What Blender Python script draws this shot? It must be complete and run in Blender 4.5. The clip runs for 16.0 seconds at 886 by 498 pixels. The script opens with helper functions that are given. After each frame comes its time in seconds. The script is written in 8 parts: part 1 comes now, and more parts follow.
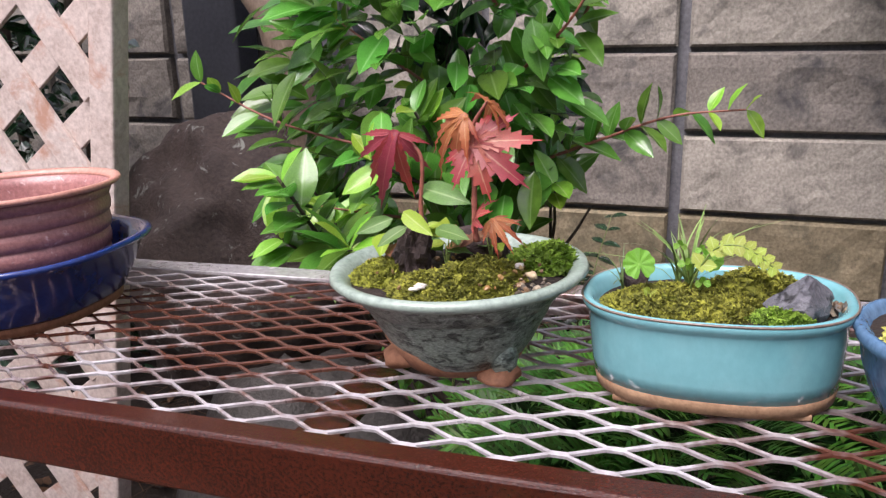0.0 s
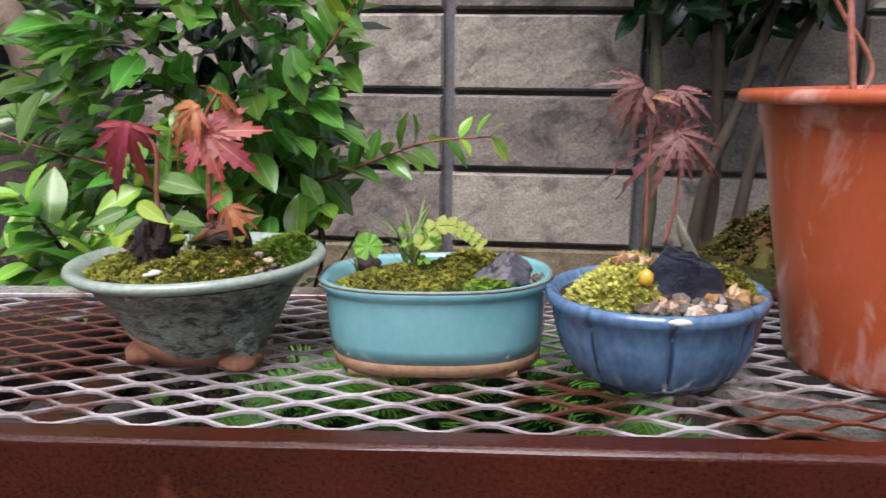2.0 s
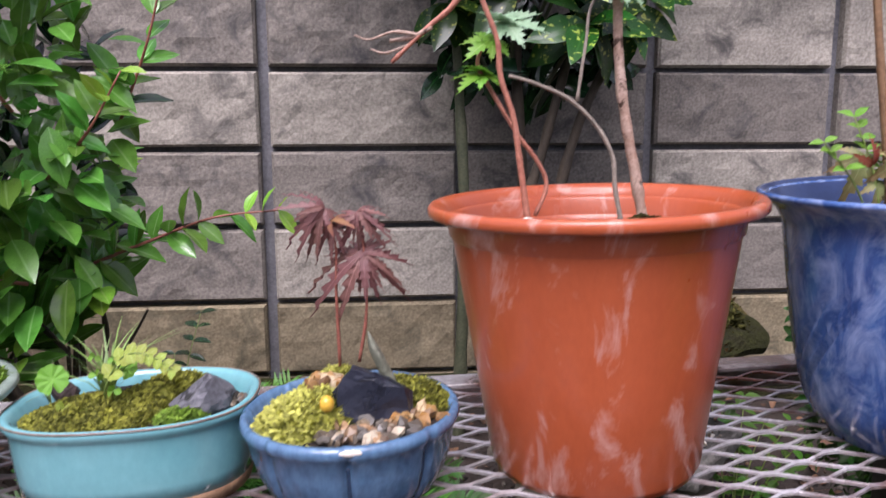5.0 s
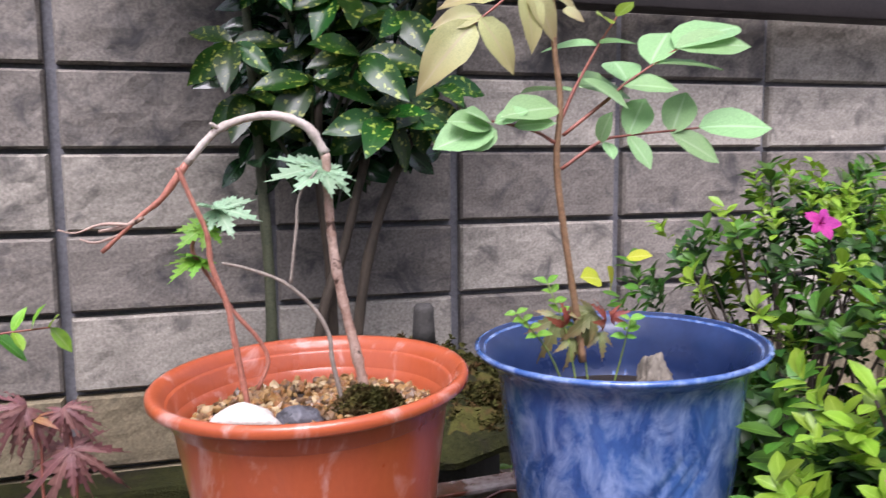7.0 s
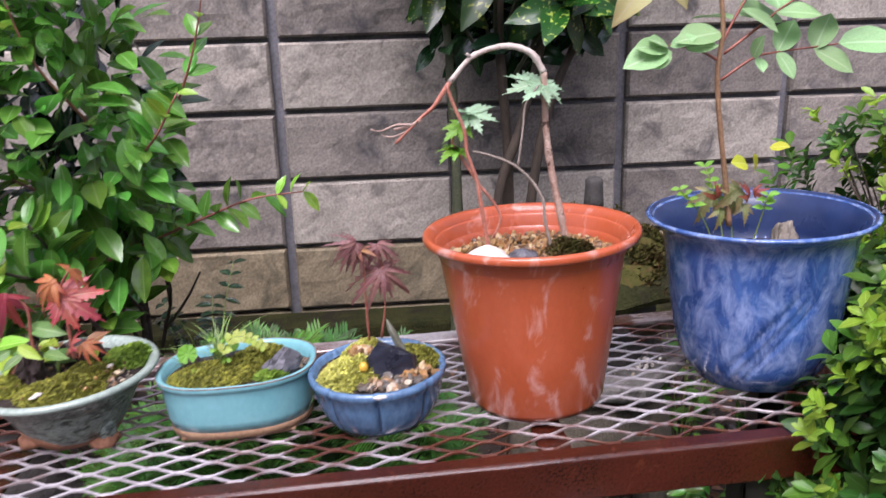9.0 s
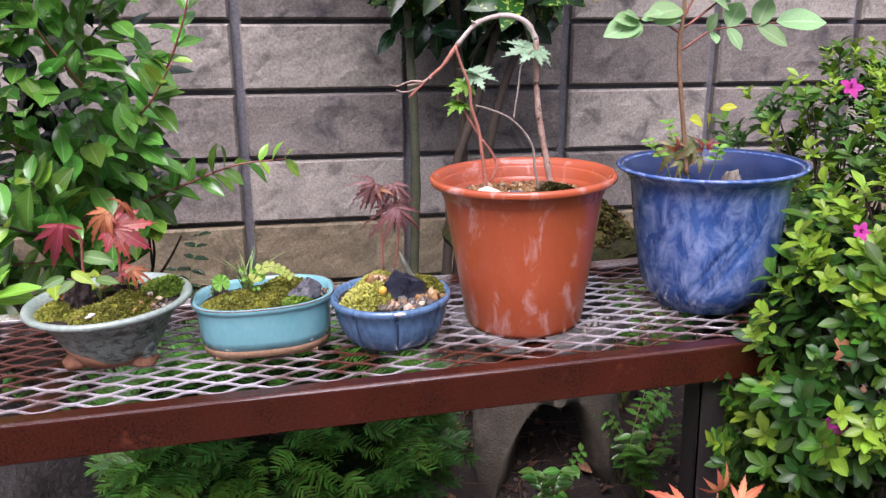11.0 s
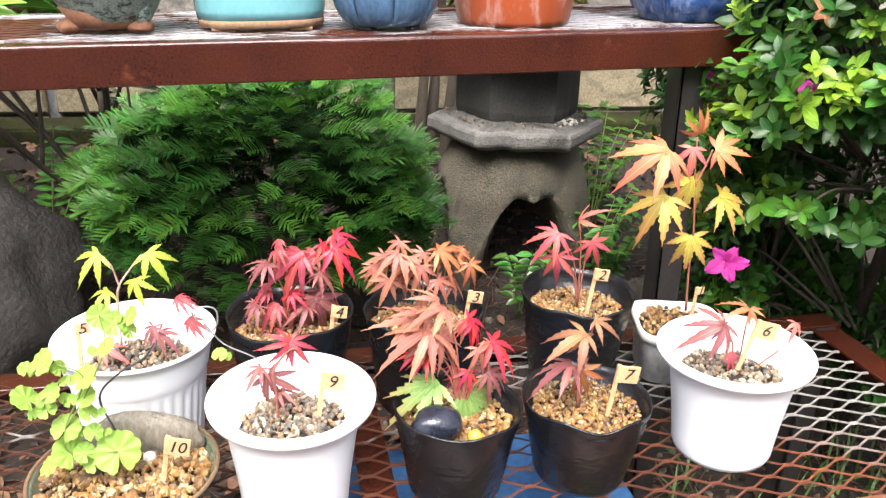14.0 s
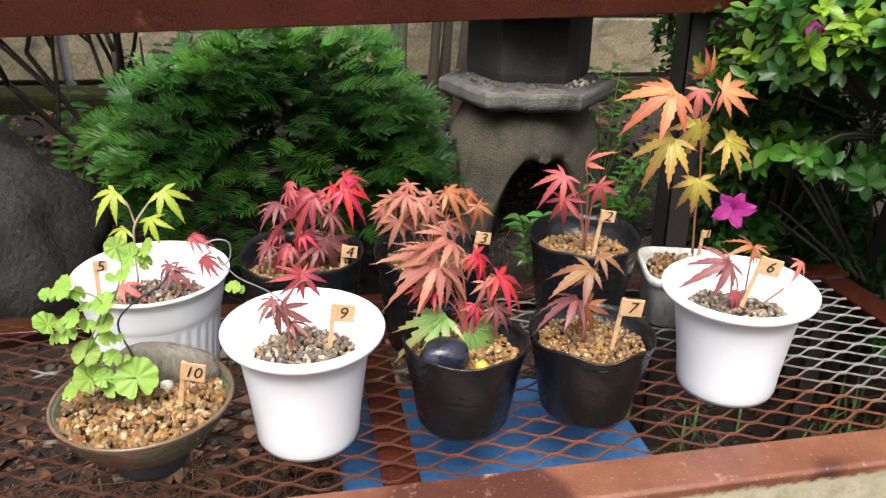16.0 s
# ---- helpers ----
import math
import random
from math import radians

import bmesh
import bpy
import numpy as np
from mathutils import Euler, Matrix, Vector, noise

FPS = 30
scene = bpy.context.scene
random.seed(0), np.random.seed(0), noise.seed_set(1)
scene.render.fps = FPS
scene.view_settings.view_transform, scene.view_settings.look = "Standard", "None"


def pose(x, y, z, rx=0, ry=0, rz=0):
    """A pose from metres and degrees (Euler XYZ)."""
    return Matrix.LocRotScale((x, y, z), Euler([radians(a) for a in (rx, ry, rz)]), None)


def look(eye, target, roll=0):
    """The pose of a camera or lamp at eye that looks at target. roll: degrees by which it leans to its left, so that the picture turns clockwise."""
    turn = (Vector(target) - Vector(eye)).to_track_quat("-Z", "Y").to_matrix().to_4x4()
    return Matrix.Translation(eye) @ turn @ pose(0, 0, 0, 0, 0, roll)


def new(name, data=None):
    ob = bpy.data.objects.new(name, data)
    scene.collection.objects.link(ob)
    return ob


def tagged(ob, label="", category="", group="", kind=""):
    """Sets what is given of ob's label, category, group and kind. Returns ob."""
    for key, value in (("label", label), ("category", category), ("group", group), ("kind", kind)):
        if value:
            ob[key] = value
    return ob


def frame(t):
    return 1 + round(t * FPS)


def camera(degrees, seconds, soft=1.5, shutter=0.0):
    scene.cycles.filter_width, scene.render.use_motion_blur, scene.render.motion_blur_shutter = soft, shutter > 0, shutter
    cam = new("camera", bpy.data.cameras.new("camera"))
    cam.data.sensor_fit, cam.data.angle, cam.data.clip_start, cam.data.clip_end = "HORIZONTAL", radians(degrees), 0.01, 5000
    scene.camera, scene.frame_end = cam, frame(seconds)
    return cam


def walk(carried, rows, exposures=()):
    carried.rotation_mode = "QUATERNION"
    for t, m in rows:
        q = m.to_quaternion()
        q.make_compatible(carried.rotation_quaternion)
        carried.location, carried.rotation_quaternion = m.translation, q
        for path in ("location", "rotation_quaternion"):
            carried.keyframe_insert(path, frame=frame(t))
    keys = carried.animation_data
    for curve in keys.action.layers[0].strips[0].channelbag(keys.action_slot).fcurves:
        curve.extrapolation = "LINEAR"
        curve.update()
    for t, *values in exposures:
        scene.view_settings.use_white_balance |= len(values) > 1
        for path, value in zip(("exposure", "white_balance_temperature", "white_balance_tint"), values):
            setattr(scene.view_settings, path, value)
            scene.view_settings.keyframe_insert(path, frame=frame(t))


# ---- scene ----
cam = camera(59.8, 16.0, 1.3, 0.4)
PATH = [
    (0, (0.055, 0.163, 1.446), (-0.631, 1.96, 0.9), -1.3),
    (0.5, (0.053, 0.141, 1.436), (-0.596, 1.975, 0.971), -0.5),
    (1, (0.062, 0.13, 1.431), (-0.449, 2.018, 1.012), -0.0),
    (1.5, (0.077, 0.131, 1.424), (-0.265, 2.057, 1.008), 0.5),
    (2, (0.094, 0.136, 1.42), (-0.087, 2.082, 0.996), 0.8),
    (2.5, (0.103, 0.137, 1.42), (0.039, 2.085, 0.974), 1.2),
    (3, (0.118, 0.136, 1.421), (0.15, 2.084, 0.97), 1.1),
    (3.2, (0.123, 0.136, 1.423), (0.168, 2.084, 0.971), 0.8),
    (5.3, (0.195, 0.151, 1.485), (0.38, 2.117, 1.167), -0.2),
    (5.5, (0.201, 0.152, 1.501), (0.408, 2.117, 1.194), -0.3),
    (6, (0.217, 0.145, 1.518), (0.495, 2.108, 1.248), -0.6),
    (6.5, (0.241, 0.136, 1.526), (0.639, 2.08, 1.273), -0.6),
    (7, (0.252, 0.125, 1.539), (0.801, 2.035, 1.309), -0.4),
    (7.5, (0.236, 0.121, 1.55), (0.916, 1.985, 1.299), -0.6),
    (8, (0.217, 0.102, 1.557), (0.899, 1.946, 1.193), -2.2),
    (8.5, (0.192, 0.01, 1.578), (0.535, 1.925, 1.114), -1.5),
    (9, (0.18, -0.048, 1.58), (0.325, 1.868, 1.024), -1.7),
    (9.2, (0.165, -0.057, 1.577), (0.3, 1.852, 0.997), -1.5),
    (11.3, (0.091, -0.155, 1.547), (0.447, 1.73, 0.985), 0.1),
    (11.5, (0.087, -0.162, 1.53), (0.446, 1.713, 0.935), 0.2),
    (12, (0.077, -0.19, 1.492), (0.468, 1.662, 0.847), 0.8),
    (12.5, (0.07, -0.212, 1.451), (0.482, 1.626, 0.779), 1.6),
    (12.9, (0.059, -0.214, 1.427), (0.481, 1.6, 0.699), 2.4),
    (13, (0.055, -0.223, 1.409), (0.48, 1.604, 0.713), 2.0),
    (13.5, (0.054, -0.223, 1.369), (0.481, 1.582, 0.622), 2.4),
    (14, (0.055, -0.23, 1.354), (0.479, 1.573, 0.6), 2.3),
    (14.5, (0.062, -0.239, 1.35), (0.46, 1.563, 0.578), 1.5),
    (15, (0.066, -0.243, 1.341), (0.452, 1.555, 0.554), 1.3),
    (15.5, (0.06, -0.255, 1.34), (0.441, 1.538, 0.542), 1.4),
    (16, (0.056, -0.252, 1.331), (0.441, 1.536, 0.523), 1.7),
]
EXPOSURES = [(0.0, 0.89, 6450, 23), (1.0, 0.93, 6450, 23), (2.0, 0.69, 6400, 22), (3.0, 0.75, 6350, 22), (5.5, 0.85, 6150, 27), (7.0, 0.91, 6100, 25), (8.0, 0.85, 6050, 27), (9.0, 0.9, 6150, 28), (11.5, 0.9, 6150, 31), (12.0, 0.94, 6100, 31), (12.5, 1.58, 6250, 23), (13.0, 2.08, 6450, 16), (13.5, 2.08, 6500, 13), (14.0, 1.86, 6500, 12), (14.5, 1.7, 6450, 10), (15.0, 1.18, 6450, 11), (16.0, 1.1, 6500, 11)]
walk(cam, [(t, pose(0, 0, -0.7) @ look(eye, target, roll)) for t, eye, target, roll in PATH], EXPOSURES)

# ---- light ----
world = bpy.data.worlds.new("overcast_sky")
scene.world = world
world.use_nodes = True
wn = world.node_tree.nodes
sky = wn.new("ShaderNodeTexSky")
sky.sky_type = "NISHITA"
sky.sun_disc = False
sky.sun_elevation = radians(62)
sky.sun_rotation = radians(200)
sky.air_density, sky.dust_density, sky.ozone_density = 1.0, 4.0, 1.0
sky_soft = wn.new("ShaderNodeHueSaturation")
sky_soft.inputs["Saturation"].default_value = 0.45
world.node_tree.links.new(sky.outputs[0], sky_soft.inputs["Color"])
world.node_tree.links.new(sky_soft.outputs[0], wn["Background"].inputs["Color"])
wn["Background"].inputs["Strength"].default_value = 0.115
sun = new("sun", bpy.data.lights.new("sun", "SUN"))
sun.data.energy, sun.data.angle, sun.data.color = 2.3, radians(40), (1.0, 0.985, 0.96)
sun.matrix_world = look((-0.6, -1.6, 4.0), (0.1, 0.5, 0.4))


# ---- helpers of this scene ----
def thing(name, label, category, m=None, group="", kind=""):
    ob = new(name)
    ob.empty_display_size = 0.02
    ob.matrix_world = m if m is not None else Matrix()
    return tagged(ob, label, category, group, kind)


def part(name, bm, material, parent=None, label="", smooth=True, kind="", m=None):
    """One mesh object, in its parent's space."""
    if isinstance(bm, bpy.types.Mesh):
        me = bm
    else:
        me = bpy.data.meshes.new(name)
        bm.to_mesh(me)
        bm.free()
        me.materials.append(material)
        for p in me.polygons:
            p.use_smooth = smooth
    ob = new(name, me)
    if parent is not None:
        ob.parent = parent
    if m is not None:
        ob.matrix_basis = m
    return tagged(ob, label, kind=kind)


def lathe(profile, segs=48, shape=None):
    """Turns (radius, height) pairs round z; shape(angle, r, z) gives x, y, z."""
    bm = bmesh.new()
    rings = []
    for r, z in profile:
        if r < 1e-6:
            rings.append([bm.verts.new((0, 0, z))])
            continue
        ring = []
        for i in range(segs):
            a = 2 * math.pi * i / segs
            ring.append(bm.verts.new(shape(a, r, z) if shape else (r * math.cos(a), r * math.sin(a), z)))
        rings.append(ring)
    for a, b in zip(rings, rings[1:]):
        if len(a) == 1 and len(b) == 1:
            continue
        for i in range(segs):
            j = (i + 1) % segs
            if len(a) == 1:
                bm.faces.new((a[0], b[j], b[i]))
            elif len(b) == 1:
                bm.faces.new((a[i], a[j], b[0]))
            else:
                bm.faces.new((a[i], a[j], b[j], b[i]))
    bmesh.ops.recalc_face_normals(bm, faces=bm.faces)
    return bm


def smooth_path(pts, steps=5):
    """A Catmull-Rom curve through the points."""
    p = [Vector(q) for q in pts]
    if len(p) < 3:
        return [p[0].lerp(p[-1], i / steps) for i in range(steps + 1)]
    p = [2 * p[0] - p[1]] + p + [2 * p[-1] - p[-2]]
    out = []
    for i in range(1, len(p) - 2):
        for k in range(steps):
            t = k / steps
            out.append(0.5 * (2 * p[i] + (p[i + 1] - p[i - 1]) * t + (2 * p[i - 1] - 5 * p[i] + 4 * p[i + 1] - p[i + 2]) * t * t
                              + (3 * p[i] - p[i - 1] - 3 * p[i + 1] + p[i + 2]) * t ** 3))
    out.append(p[-2].copy())
    return out


def tube(pts, r0, r1, segs=8, steps=5, rough=0.0, bm=None, seed=0):
    """A tapered stem along the points, knobbly by rough."""
    bm = bm or bmesh.new()
    rng = random.Random(seed + len(pts))
    line = smooth_path(pts, steps)
    n = len(line)
    up = Vector((0.3, 0.9, 0.2))
    last = None
    for i, p in enumerate(line):
        d = (line[min(i + 1, n - 1)] - line[max(i - 1, 0)]).normalized()
        u = d.cross(up)
        u = u.normalized() if u.length > 1e-4 else Vector((1, 0, 0))
        w = d.cross(u)
        f = i / max(n - 1, 1)
        r = (r0 + (r1 - r0) * f) * (1 + rough * rng.uniform(-1, 1))
        ring = [bm.verts.new(p + r * (1 + rough * 0.5 * rng.uniform(-1, 1)) * (math.cos(2 * math.pi * k / segs) * u + math.sin(2 * math.pi * k / segs) * w)) for k in range(segs)]
        if last:
            for k in range(segs):
                bm.faces.new((last[k], last[(k + 1) % segs], ring[(k + 1) % segs], ring[k]))
        else:
            bm.faces.new(ring[::-1])
        last = ring
    bm.faces.new(last)
    return bm


def box(sx, sy, sz, at=(0, 0, 0), bevel=0.0, bm=None, turn=None):
    bm = bm or bmesh.new()
    made = bmesh.ops.create_cube(bm, size=1.0)["verts"]
    m = Matrix.Translation(at) @ (turn if turn is not None else Matrix()) @ Matrix.Diagonal((sx, sy, sz, 1))
    bmesh.ops.transform(bm, matrix=m, verts=made)
    if bevel:
        edges = list({e for v in made for e in v.link_edges})
        bmesh.ops.bevel(bm, geom=edges, offset=bevel, segments=2, affect="EDGES", profile=0.5)
    return bm


def rock(sx, sy, sz, seed, rough=0.25, sub=3, freq=1.6, sharp=0.0):
    """A stone: a ball pushed in and out by noise, cut by a few planes when sharp."""
    bm = bmesh.new()
    bmesh.ops.create_icosphere(bm, subdivisions=sub, radius=1.0)
    rng = random.Random(seed)
    off = Vector((rng.uniform(0, 50), rng.uniform(0, 50), rng.uniform(0, 50)))
    cuts = []
    for _ in range(9):
        n = Vector((rng.uniform(-1, 1), rng.uniform(-1, 1), rng.uniform(-1, 1))).normalized()
        cuts.append((n, rng.uniform(0.55, 0.85)))
    for v in bm.verts:
        p = v.co.copy()
        p *= 1 + rough * noise.noise(p * freq + off) + rough * 0.4 * noise.noise(p * freq * 3 + off) + rough * 0.15 * noise.noise(p * freq * 8 + off)
        if sharp:
            for n, d in cuts:
                s = p.dot(n) - d
                if s > 0:
                    p -= n * s * sharp
        v.co = Vector((p.x * sx, p.y * sy, p.z * sz))
    return bm


class Heap:
    """Gathers many small pieces into one mesh."""

    def __init__(self):
        self.v, self.f, self.uv = [], [], []

    def add(self, verts, faces, m, uvs=None):
        k = len(self.v)
        self.v += [tuple(m @ Vector(q)) for q in verts]
        self.f += [tuple(k + i for i in f) for f in faces]
        if uvs:
            for f in faces:
                self.uv += [uvs[i] for i in f]

    def mesh(self, name, material, smooth=True):
        me = bpy.data.meshes.new(name)
        me.from_pydata(self.v, [], self.f)
        me.materials.append(material)
        if smooth:
            me.polygons.foreach_set("use_smooth", [True] * len(me.polygons))
        if self.uv:
            lay = me.uv_layers.new(name="UVMap")
            lay.data.foreach_set("uv", [c for q in self.uv for c in q])
        me.update()
        return me


def stone_shape(seed, sub=1):
    bm = rock(1, 1, 1, seed, 0.5, sub, 1.3, 0.8)
    out = [tuple(v.co) for v in bm.verts], [tuple(v.index for v in f.verts) for f in bm.faces]
    bm.free()
    return out


STONES = [stone_shape(s) for s in range(8)]


def facing(base, tip, normal):
    """The frame of a leaf that runs from base to tip: y along it, z towards normal."""
    y = Vector(tip) - Vector(base)
    size = y.length
    y.normalize()
    x = y.cross(Vector(normal))
    x = x.normalized() if x.length > 1e-4 else Vector((1, 0, 0))
    z = x.cross(y)
    m = Matrix((x, y, z)).transposed().to_4x4()
    m.translation = base
    return m @ Matrix.Diagonal((size, size, size, 1))


# ---- materials ----
def nodes_of(name):
    m = bpy.data.materials.new(name)
    m.use_nodes = True
    nt = m.node_tree
    return m, nt, nt.nodes, nt.links, nt.nodes["Principled BSDF"]


def mix(nt, fac, a, b, kind="MIX"):
    n = nt.nodes.new("ShaderNodeMix")
    n.data_type, n.blend_type = "RGBA", kind
    for sock, val in ((n.inputs[0], fac), (n.inputs[6], a), (n.inputs[7], b)):
        if hasattr(val, "is_linked"):
            nt.links.new(val, sock)
        elif isinstance(val, (int, float)):
            sock.default_value = val
        else:
            sock.default_value = (*val, 1.0)
    return n.outputs[2]


def ramp(nt, fac, lo, hi):
    n = nt.nodes.new("ShaderNodeMapRange")
    n.inputs[1].default_value, n.inputs[2].default_value = lo, hi
    nt.links.new(fac, n.inputs[0])
    return n.outputs[0]


def place(nt, stretch=(1, 1, 1), shift=True):
    """Object coordinates in metres, moved on from object to object."""
    co = nt.nodes.new("ShaderNodeTexCoord")
    mp = nt.nodes.new("ShaderNodeMapping")
    mp.inputs["Scale"].default_value = stretch
    nt.links.new(co.outputs["Object"], mp.inputs["Vector"])
    if shift:
        info = nt.nodes.new("ShaderNodeObjectInfo")
        sc = nt.nodes.new("ShaderNodeMath")
        sc.operation = "MULTIPLY"
        sc.inputs[1].default_value = 37.0
        nt.links.new(info.outputs["Random"], sc.inputs[0])
        cb = nt.nodes.new("ShaderNodeCombineXYZ")
        nt.links.new(sc.outputs[0], cb.inputs[0])
        nt.links.new(sc.outputs[0], cb.inputs[1])
        nt.links.new(cb.outputs[0], mp.inputs["Location"])
    return mp.outputs[0]


def grain(nt, vec, scale, detail=4.0, rough=0.6, warp=0.0):
    n = nt.nodes.new("ShaderNodeTexNoise")
    n.inputs["Scale"].default_value, n.inputs["Detail"].default_value, n.inputs["Roughness"].default_value = scale, detail, rough
    n.inputs["Distortion"].default_value = warp
    nt.links.new(vec, n.inputs["Vector"])
    return n.outputs["Fac"]


def bump(nt, height, strength, dist, bsdf):
    n = nt.nodes.new("ShaderNodeBump")
    n.inputs["Strength"].default_value, n.inputs["Distance"].default_value = strength, dist
    nt.links.new(height, n.inputs["Height"])
    nt.links.new(n.outputs[0], bsdf.inputs["Normal"])


def surf(name, dark, light, big=8.0, fine=90.0, rough=0.6, depth=0.0006, metal=0.0, patch=None, patch_at=(0.55, 0.65), patch_scale=12.0,
         stretch=(1, 1, 1), coat=0.0, vary=0.0, islands=False, spec=0.5, wet=0.0, mottle=0.35, palette=None):
    """A worn surface: two colours by coarse and fine noise, patches of a third, fine relief."""
    m, nt, ns, ln, b = nodes_of(name)
    v = place(nt, stretch)
    g1, g2 = grain(nt, v, big, 5), grain(nt, v, fine, 3)
    c = mix(nt, ramp(nt, g1, 0.3, 0.7), dark, light)
    c = mix(nt, mottle, c, mix(nt, ramp(nt, g2, 0.3, 0.7), tuple(q * 0.5 for q in dark), tuple(min(1, q * 1.25) for q in light)))
    if palette:
        # each piece takes one colour of the palette, shaded by the grain
        pr = ns.new("ShaderNodeValToRGB")
        pr.color_ramp.interpolation = "CONSTANT"
        for i, q in enumerate(palette):
            e = pr.color_ramp.elements[i] if i < 2 else pr.color_ramp.elements.new(i / len(palette))
            e.position, e.color = i / len(palette), (*q, 1)
        ln.new(ns.new("ShaderNodeNewGeometry").outputs["Random Per Island"], pr.inputs[0])
        c = mix(nt, 0.72, c, pr.outputs[0])
    if patch:
        c = mix(nt, ramp(nt, grain(nt, v, patch_scale, 6, 0.65, 0.6), *patch_at), c, patch)
    if vary:
        h = ns.new("ShaderNodeHueSaturation")
        src = ns.new("ShaderNodeNewGeometry").outputs["Random Per Island"] if islands else ns.new("ShaderNodeObjectInfo").outputs["Random"]
        mr = ns.new("ShaderNodeMapRange")
        mr.inputs[3].default_value, mr.inputs[4].default_value = 1 - vary, 1 + vary
        ln.new(src, mr.inputs[0])
        ln.new(mr.outputs[0], h.inputs["Value"])
        ln.new(c, h.inputs["Color"])
        c = h.outputs[0]
    ln.new(c, b.inputs["Base Color"])
    b.inputs["Metallic"].default_value, b.inputs["Coat Weight"].default_value = metal, coat
    b.inputs["Coat Roughness"].default_value = 0.12
    b.inputs["Specular IOR Level"].default_value = spec
    r = ns.new("ShaderNodeMapRange")
    r.inputs[3].default_value, r.inputs[4].default_value = max(0.03, rough - 0.12 - wet), min(1, rough + 0.1)
    ln.new(g1, r.inputs[0])
    ln.new(r.outputs[0], b.inputs["Roughness"])
    if depth:
        bump(nt, g2, 0.6, depth, b)
    return m


def leafy(name, body, vein, tip=None, rough=0.4, coat=0.15, vary=0.25, hue=0.02, spots=None, thin=0.35, spec=0.5):
    """A leaf: lighter midrib and side veins, colour that drifts from leaf to leaf, some light let through."""
    m, nt, ns, ln, b = nodes_of(name)
    uv = ns.new("ShaderNodeTexCoord")
    sep = ns.new("ShaderNodeSeparateXYZ")
    ln.new(uv.outputs["UV"], sep.inputs[0])
    a = ns.new("ShaderNodeMath")
    a.operation = "ABSOLUTE"
    ln.new(sep.outputs[0], a.inputs[0])
    v = place(nt)
    g = grain(nt, v, 60, 4)
    c = mix(nt, ramp(nt, g, 0.3, 0.7), tuple(q * 0.7 for q in body), tuple(min(1, q * 1.15) for q in body))
    if tip:
        k = ns.new("ShaderNodeMath")
        k.operation = "ADD"
        ln.new(sep.outputs[1], k.inputs[0])
        ln.new(g, k.inputs[1])
        c = mix(nt, ramp(nt, k.outputs[0], 0.8, 1.45), c, tip)
    if spots:
        vo = ns.new("ShaderNodeTexNoise")
        vo.inputs["Scale"].default_value, vo.inputs["Detail"].default_value = 11, 2
        ln.new(v, vo.inputs["Vector"])
        c = mix(nt, ramp(nt, vo.outputs["Fac"], 0.58, 0.65), c, spots)
    c = mix(nt, ramp(nt, a.outputs[0], 0.12, 0.02), c, vein)
    h = ns.new("ShaderNodeHueSaturation")
    geo = ns.new("ShaderNodeNewGeometry")
    info = ns.new("ShaderNodeObjectInfo")
    ad = ns.new("ShaderNodeMath")
    ad.operation = "ADD"
    ln.new(geo.outputs["Random Per Island"], ad.inputs[0])
    ln.new(info.outputs["Random"], ad.inputs[1])
    fr = ns.new("ShaderNodeMath")
    fr.operation = "FRACT"
    ln.new(ad.outputs[0], fr.inputs[0])
    for sock, w, mid in (("Value", vary, 1.0), ("Hue", hue, 0.5)):
        mr = ns.new("ShaderNodeMapRange")
        mr.inputs[3].default_value, mr.inputs[4].default_value = mid - w, mid + w
        ln.new(fr.outputs[0], mr.inputs[0])
        ln.new(mr.outputs[0], h.inputs[sock])
    ln.new(c, h.inputs["Color"])
    ln.new(h.outputs[0], b.inputs["Base Color"])
    b.inputs["Roughness"].default_value, b.inputs["Coat Weight"].default_value, b.inputs["Coat Roughness"].default_value = rough, coat, 0.15
    b.inputs["Specular IOR Level"].default_value = spec
    tr = ns.new("ShaderNodeBsdfTranslucent")
    ln.new(h.outputs[0], tr.inputs["Color"])
    ms = ns.new("ShaderNodeMixShader")
    ms.inputs[0].default_value = thin
    ln.new(b.outputs[0], ms.inputs[1])
    ln.new(tr.outputs[0], ms.inputs[2])
    ln.new(ms.outputs[0], ns["Material Output"].inputs["Surface"])
    bump(nt, g, 0.4, 0.0008, b)
    return m


M = {}
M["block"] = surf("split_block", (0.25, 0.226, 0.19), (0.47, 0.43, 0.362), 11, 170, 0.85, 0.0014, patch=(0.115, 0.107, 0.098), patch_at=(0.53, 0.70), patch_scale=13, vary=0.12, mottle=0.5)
M["block_stained_shaded"] = surf("stained_shaded_block", (0.132, 0.117, 0.101), (0.275, 0.246, 0.21), 11, 170, 0.85, 0.0014, mottle=0.5, patch=(0.066, 0.063, 0.062), patch_at=(0.50, 0.68), patch_scale=12, vary=0.14)
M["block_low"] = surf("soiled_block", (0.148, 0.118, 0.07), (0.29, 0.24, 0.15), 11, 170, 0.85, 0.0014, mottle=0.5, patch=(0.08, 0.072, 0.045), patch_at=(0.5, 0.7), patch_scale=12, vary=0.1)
M["tan_stone"] = surf("pale_tan_stone", (0.36, 0.26, 0.14), (0.58, 0.47, 0.31), 60, 300, 0.6, 0.001)
M["mortar"] = surf("wet_mortar", (0.12, 0.12, 0.13), (0.21, 0.21, 0.225), 20, 160, 0.7, 0.001)
M["soil"] = surf("damp_soil", (0.008, 0.0052, 0.0032), (0.027, 0.0165, 0.010), 14, 160, 0.85, 0.006)
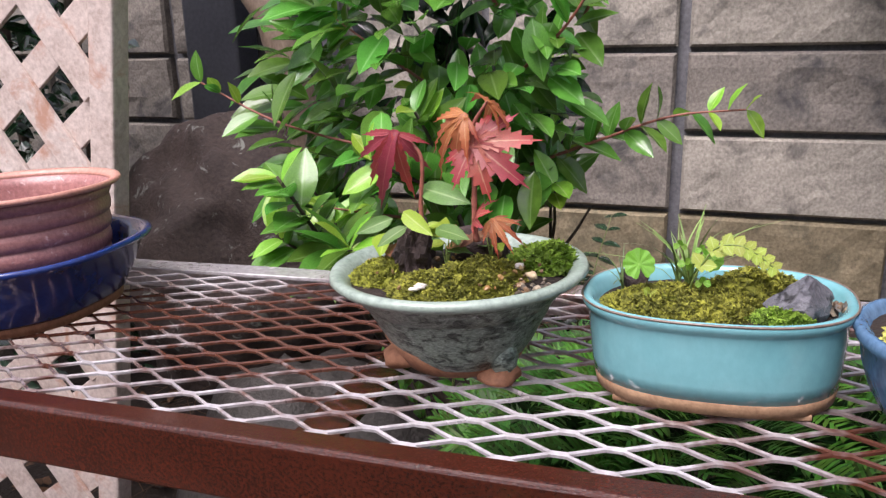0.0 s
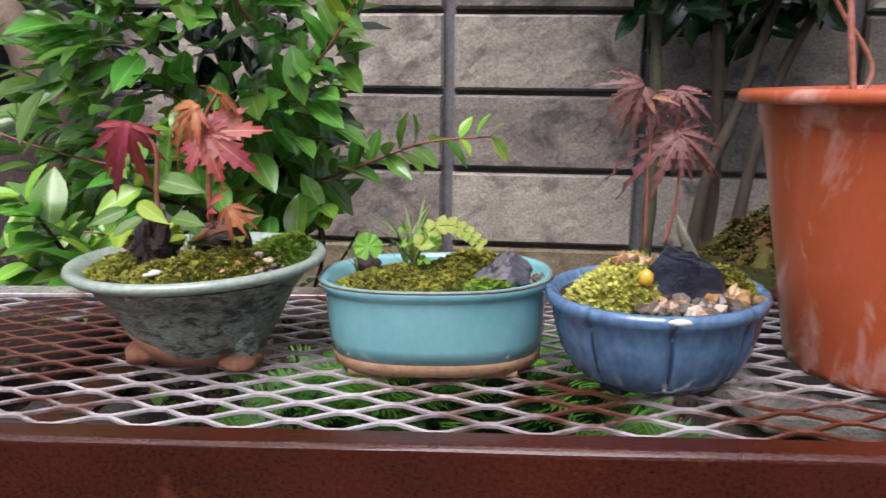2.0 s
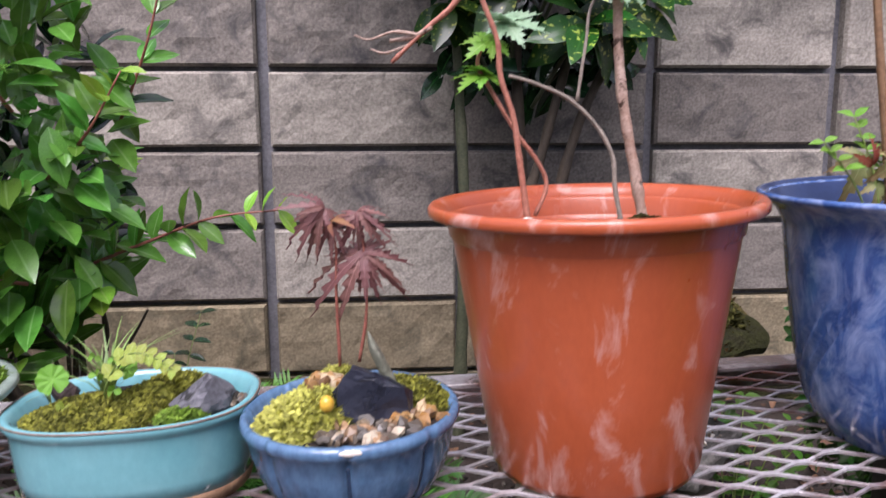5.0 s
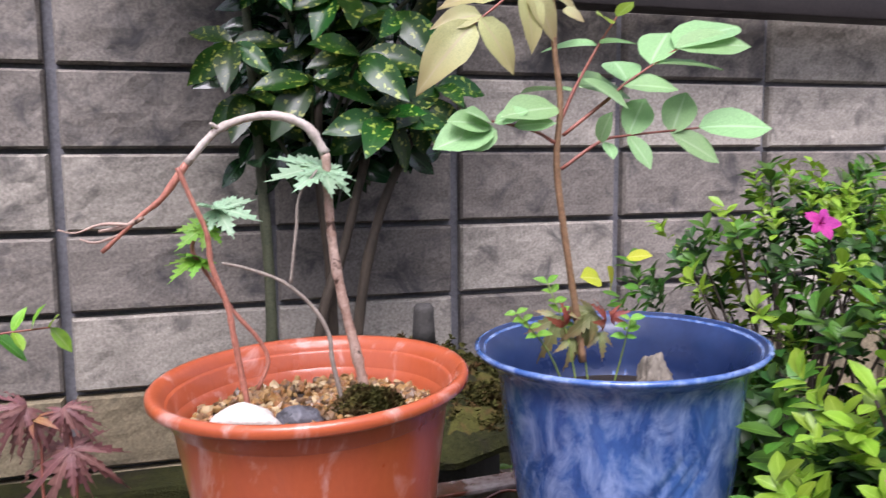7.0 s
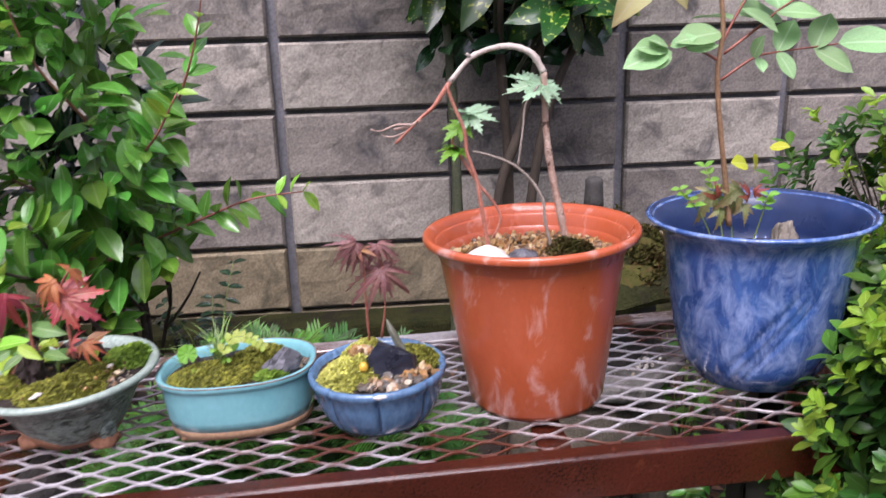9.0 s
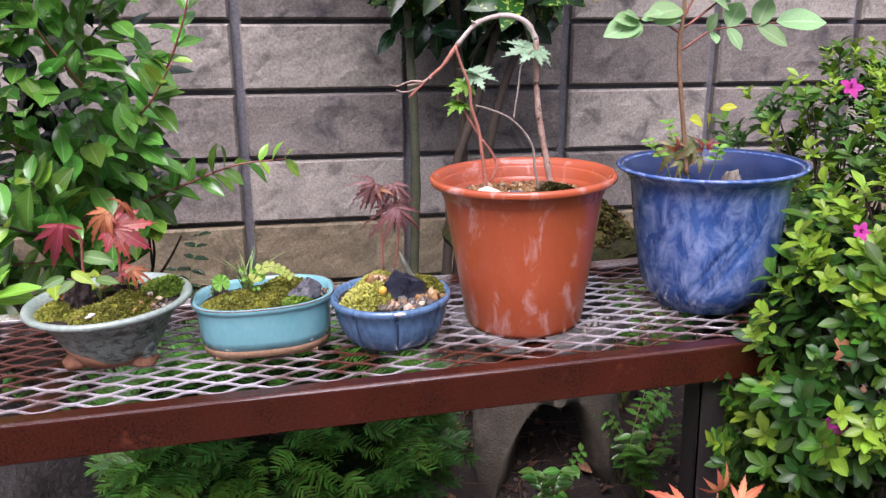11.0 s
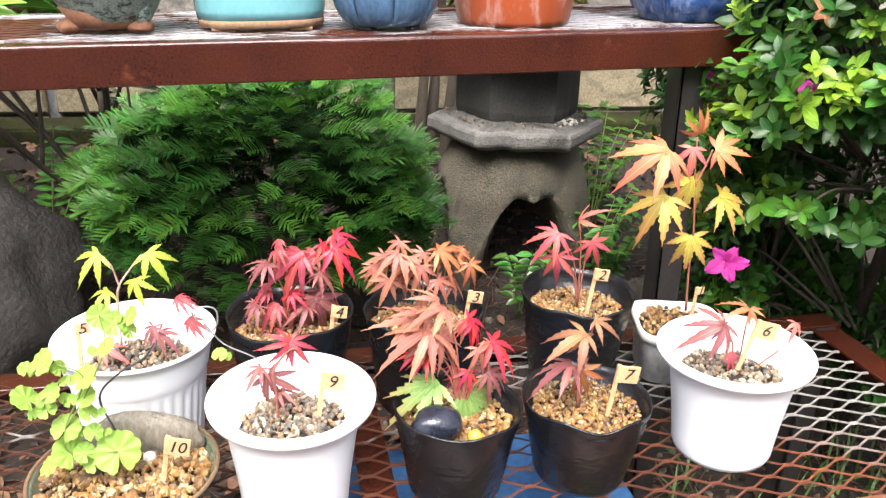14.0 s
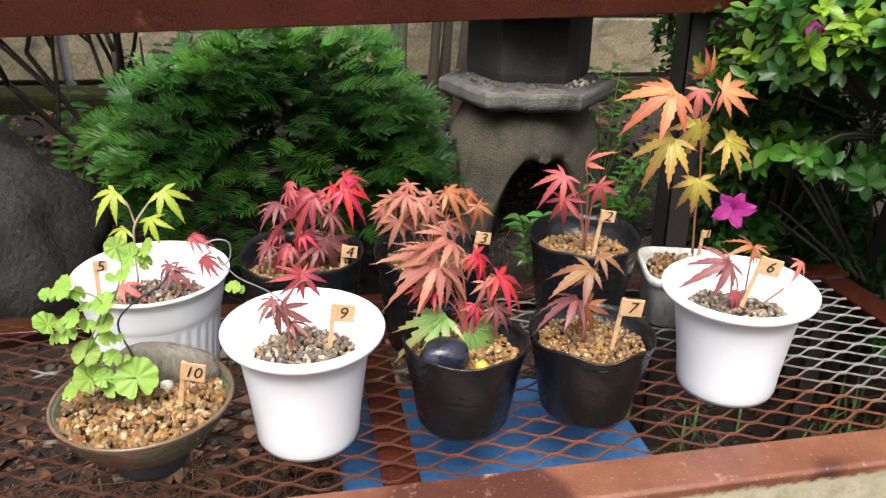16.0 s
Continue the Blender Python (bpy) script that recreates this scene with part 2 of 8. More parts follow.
M["rust_steel"] = surf("wet_rust_paint", (0.024, 0.006, 0.0032), (0.070, 0.0145, 0.0065), 14, 520, 0.24, 0.0014, patch=(0.15, 0.045, 0.02), patch_at=(0.62, 0.78), patch_scale=26, coat=0.45, wet=0.1, spec=0.25, mottle=0.5)
M["galv"] = surf("wet_galvanised", (0.42, 0.39, 0.385), (0.66, 0.64, 0.65), 14, 200, 0.3, 0.0004, metal=0.4, patch=(0.12, 0.042, 0.024), patch_at=(0.47, 0.56), patch_scale=4.2, coat=0.7, wet=0.12)


def low_mesh_metal():
    """Rusted expanded metal that keeps its zinc at the back of one end."""
    m, nt, ns, ln, b = nodes_of("rusted_zinc_mesh")
    v = place(nt, shift=False)
    sep = ns.new("ShaderNodeSeparateXYZ")
    ln.new(v, sep.inputs[0])
    g, fine = grain(nt, v, 7, 4), grain(nt, v, 160, 3)
    drift = ns.new("ShaderNodeMath")
    drift.operation = "MULTIPLY_ADD"
    drift.inputs[1].default_value = 0.45
    ln.new(sep.outputs[0], drift.inputs[0])
    ln.new(grain(nt, v, 4.5, 3), drift.inputs[2])
    rust = mix(nt, ramp(nt, drift.outputs[0], 0.50, 0.72), (0.055, 0.019, 0.011), (0.28, 0.088, 0.043))
    rust = mix(nt, ramp(nt, fine, 0.35, 0.7), rust, (0.13, 0.05, 0.03))
    zinc = mix(nt, ramp(nt, fine, 0.3, 0.7), (0.20, 0.18, 0.16), (0.40, 0.38, 0.35))
    k = ns.new("ShaderNodeMath")
    k.operation = "MULTIPLY_ADD"
    k.inputs[1].default_value = 0.5
    ln.new(sep.outputs[0], k.inputs[0])
    ln.new(sep.outputs[1], k.inputs[2])
    q = ns.new("ShaderNodeMath")
    q.operation = "MULTIPLY_ADD"
    q.inputs[1].default_value = 0.22
    ln.new(g, q.inputs[0])
    ln.new(k.outputs[0], q.inputs[2])
    c = mix(nt, ramp(nt, q.outputs[0], 0.555, 0.595), rust, zinc)
    c = mix(nt, ramp(nt, grain(nt, v, 11, 3), 0.63, 0.68), c, zinc)
    ln.new(c, b.inputs["Base Color"])
    b.inputs["Roughness"].default_value, b.inputs["Coat Weight"].default_value, b.inputs["Coat Roughness"].default_value = 0.45, 0.35, 0.15
    bump(nt, fine, 0.5, 0.0004, b)
    return m


def worn_rail_paint():
    """Wet rust on the flange, cream paint left along the lower edge of the face."""
    m, nt, ns, ln, b = nodes_of("worn_rail_paint")
    v = place(nt, shift=False)
    sep = ns.new("ShaderNodeSeparateXYZ")
    ln.new(v, sep.inputs[0])
    big, mid, fine = grain(nt, v, 9, 4), grain(nt, v, 38, 5, 0.7), grain(nt, v, 320, 3)
    rust = mix(nt, ramp(nt, big, 0.35, 0.65), (0.115, 0.036, 0.019), (0.235, 0.09, 0.047))
    rust = mix(nt, ramp(nt, grain(nt, v, 5, 2), 0.53, 0.56), rust, (0.075, 0.021, 0.012))
    rust = mix(nt, ramp(nt, mid, 0.60, 0.70), rust, (0.34, 0.20, 0.13))
    rust = mix(nt, ramp(nt, fine, 0.62, 0.75), rust, (0.42, 0.26, 0.19))
    cream = mix(nt, ramp(nt, mid, 0.3, 0.7), (0.30, 0.25, 0.14), (0.55, 0.50, 0.36))
    q = ns.new("ShaderNodeMath")
    q.operation = "MULTIPLY_ADD"
    q.inputs[1].default_value = 0.022
    ln.new(mid, q.inputs[0])
    ln.new(sep.outputs[2], q.inputs[2])
    c = mix(nt, ramp(nt, q.outputs[0], 0.0045, 0.0005), rust, cream)
    ln.new(c, b.inputs["Base Color"])
    b.inputs["Roughness"].default_value, b.inputs["Coat Weight"].default_value, b.inputs["Coat Roughness"].default_value = 0.5, 0.3, 0.2
    bump(nt, fine, 0.6, 0.0012, b)
    return m


M["low_mesh"] = low_mesh_metal()
M["low_rail"] = worn_rail_paint()
M["plain_render"] = surf("plain_render", (0.17, 0.175, 0.185), (0.24, 0.245, 0.255), 6, 120, 0.85, 0.002)
M["vine_red"] = surf("orange_red_stem", (0.27, 0.085, 0.055), (0.52, 0.22, 0.15), 60, 400, 0.5, 0.0004)
M["pale_stem"] = surf("bleached_stem", (0.34, 0.27, 0.22), (0.62, 0.55, 0.48), 60, 400, 0.7, 0.0006, patch=(0.16, 0.10, 0.07), patch_at=(0.62, 0.68), patch_scale=120)
M["grey_granite"] = surf("grey_weathered_granite", (0.085, 0.08, 0.072), (0.21, 0.20, 0.18), 18, 260, 0.85, 0.005, patch=(0.05, 0.048, 0.04), patch_at=(0.52, 0.66), patch_scale=16)
M["brown_rim"] = surf("brown_stoneware_rim", (0.09, 0.055, 0.028), (0.21, 0.13, 0.07), 40, 300, 0.4, 0.0003, coat=0.3)
M["tan_clay"] = surf("tan_clay", (0.27, 0.15, 0.08), (0.44, 0.28, 0.165), 30, 300, 0.75, 0.0005, patch=(0.20, 0.09, 0.045), patch_at=(0.55, 0.7), patch_scale=30)
M["copper_glaze"] = surf("thin_brown_glaze", (0.11, 0.075, 0.06), (0.24, 0.17, 0.13), 40, 300, 0.35, 0.0002, coat=0.3)
M["black_steel"] = surf("dark_steel", (0.012, 0.011, 0.011), (0.035, 0.03, 0.028), 12, 200, 0.45, 0.0006, coat=0.2)
M["slate_steel"] = surf("slate_grey_metal", (0.035, 0.037, 0.046), (0.06, 0.063, 0.075), 5, 120, 0.5, 0.0006)
M["near_black"] = surf("dark_gap_panel", (0.008, 0.007, 0.007), (0.022, 0.02, 0.02), 6, 90, 0.7, 0.001)
M["lattice"] = surf("peeling_white_wood", (0.40, 0.30, 0.25), (0.62, 0.54, 0.49), 14, 160, 0.7, 0.0012, patch=(0.42, 0.24, 0.17), patch_at=(0.55, 0.68), patch_scale=14, stretch=(1, 1, 1))
M["granite"] = surf("weathered_granite", (0.048, 0.041, 0.028), (0.135, 0.115, 0.08), 14, 260, 0.85, 0.006, patch=(0.04, 0.04, 0.028), patch_at=(0.5, 0.66), patch_scale=11)
M["boulder"] = surf("brown_boulder", (0.028, 0.018, 0.015), (0.085, 0.06, 0.05), 9, 140, 0.8, 0.006, patch=(0.24, 0.25, 0.22), patch_at=(0.60, 0.66), patch_scale=34)
M["grey_boulder"] = surf("grey_boulder", (0.014, 0.012, 0.010), (0.05, 0.043, 0.037), 7, 120, 0.7, 0.008)
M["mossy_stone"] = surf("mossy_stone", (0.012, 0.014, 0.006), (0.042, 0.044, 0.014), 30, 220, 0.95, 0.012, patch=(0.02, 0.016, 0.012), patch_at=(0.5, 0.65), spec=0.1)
M["bark"] = surf("brown_bark", (0.022, 0.017, 0.011), (0.068, 0.050, 0.033), 40, 300, 0.8, 0.002, stretch=(1, 1, 0.3))
M["tan_bark"] = surf("tan_bark", (0.15, 0.105, 0.07), (0.26, 0.195, 0.14), 25, 240, 0.75, 0.002, stretch=(1, 1, 0.4))
M["green_bark"] = surf("green_bark", (0.03, 0.04, 0.018), (0.08, 0.085, 0.045), 30, 240, 0.75, 0.002)
M["red_stem"] = surf("red_stem", (0.18, 0.05, 0.035), (0.36, 0.13, 0.09), 60, 400, 0.5, 0.0004)
M["brown_stem"] = surf("brown_stem", (0.24, 0.12, 0.075), (0.56, 0.42, 0.34), 60, 400, 0.6, 0.0006, patch=(0.06, 0.03, 0.018), patch_at=(0.60, 0.66), patch_scale=90)
M["grey_stem"] = surf("grey_stem", (0.17, 0.14, 0.11), (0.34, 0.29, 0.24), 60, 400, 0.7, 0.0005)
M["green_stem"] = surf("green_stem", (0.10, 0.15, 0.03), (0.2, 0.28, 0.06), 60, 300, 0.5, 0.0003)
M["dark_wire"] = surf("dark_wire", (0.02, 0.02, 0.022), (0.06, 0.06, 0.065), 60, 300, 0.4, 0.0)
M["wire"] = surf("grey_wire", (0.2, 0.2, 0.2), (0.36, 0.35, 0.34), 60, 300, 0.4, 0.0, metal=0.4)
M["green_glaze"] = surf("crackled_green_glaze", (0.085, 0.118, 0.094), (0.34, 0.41, 0.345), 60, 520, 0.32, 0.002, patch=(0.024, 0.037, 0.028), patch_at=(0.47, 0.60), patch_scale=135, stretch=(1, 1, 1.6), coat=0.35, mottle=0.6)
M["green_rim"] = surf("pale_green_glaze", (0.19, 0.26, 0.21), (0.36, 0.44, 0.38), 40, 300, 0.35, 0.0004, coat=0.3)
M["clay"] = surf("unglazed_clay", (0.20, 0.08, 0.04), (0.37, 0.175, 0.095), 30, 300, 0.75, 0.0005)
M["teal_glaze"] = surf("turquoise_glaze", (0.13, 0.36, 0.39), (0.20, 0.46, 0.49), 18, 180, 0.22, 0.0003, patch=(0.22, 0.36, 0.35), patch_at=(0.55, 0.8), patch_scale=14, stretch=(1, 1, 0.6), coat=0.6, mottle=0.12)
M["blue_glaze"] = surf("blue_grey_glaze", (0.055, 0.118, 0.22), (0.12, 0.23, 0.37), 22, 240, 0.26, 0.0006, patch=(0.26, 0.37, 0.46), patch_at=(0.6, 0.78), patch_scale=26, stretch=(1, 1, 0.5), coat=0.5)
M["navy_glaze"] = surf("cobalt_glaze", (0.004, 0.013, 0.085), (0.012, 0.04, 0.20), 14, 160, 0.2, 0.0003, coat=0.6)
M["orange_plastic"] = surf("orange_plastic", (0.40, 0.078, 0.028), (0.48, 0.108, 0.04), 9, 260, 0.3, 0.0002, patch=(0.64, 0.36, 0.30), patch_at=(0.55, 0.72), patch_scale=36, stretch=(1.15, 1.15, 0.55), coat=0.3, mottle=0.1)
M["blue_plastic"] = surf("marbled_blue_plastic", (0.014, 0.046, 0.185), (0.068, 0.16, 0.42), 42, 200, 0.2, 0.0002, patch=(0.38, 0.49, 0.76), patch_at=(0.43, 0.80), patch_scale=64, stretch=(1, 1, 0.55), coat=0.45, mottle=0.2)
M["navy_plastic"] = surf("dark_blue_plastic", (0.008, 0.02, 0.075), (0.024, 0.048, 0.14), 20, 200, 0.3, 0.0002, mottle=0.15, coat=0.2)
M["white_plastic"] = surf("white_plastic", (0.85, 0.86, 0.875), (0.89, 0.895, 0.905), 6, 160, 0.35, 0.0001, mottle=0.03)
M["dirty_white"] = surf("weathered_white_plastic", (0.42, 0.41, 0.37), (0.66, 0.65, 0.6), 20, 160, 0.5, 0.0003)
M["black_poly"] = surf("black_poly_film", (0.005, 0.005, 0.006), (0.011, 0.011, 0.012), 30, 160, 0.26, 0.0016, patch=(0.05, 0.048, 0.042), patch_at=(0.68, 0.8), patch_scale=40)
M["terra"] = surf("wet_pink_clay", (0.22, 0.075, 0.07), (0.42, 0.19, 0.17), 26, 340, 0.45, 0.0008, patch=(0.58, 0.40, 0.38), patch_at=(0.60, 0.72), patch_scale=150, coat=0.35)
M["terra_rim"] = surf("peach_clay_rim", (0.46, 0.20, 0.145), (0.60, 0.31, 0.24), 26, 300, 0.45, 0.0004, coat=0.3)
M["stoneware"] = surf("green_brown_stoneware", (0.045, 0.06, 0.038), (0.12, 0.135, 0.085), 22, 240, 0.22, 0.0005, patch=(0.17, 0.045, 0.035), patch_at=(0.52, 0.66), patch_scale=19, coat=0.6)
M["dark_foot"] = surf("dark_unglazed_foot", (0.012, 0.013, 0.013), (0.035, 0.035, 0.034), 30, 260, 0.6, 0.0006)
M["gravel_tan"] = surf("tan_gravel", (0.16, 0.08, 0.03), (0.38, 0.24, 0.10), 60, 400, 0.5, 0.0006, coat=0.25, palette=[(0.195, 0.094, 0.023), (0.328, 0.195, 0.058), (0.078, 0.037, 0.016), (0.281, 0.133, 0.027), (0.452, 0.351, 0.187), (0.203, 0.109, 0.035), (0.043, 0.027, 0.017), (0.312, 0.179, 0.055), (0.234, 0.086, 0.020), (0.140, 0.078, 0.039)])
M["gravel_mix"] = surf("mixed_river_gravel", (0.10, 0.085, 0.065), (0.28, 0.235, 0.17), 60, 400, 0.5, 0.0006, coat=0.25, palette=[(0.05, 0.045, 0.038), (0.34, 0.19, 0.08), (0.14, 0.10, 0.06), (0.07, 0.07, 0.07), (0.50, 0.42, 0.30), (0.20, 0.11, 0.05), (0.09, 0.07, 0.05), (0.28, 0.22, 0.14), (0.10, 0.055, 0.03)])
M["lava"] = surf("dark_lava", (0.022, 0.014, 0.014), (0.075, 0.05, 0.045), 60, 500, 0.8, 0.003)
M["slate"] = surf("blue_black_slate", (0.005, 0.006, 0.011), (0.028, 0.032, 0.05), 50, 300, 0.3, 0.001, coat=0.25, patch=(0.10, 0.105, 0.12), patch_at=(0.66, 0.74), patch_scale=70)
M["grey_rock"] = surf("grey_blue_rock", (0.03, 0.031, 0.037), (0.17, 0.17, 0.19), 70, 400, 0.5, 0.002, patch=(0.02, 0.02, 0.022), patch_at=(0.55, 0.62), patch_scale=90)
M["green_rock"] = surf("lichen_rock", (0.10, 0.11, 0.075), (0.24, 0.25, 0.19), 60, 400, 0.8, 0.002)
M["white_stone"] = surf("white_stone", (0.55, 0.50, 0.43), (0.76, 0.72, 0.66), 60, 300, 0.6, 0.001)
M["wood_grey"] = surf("weathered_wood_piece", (0.10, 0.085, 0.062), (0.24, 0.21, 0.165), 50, 400, 0.75, 0.002, stretch=(1, 1, 0.35), patch=(0.045, 0.038, 0.03), patch_at=(0.58, 0.66), patch_scale=90)
M["tag_wood"] = surf("pale_wood_tag", (0.52, 0.29, 0.13), (0.66, 0.41, 0.22), 50, 500, 0.65, 0.0003, stretch=(1, 0.3, 1))
M["ink"] = surf("black_ink", (0.008, 0.007, 0.007), (0.015, 0.014, 0.014), 50, 400, 0.6, 0.0)
M["blue_lid"] = surf("blue_plastic_lid", (0.03, 0.10, 0.25), (0.06, 0.17, 0.36), 10, 160, 0.4, 0.0004)
M["crumbs"] = surf("soil_crumbs", (0.012, 0.008, 0.005), (0.05, 0.03, 0.018), 60, 300, 0.85, 0.001, vary=0.6, islands=True, palette=[(0.012, 0.008, 0.005), (0.03, 0.018, 0.010), (0.06, 0.035, 0.02), (0.02, 0.015, 0.012), (0.10, 0.06, 0.034), (0.09, 0.08, 0.065)])
M["moss"] = surf("green_moss", (0.06, 0.072, 0.010), (0.30, 0.30, 0.036), 110, 500, 0.95, 0.002, vary=0.55, islands=True)
M["moss_bright"] = surf("bright_moss", (0.09, 0.18, 0.014), (0.24, 0.38, 0.04), 70, 500, 0.95, 0.002, vary=0.4, islands=True)
M["moss_yellow"] = surf("yellow_moss", (0.26, 0.27, 0.03), (0.62, 0.62, 0.15), 70, 500, 0.95, 0.002, vary=0.4, islands=True)
M["litter"] = surf("leaf_litter", (0.045, 0.022, 0.011), (0.17, 0.085, 0.042), 40, 200, 0.8, 0.001, vary=0.55, islands=True)
M["grass"] = surf("grass_blades", (0.04, 0.08, 0.015), (0.12, 0.2, 0.045), 40, 200, 0.6, 0.0, vary=0.3, islands=True)
M["dark_timber"] = surf("dark_brown_timber", (0.010, 0.007, 0.006), (0.024, 0.018, 0.016), 12, 160, 0.6, 0.001)
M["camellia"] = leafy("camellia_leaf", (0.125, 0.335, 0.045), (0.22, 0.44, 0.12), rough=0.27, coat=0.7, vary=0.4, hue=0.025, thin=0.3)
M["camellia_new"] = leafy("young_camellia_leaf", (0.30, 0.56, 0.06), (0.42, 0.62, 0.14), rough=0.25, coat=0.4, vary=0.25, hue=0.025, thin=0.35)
# near-black leaf: dark green growth, also painted shade inside crowns
M["camellia_dark_shaded"] = leafy("dark_shaded_camellia_leaf", (0.010, 0.042, 0.013), (0.024, 0.075, 0.026), rough=0.2, coat=0.5, vary=0.3, thin=0.1)
M["aucuba"] = leafy("aucuba_leaf", (0.016, 0.072, 0.008), (0.028, 0.09, 0.016), rough=0.3, coat=0.25, spots=(0.30, 0.38, 0.06), vary=0.45, thin=0.25, spec=0.35)
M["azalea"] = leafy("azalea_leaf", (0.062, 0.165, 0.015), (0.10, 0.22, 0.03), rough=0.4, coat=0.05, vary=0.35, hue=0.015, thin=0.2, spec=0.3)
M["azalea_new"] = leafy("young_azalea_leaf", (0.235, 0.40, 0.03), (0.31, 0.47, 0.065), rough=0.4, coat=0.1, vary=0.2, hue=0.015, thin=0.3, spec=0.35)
M["azalea_shaded"] = leafy("shaded_azalea_leaf", (0.025, 0.078, 0.011), (0.042, 0.105, 0.02), rough=0.38, coat=0.05, vary=0.3, thin=0.15, spec=0.28)
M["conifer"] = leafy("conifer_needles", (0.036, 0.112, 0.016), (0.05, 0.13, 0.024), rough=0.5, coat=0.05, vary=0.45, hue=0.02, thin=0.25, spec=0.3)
M["conifer_shaded"] = leafy("shaded_conifer_needles", (0.008, 0.026, 0.005), (0.012, 0.035, 0.008), rough=0.7, coat=0.0, vary=0.4, hue=0.02, thin=0.1, spec=0.1)
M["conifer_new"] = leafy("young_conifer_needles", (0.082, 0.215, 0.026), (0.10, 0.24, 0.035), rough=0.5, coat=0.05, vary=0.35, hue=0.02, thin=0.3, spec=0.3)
M["petal"] = leafy("magenta_petal", (0.66, 0.05, 0.38), (0.50, 0.03, 0.28), rough=0.5, coat=0.0, vary=0.12, hue=0.01, thin=0.4)
M["petal_pink"] = leafy("pink_petal", (0.80, 0.17, 0.45), (0.72, 0.12, 0.38), rough=0.5, coat=0.0, vary=0.1, hue=0.01, thin=0.4)
M["petal_dry"] = leafy("withered_petal", (0.48, 0.19, 0.09), (0.5, 0.26, 0.14), rough=0.7, coat=0.0, vary=0.2, thin=0.3)
LEAF = {
    "pink": ((0.40, 0.11, 0.085), (0.52, 0.25, 0.17), (0.45, 0.05, 0.06)), "red": ((0.42, 0.06, 0.07), (0.50, 0.13, 0.12), None),
    "orange": ((0.50, 0.19, 0.07), (0.56, 0.28, 0.13), (0.44, 0.08, 0.04)), "lime": ((0.32, 0.46, 0.04), (0.42, 0.52, 0.12), None),
    "green": ((0.13, 0.27, 0.06), (0.24, 0.38, 0.13), None), "lace": ((0.26, 0.115, 0.105), (0.36, 0.18, 0.16), None),
    "bronze": ((0.34, 0.17, 0.07), (0.42, 0.25, 0.12), (0.28, 0.10, 0.06)), "pale": ((0.34, 0.54, 0.33), (0.46, 0.62, 0.42), None),
    "bright": ((0.17, 0.40, 0.03), (0.26, 0.46, 0.08), None), "leaflet": ((0.31, 0.54, 0.23), (0.43, 0.62, 0.34), None),
    "newleaf": ((0.36, 0.46, 0.06), (0.44, 0.52, 0.14), None), "yellow": ((0.55, 0.58, 0.04), (0.6, 0.6, 0.14), None),
    "palechest": ((0.46, 0.46, 0.19), (0.42, 0.36, 0.19), (0.38, 0.31, 0.14)), "wilt": ((0.22, 0.26, 0.09), (0.30, 0.32, 0.14), (0.30, 0.20, 0.08)),
    "wiltred": ((0.34, 0.085, 0.05), (0.42, 0.15, 0.1), None), "lemon": ((0.42, 0.50, 0.055), (0.5, 0.55, 0.14), None),
    "maroon": ((0.27, 0.085, 0.08), (0.38, 0.15, 0.135), None), "crimson": ((0.40, 0.04, 0.05), (0.48, 0.11, 0.1), None),
    "scarlet": ((0.60, 0.03, 0.05), (0.65, 0.1, 0.1), None), "coral": ((0.60, 0.15, 0.12), (0.66, 0.26, 0.2), None),
    "pinkred": ((0.52, 0.085, 0.09), (0.6, 0.18, 0.16), None), "salmon": ((0.48, 0.165, 0.115), (0.56, 0.26, 0.19), (0.46, 0.20, 0.11)),
    "rust": ((0.45, 0.15, 0.06), (0.52, 0.23, 0.12), None), "apricot": ((0.60, 0.235, 0.08), (0.65, 0.32, 0.15), (0.6, 0.14, 0.08)),
    "gold": ((0.46, 0.37, 0.055), (0.52, 0.44, 0.13), (0.52, 0.22, 0.08)), "mgreen": ((0.23, 0.40, 0.10), (0.34, 0.48, 0.18), (0.42, 0.30, 0.12)), "round": ((0.31, 0.49, 0.075), (0.48, 0.62, 0.19), None),
}
for key, (body_c, vein_c, tip_c) in LEAF.items():
    M[key] = leafy(key + "_leaf", body_c, vein_c, tip_c, rough=0.42, coat=0.12, vary=0.16, hue=0.012, thin=0.3)


# ---- where leaves and stems stand: kind, base, tip ----
LEAVES_GREEN = [
    ('pink', (-0.064, 0.52, 0.693), (-0.032, 0.508, 0.675)),
    ('red', (-0.106, 0.52, 0.697), (-0.112, 0.508, 0.658)),
    ('orange', (-0.068, 0.52, 0.706), (-0.094, 0.508, 0.686)),
    ('orange', (-0.058, 0.52, 0.713), (-0.04, 0.55, 0.707)),
    ('red', (-0.069, 0.532, 0.698), (-0.069, 0.52, 0.678)),
    ('pink', (-0.064, 0.52, 0.655), (-0.056, 0.508, 0.665)),
    ('orange', (-0.055, 0.52, 0.655), (-0.042, 0.508, 0.646)),
    ('lime', (-0.103, 0.52, 0.656), (-0.083, 0.508, 0.647)),
    ('green', (-0.097, 0.53, 0.667), (-0.065, 0.518, 0.664)),
    ('green', (-0.101, 0.52, 0.648), (-0.115, 0.508, 0.639)),
    ('green', (-0.109, 0.52, 0.652), (-0.127, 0.508, 0.645)),
    ('green', (-0.085, 0.52, 0.648), (-0.063, 0.508, 0.649)),
]
STEM_G1 = [(-0.063, 0.52, 0.643), (-0.064, 0.52, 0.655), (-0.064, 0.52, 0.679), (-0.065, 0.52, 0.699), (-0.057, 0.52, 0.713)]
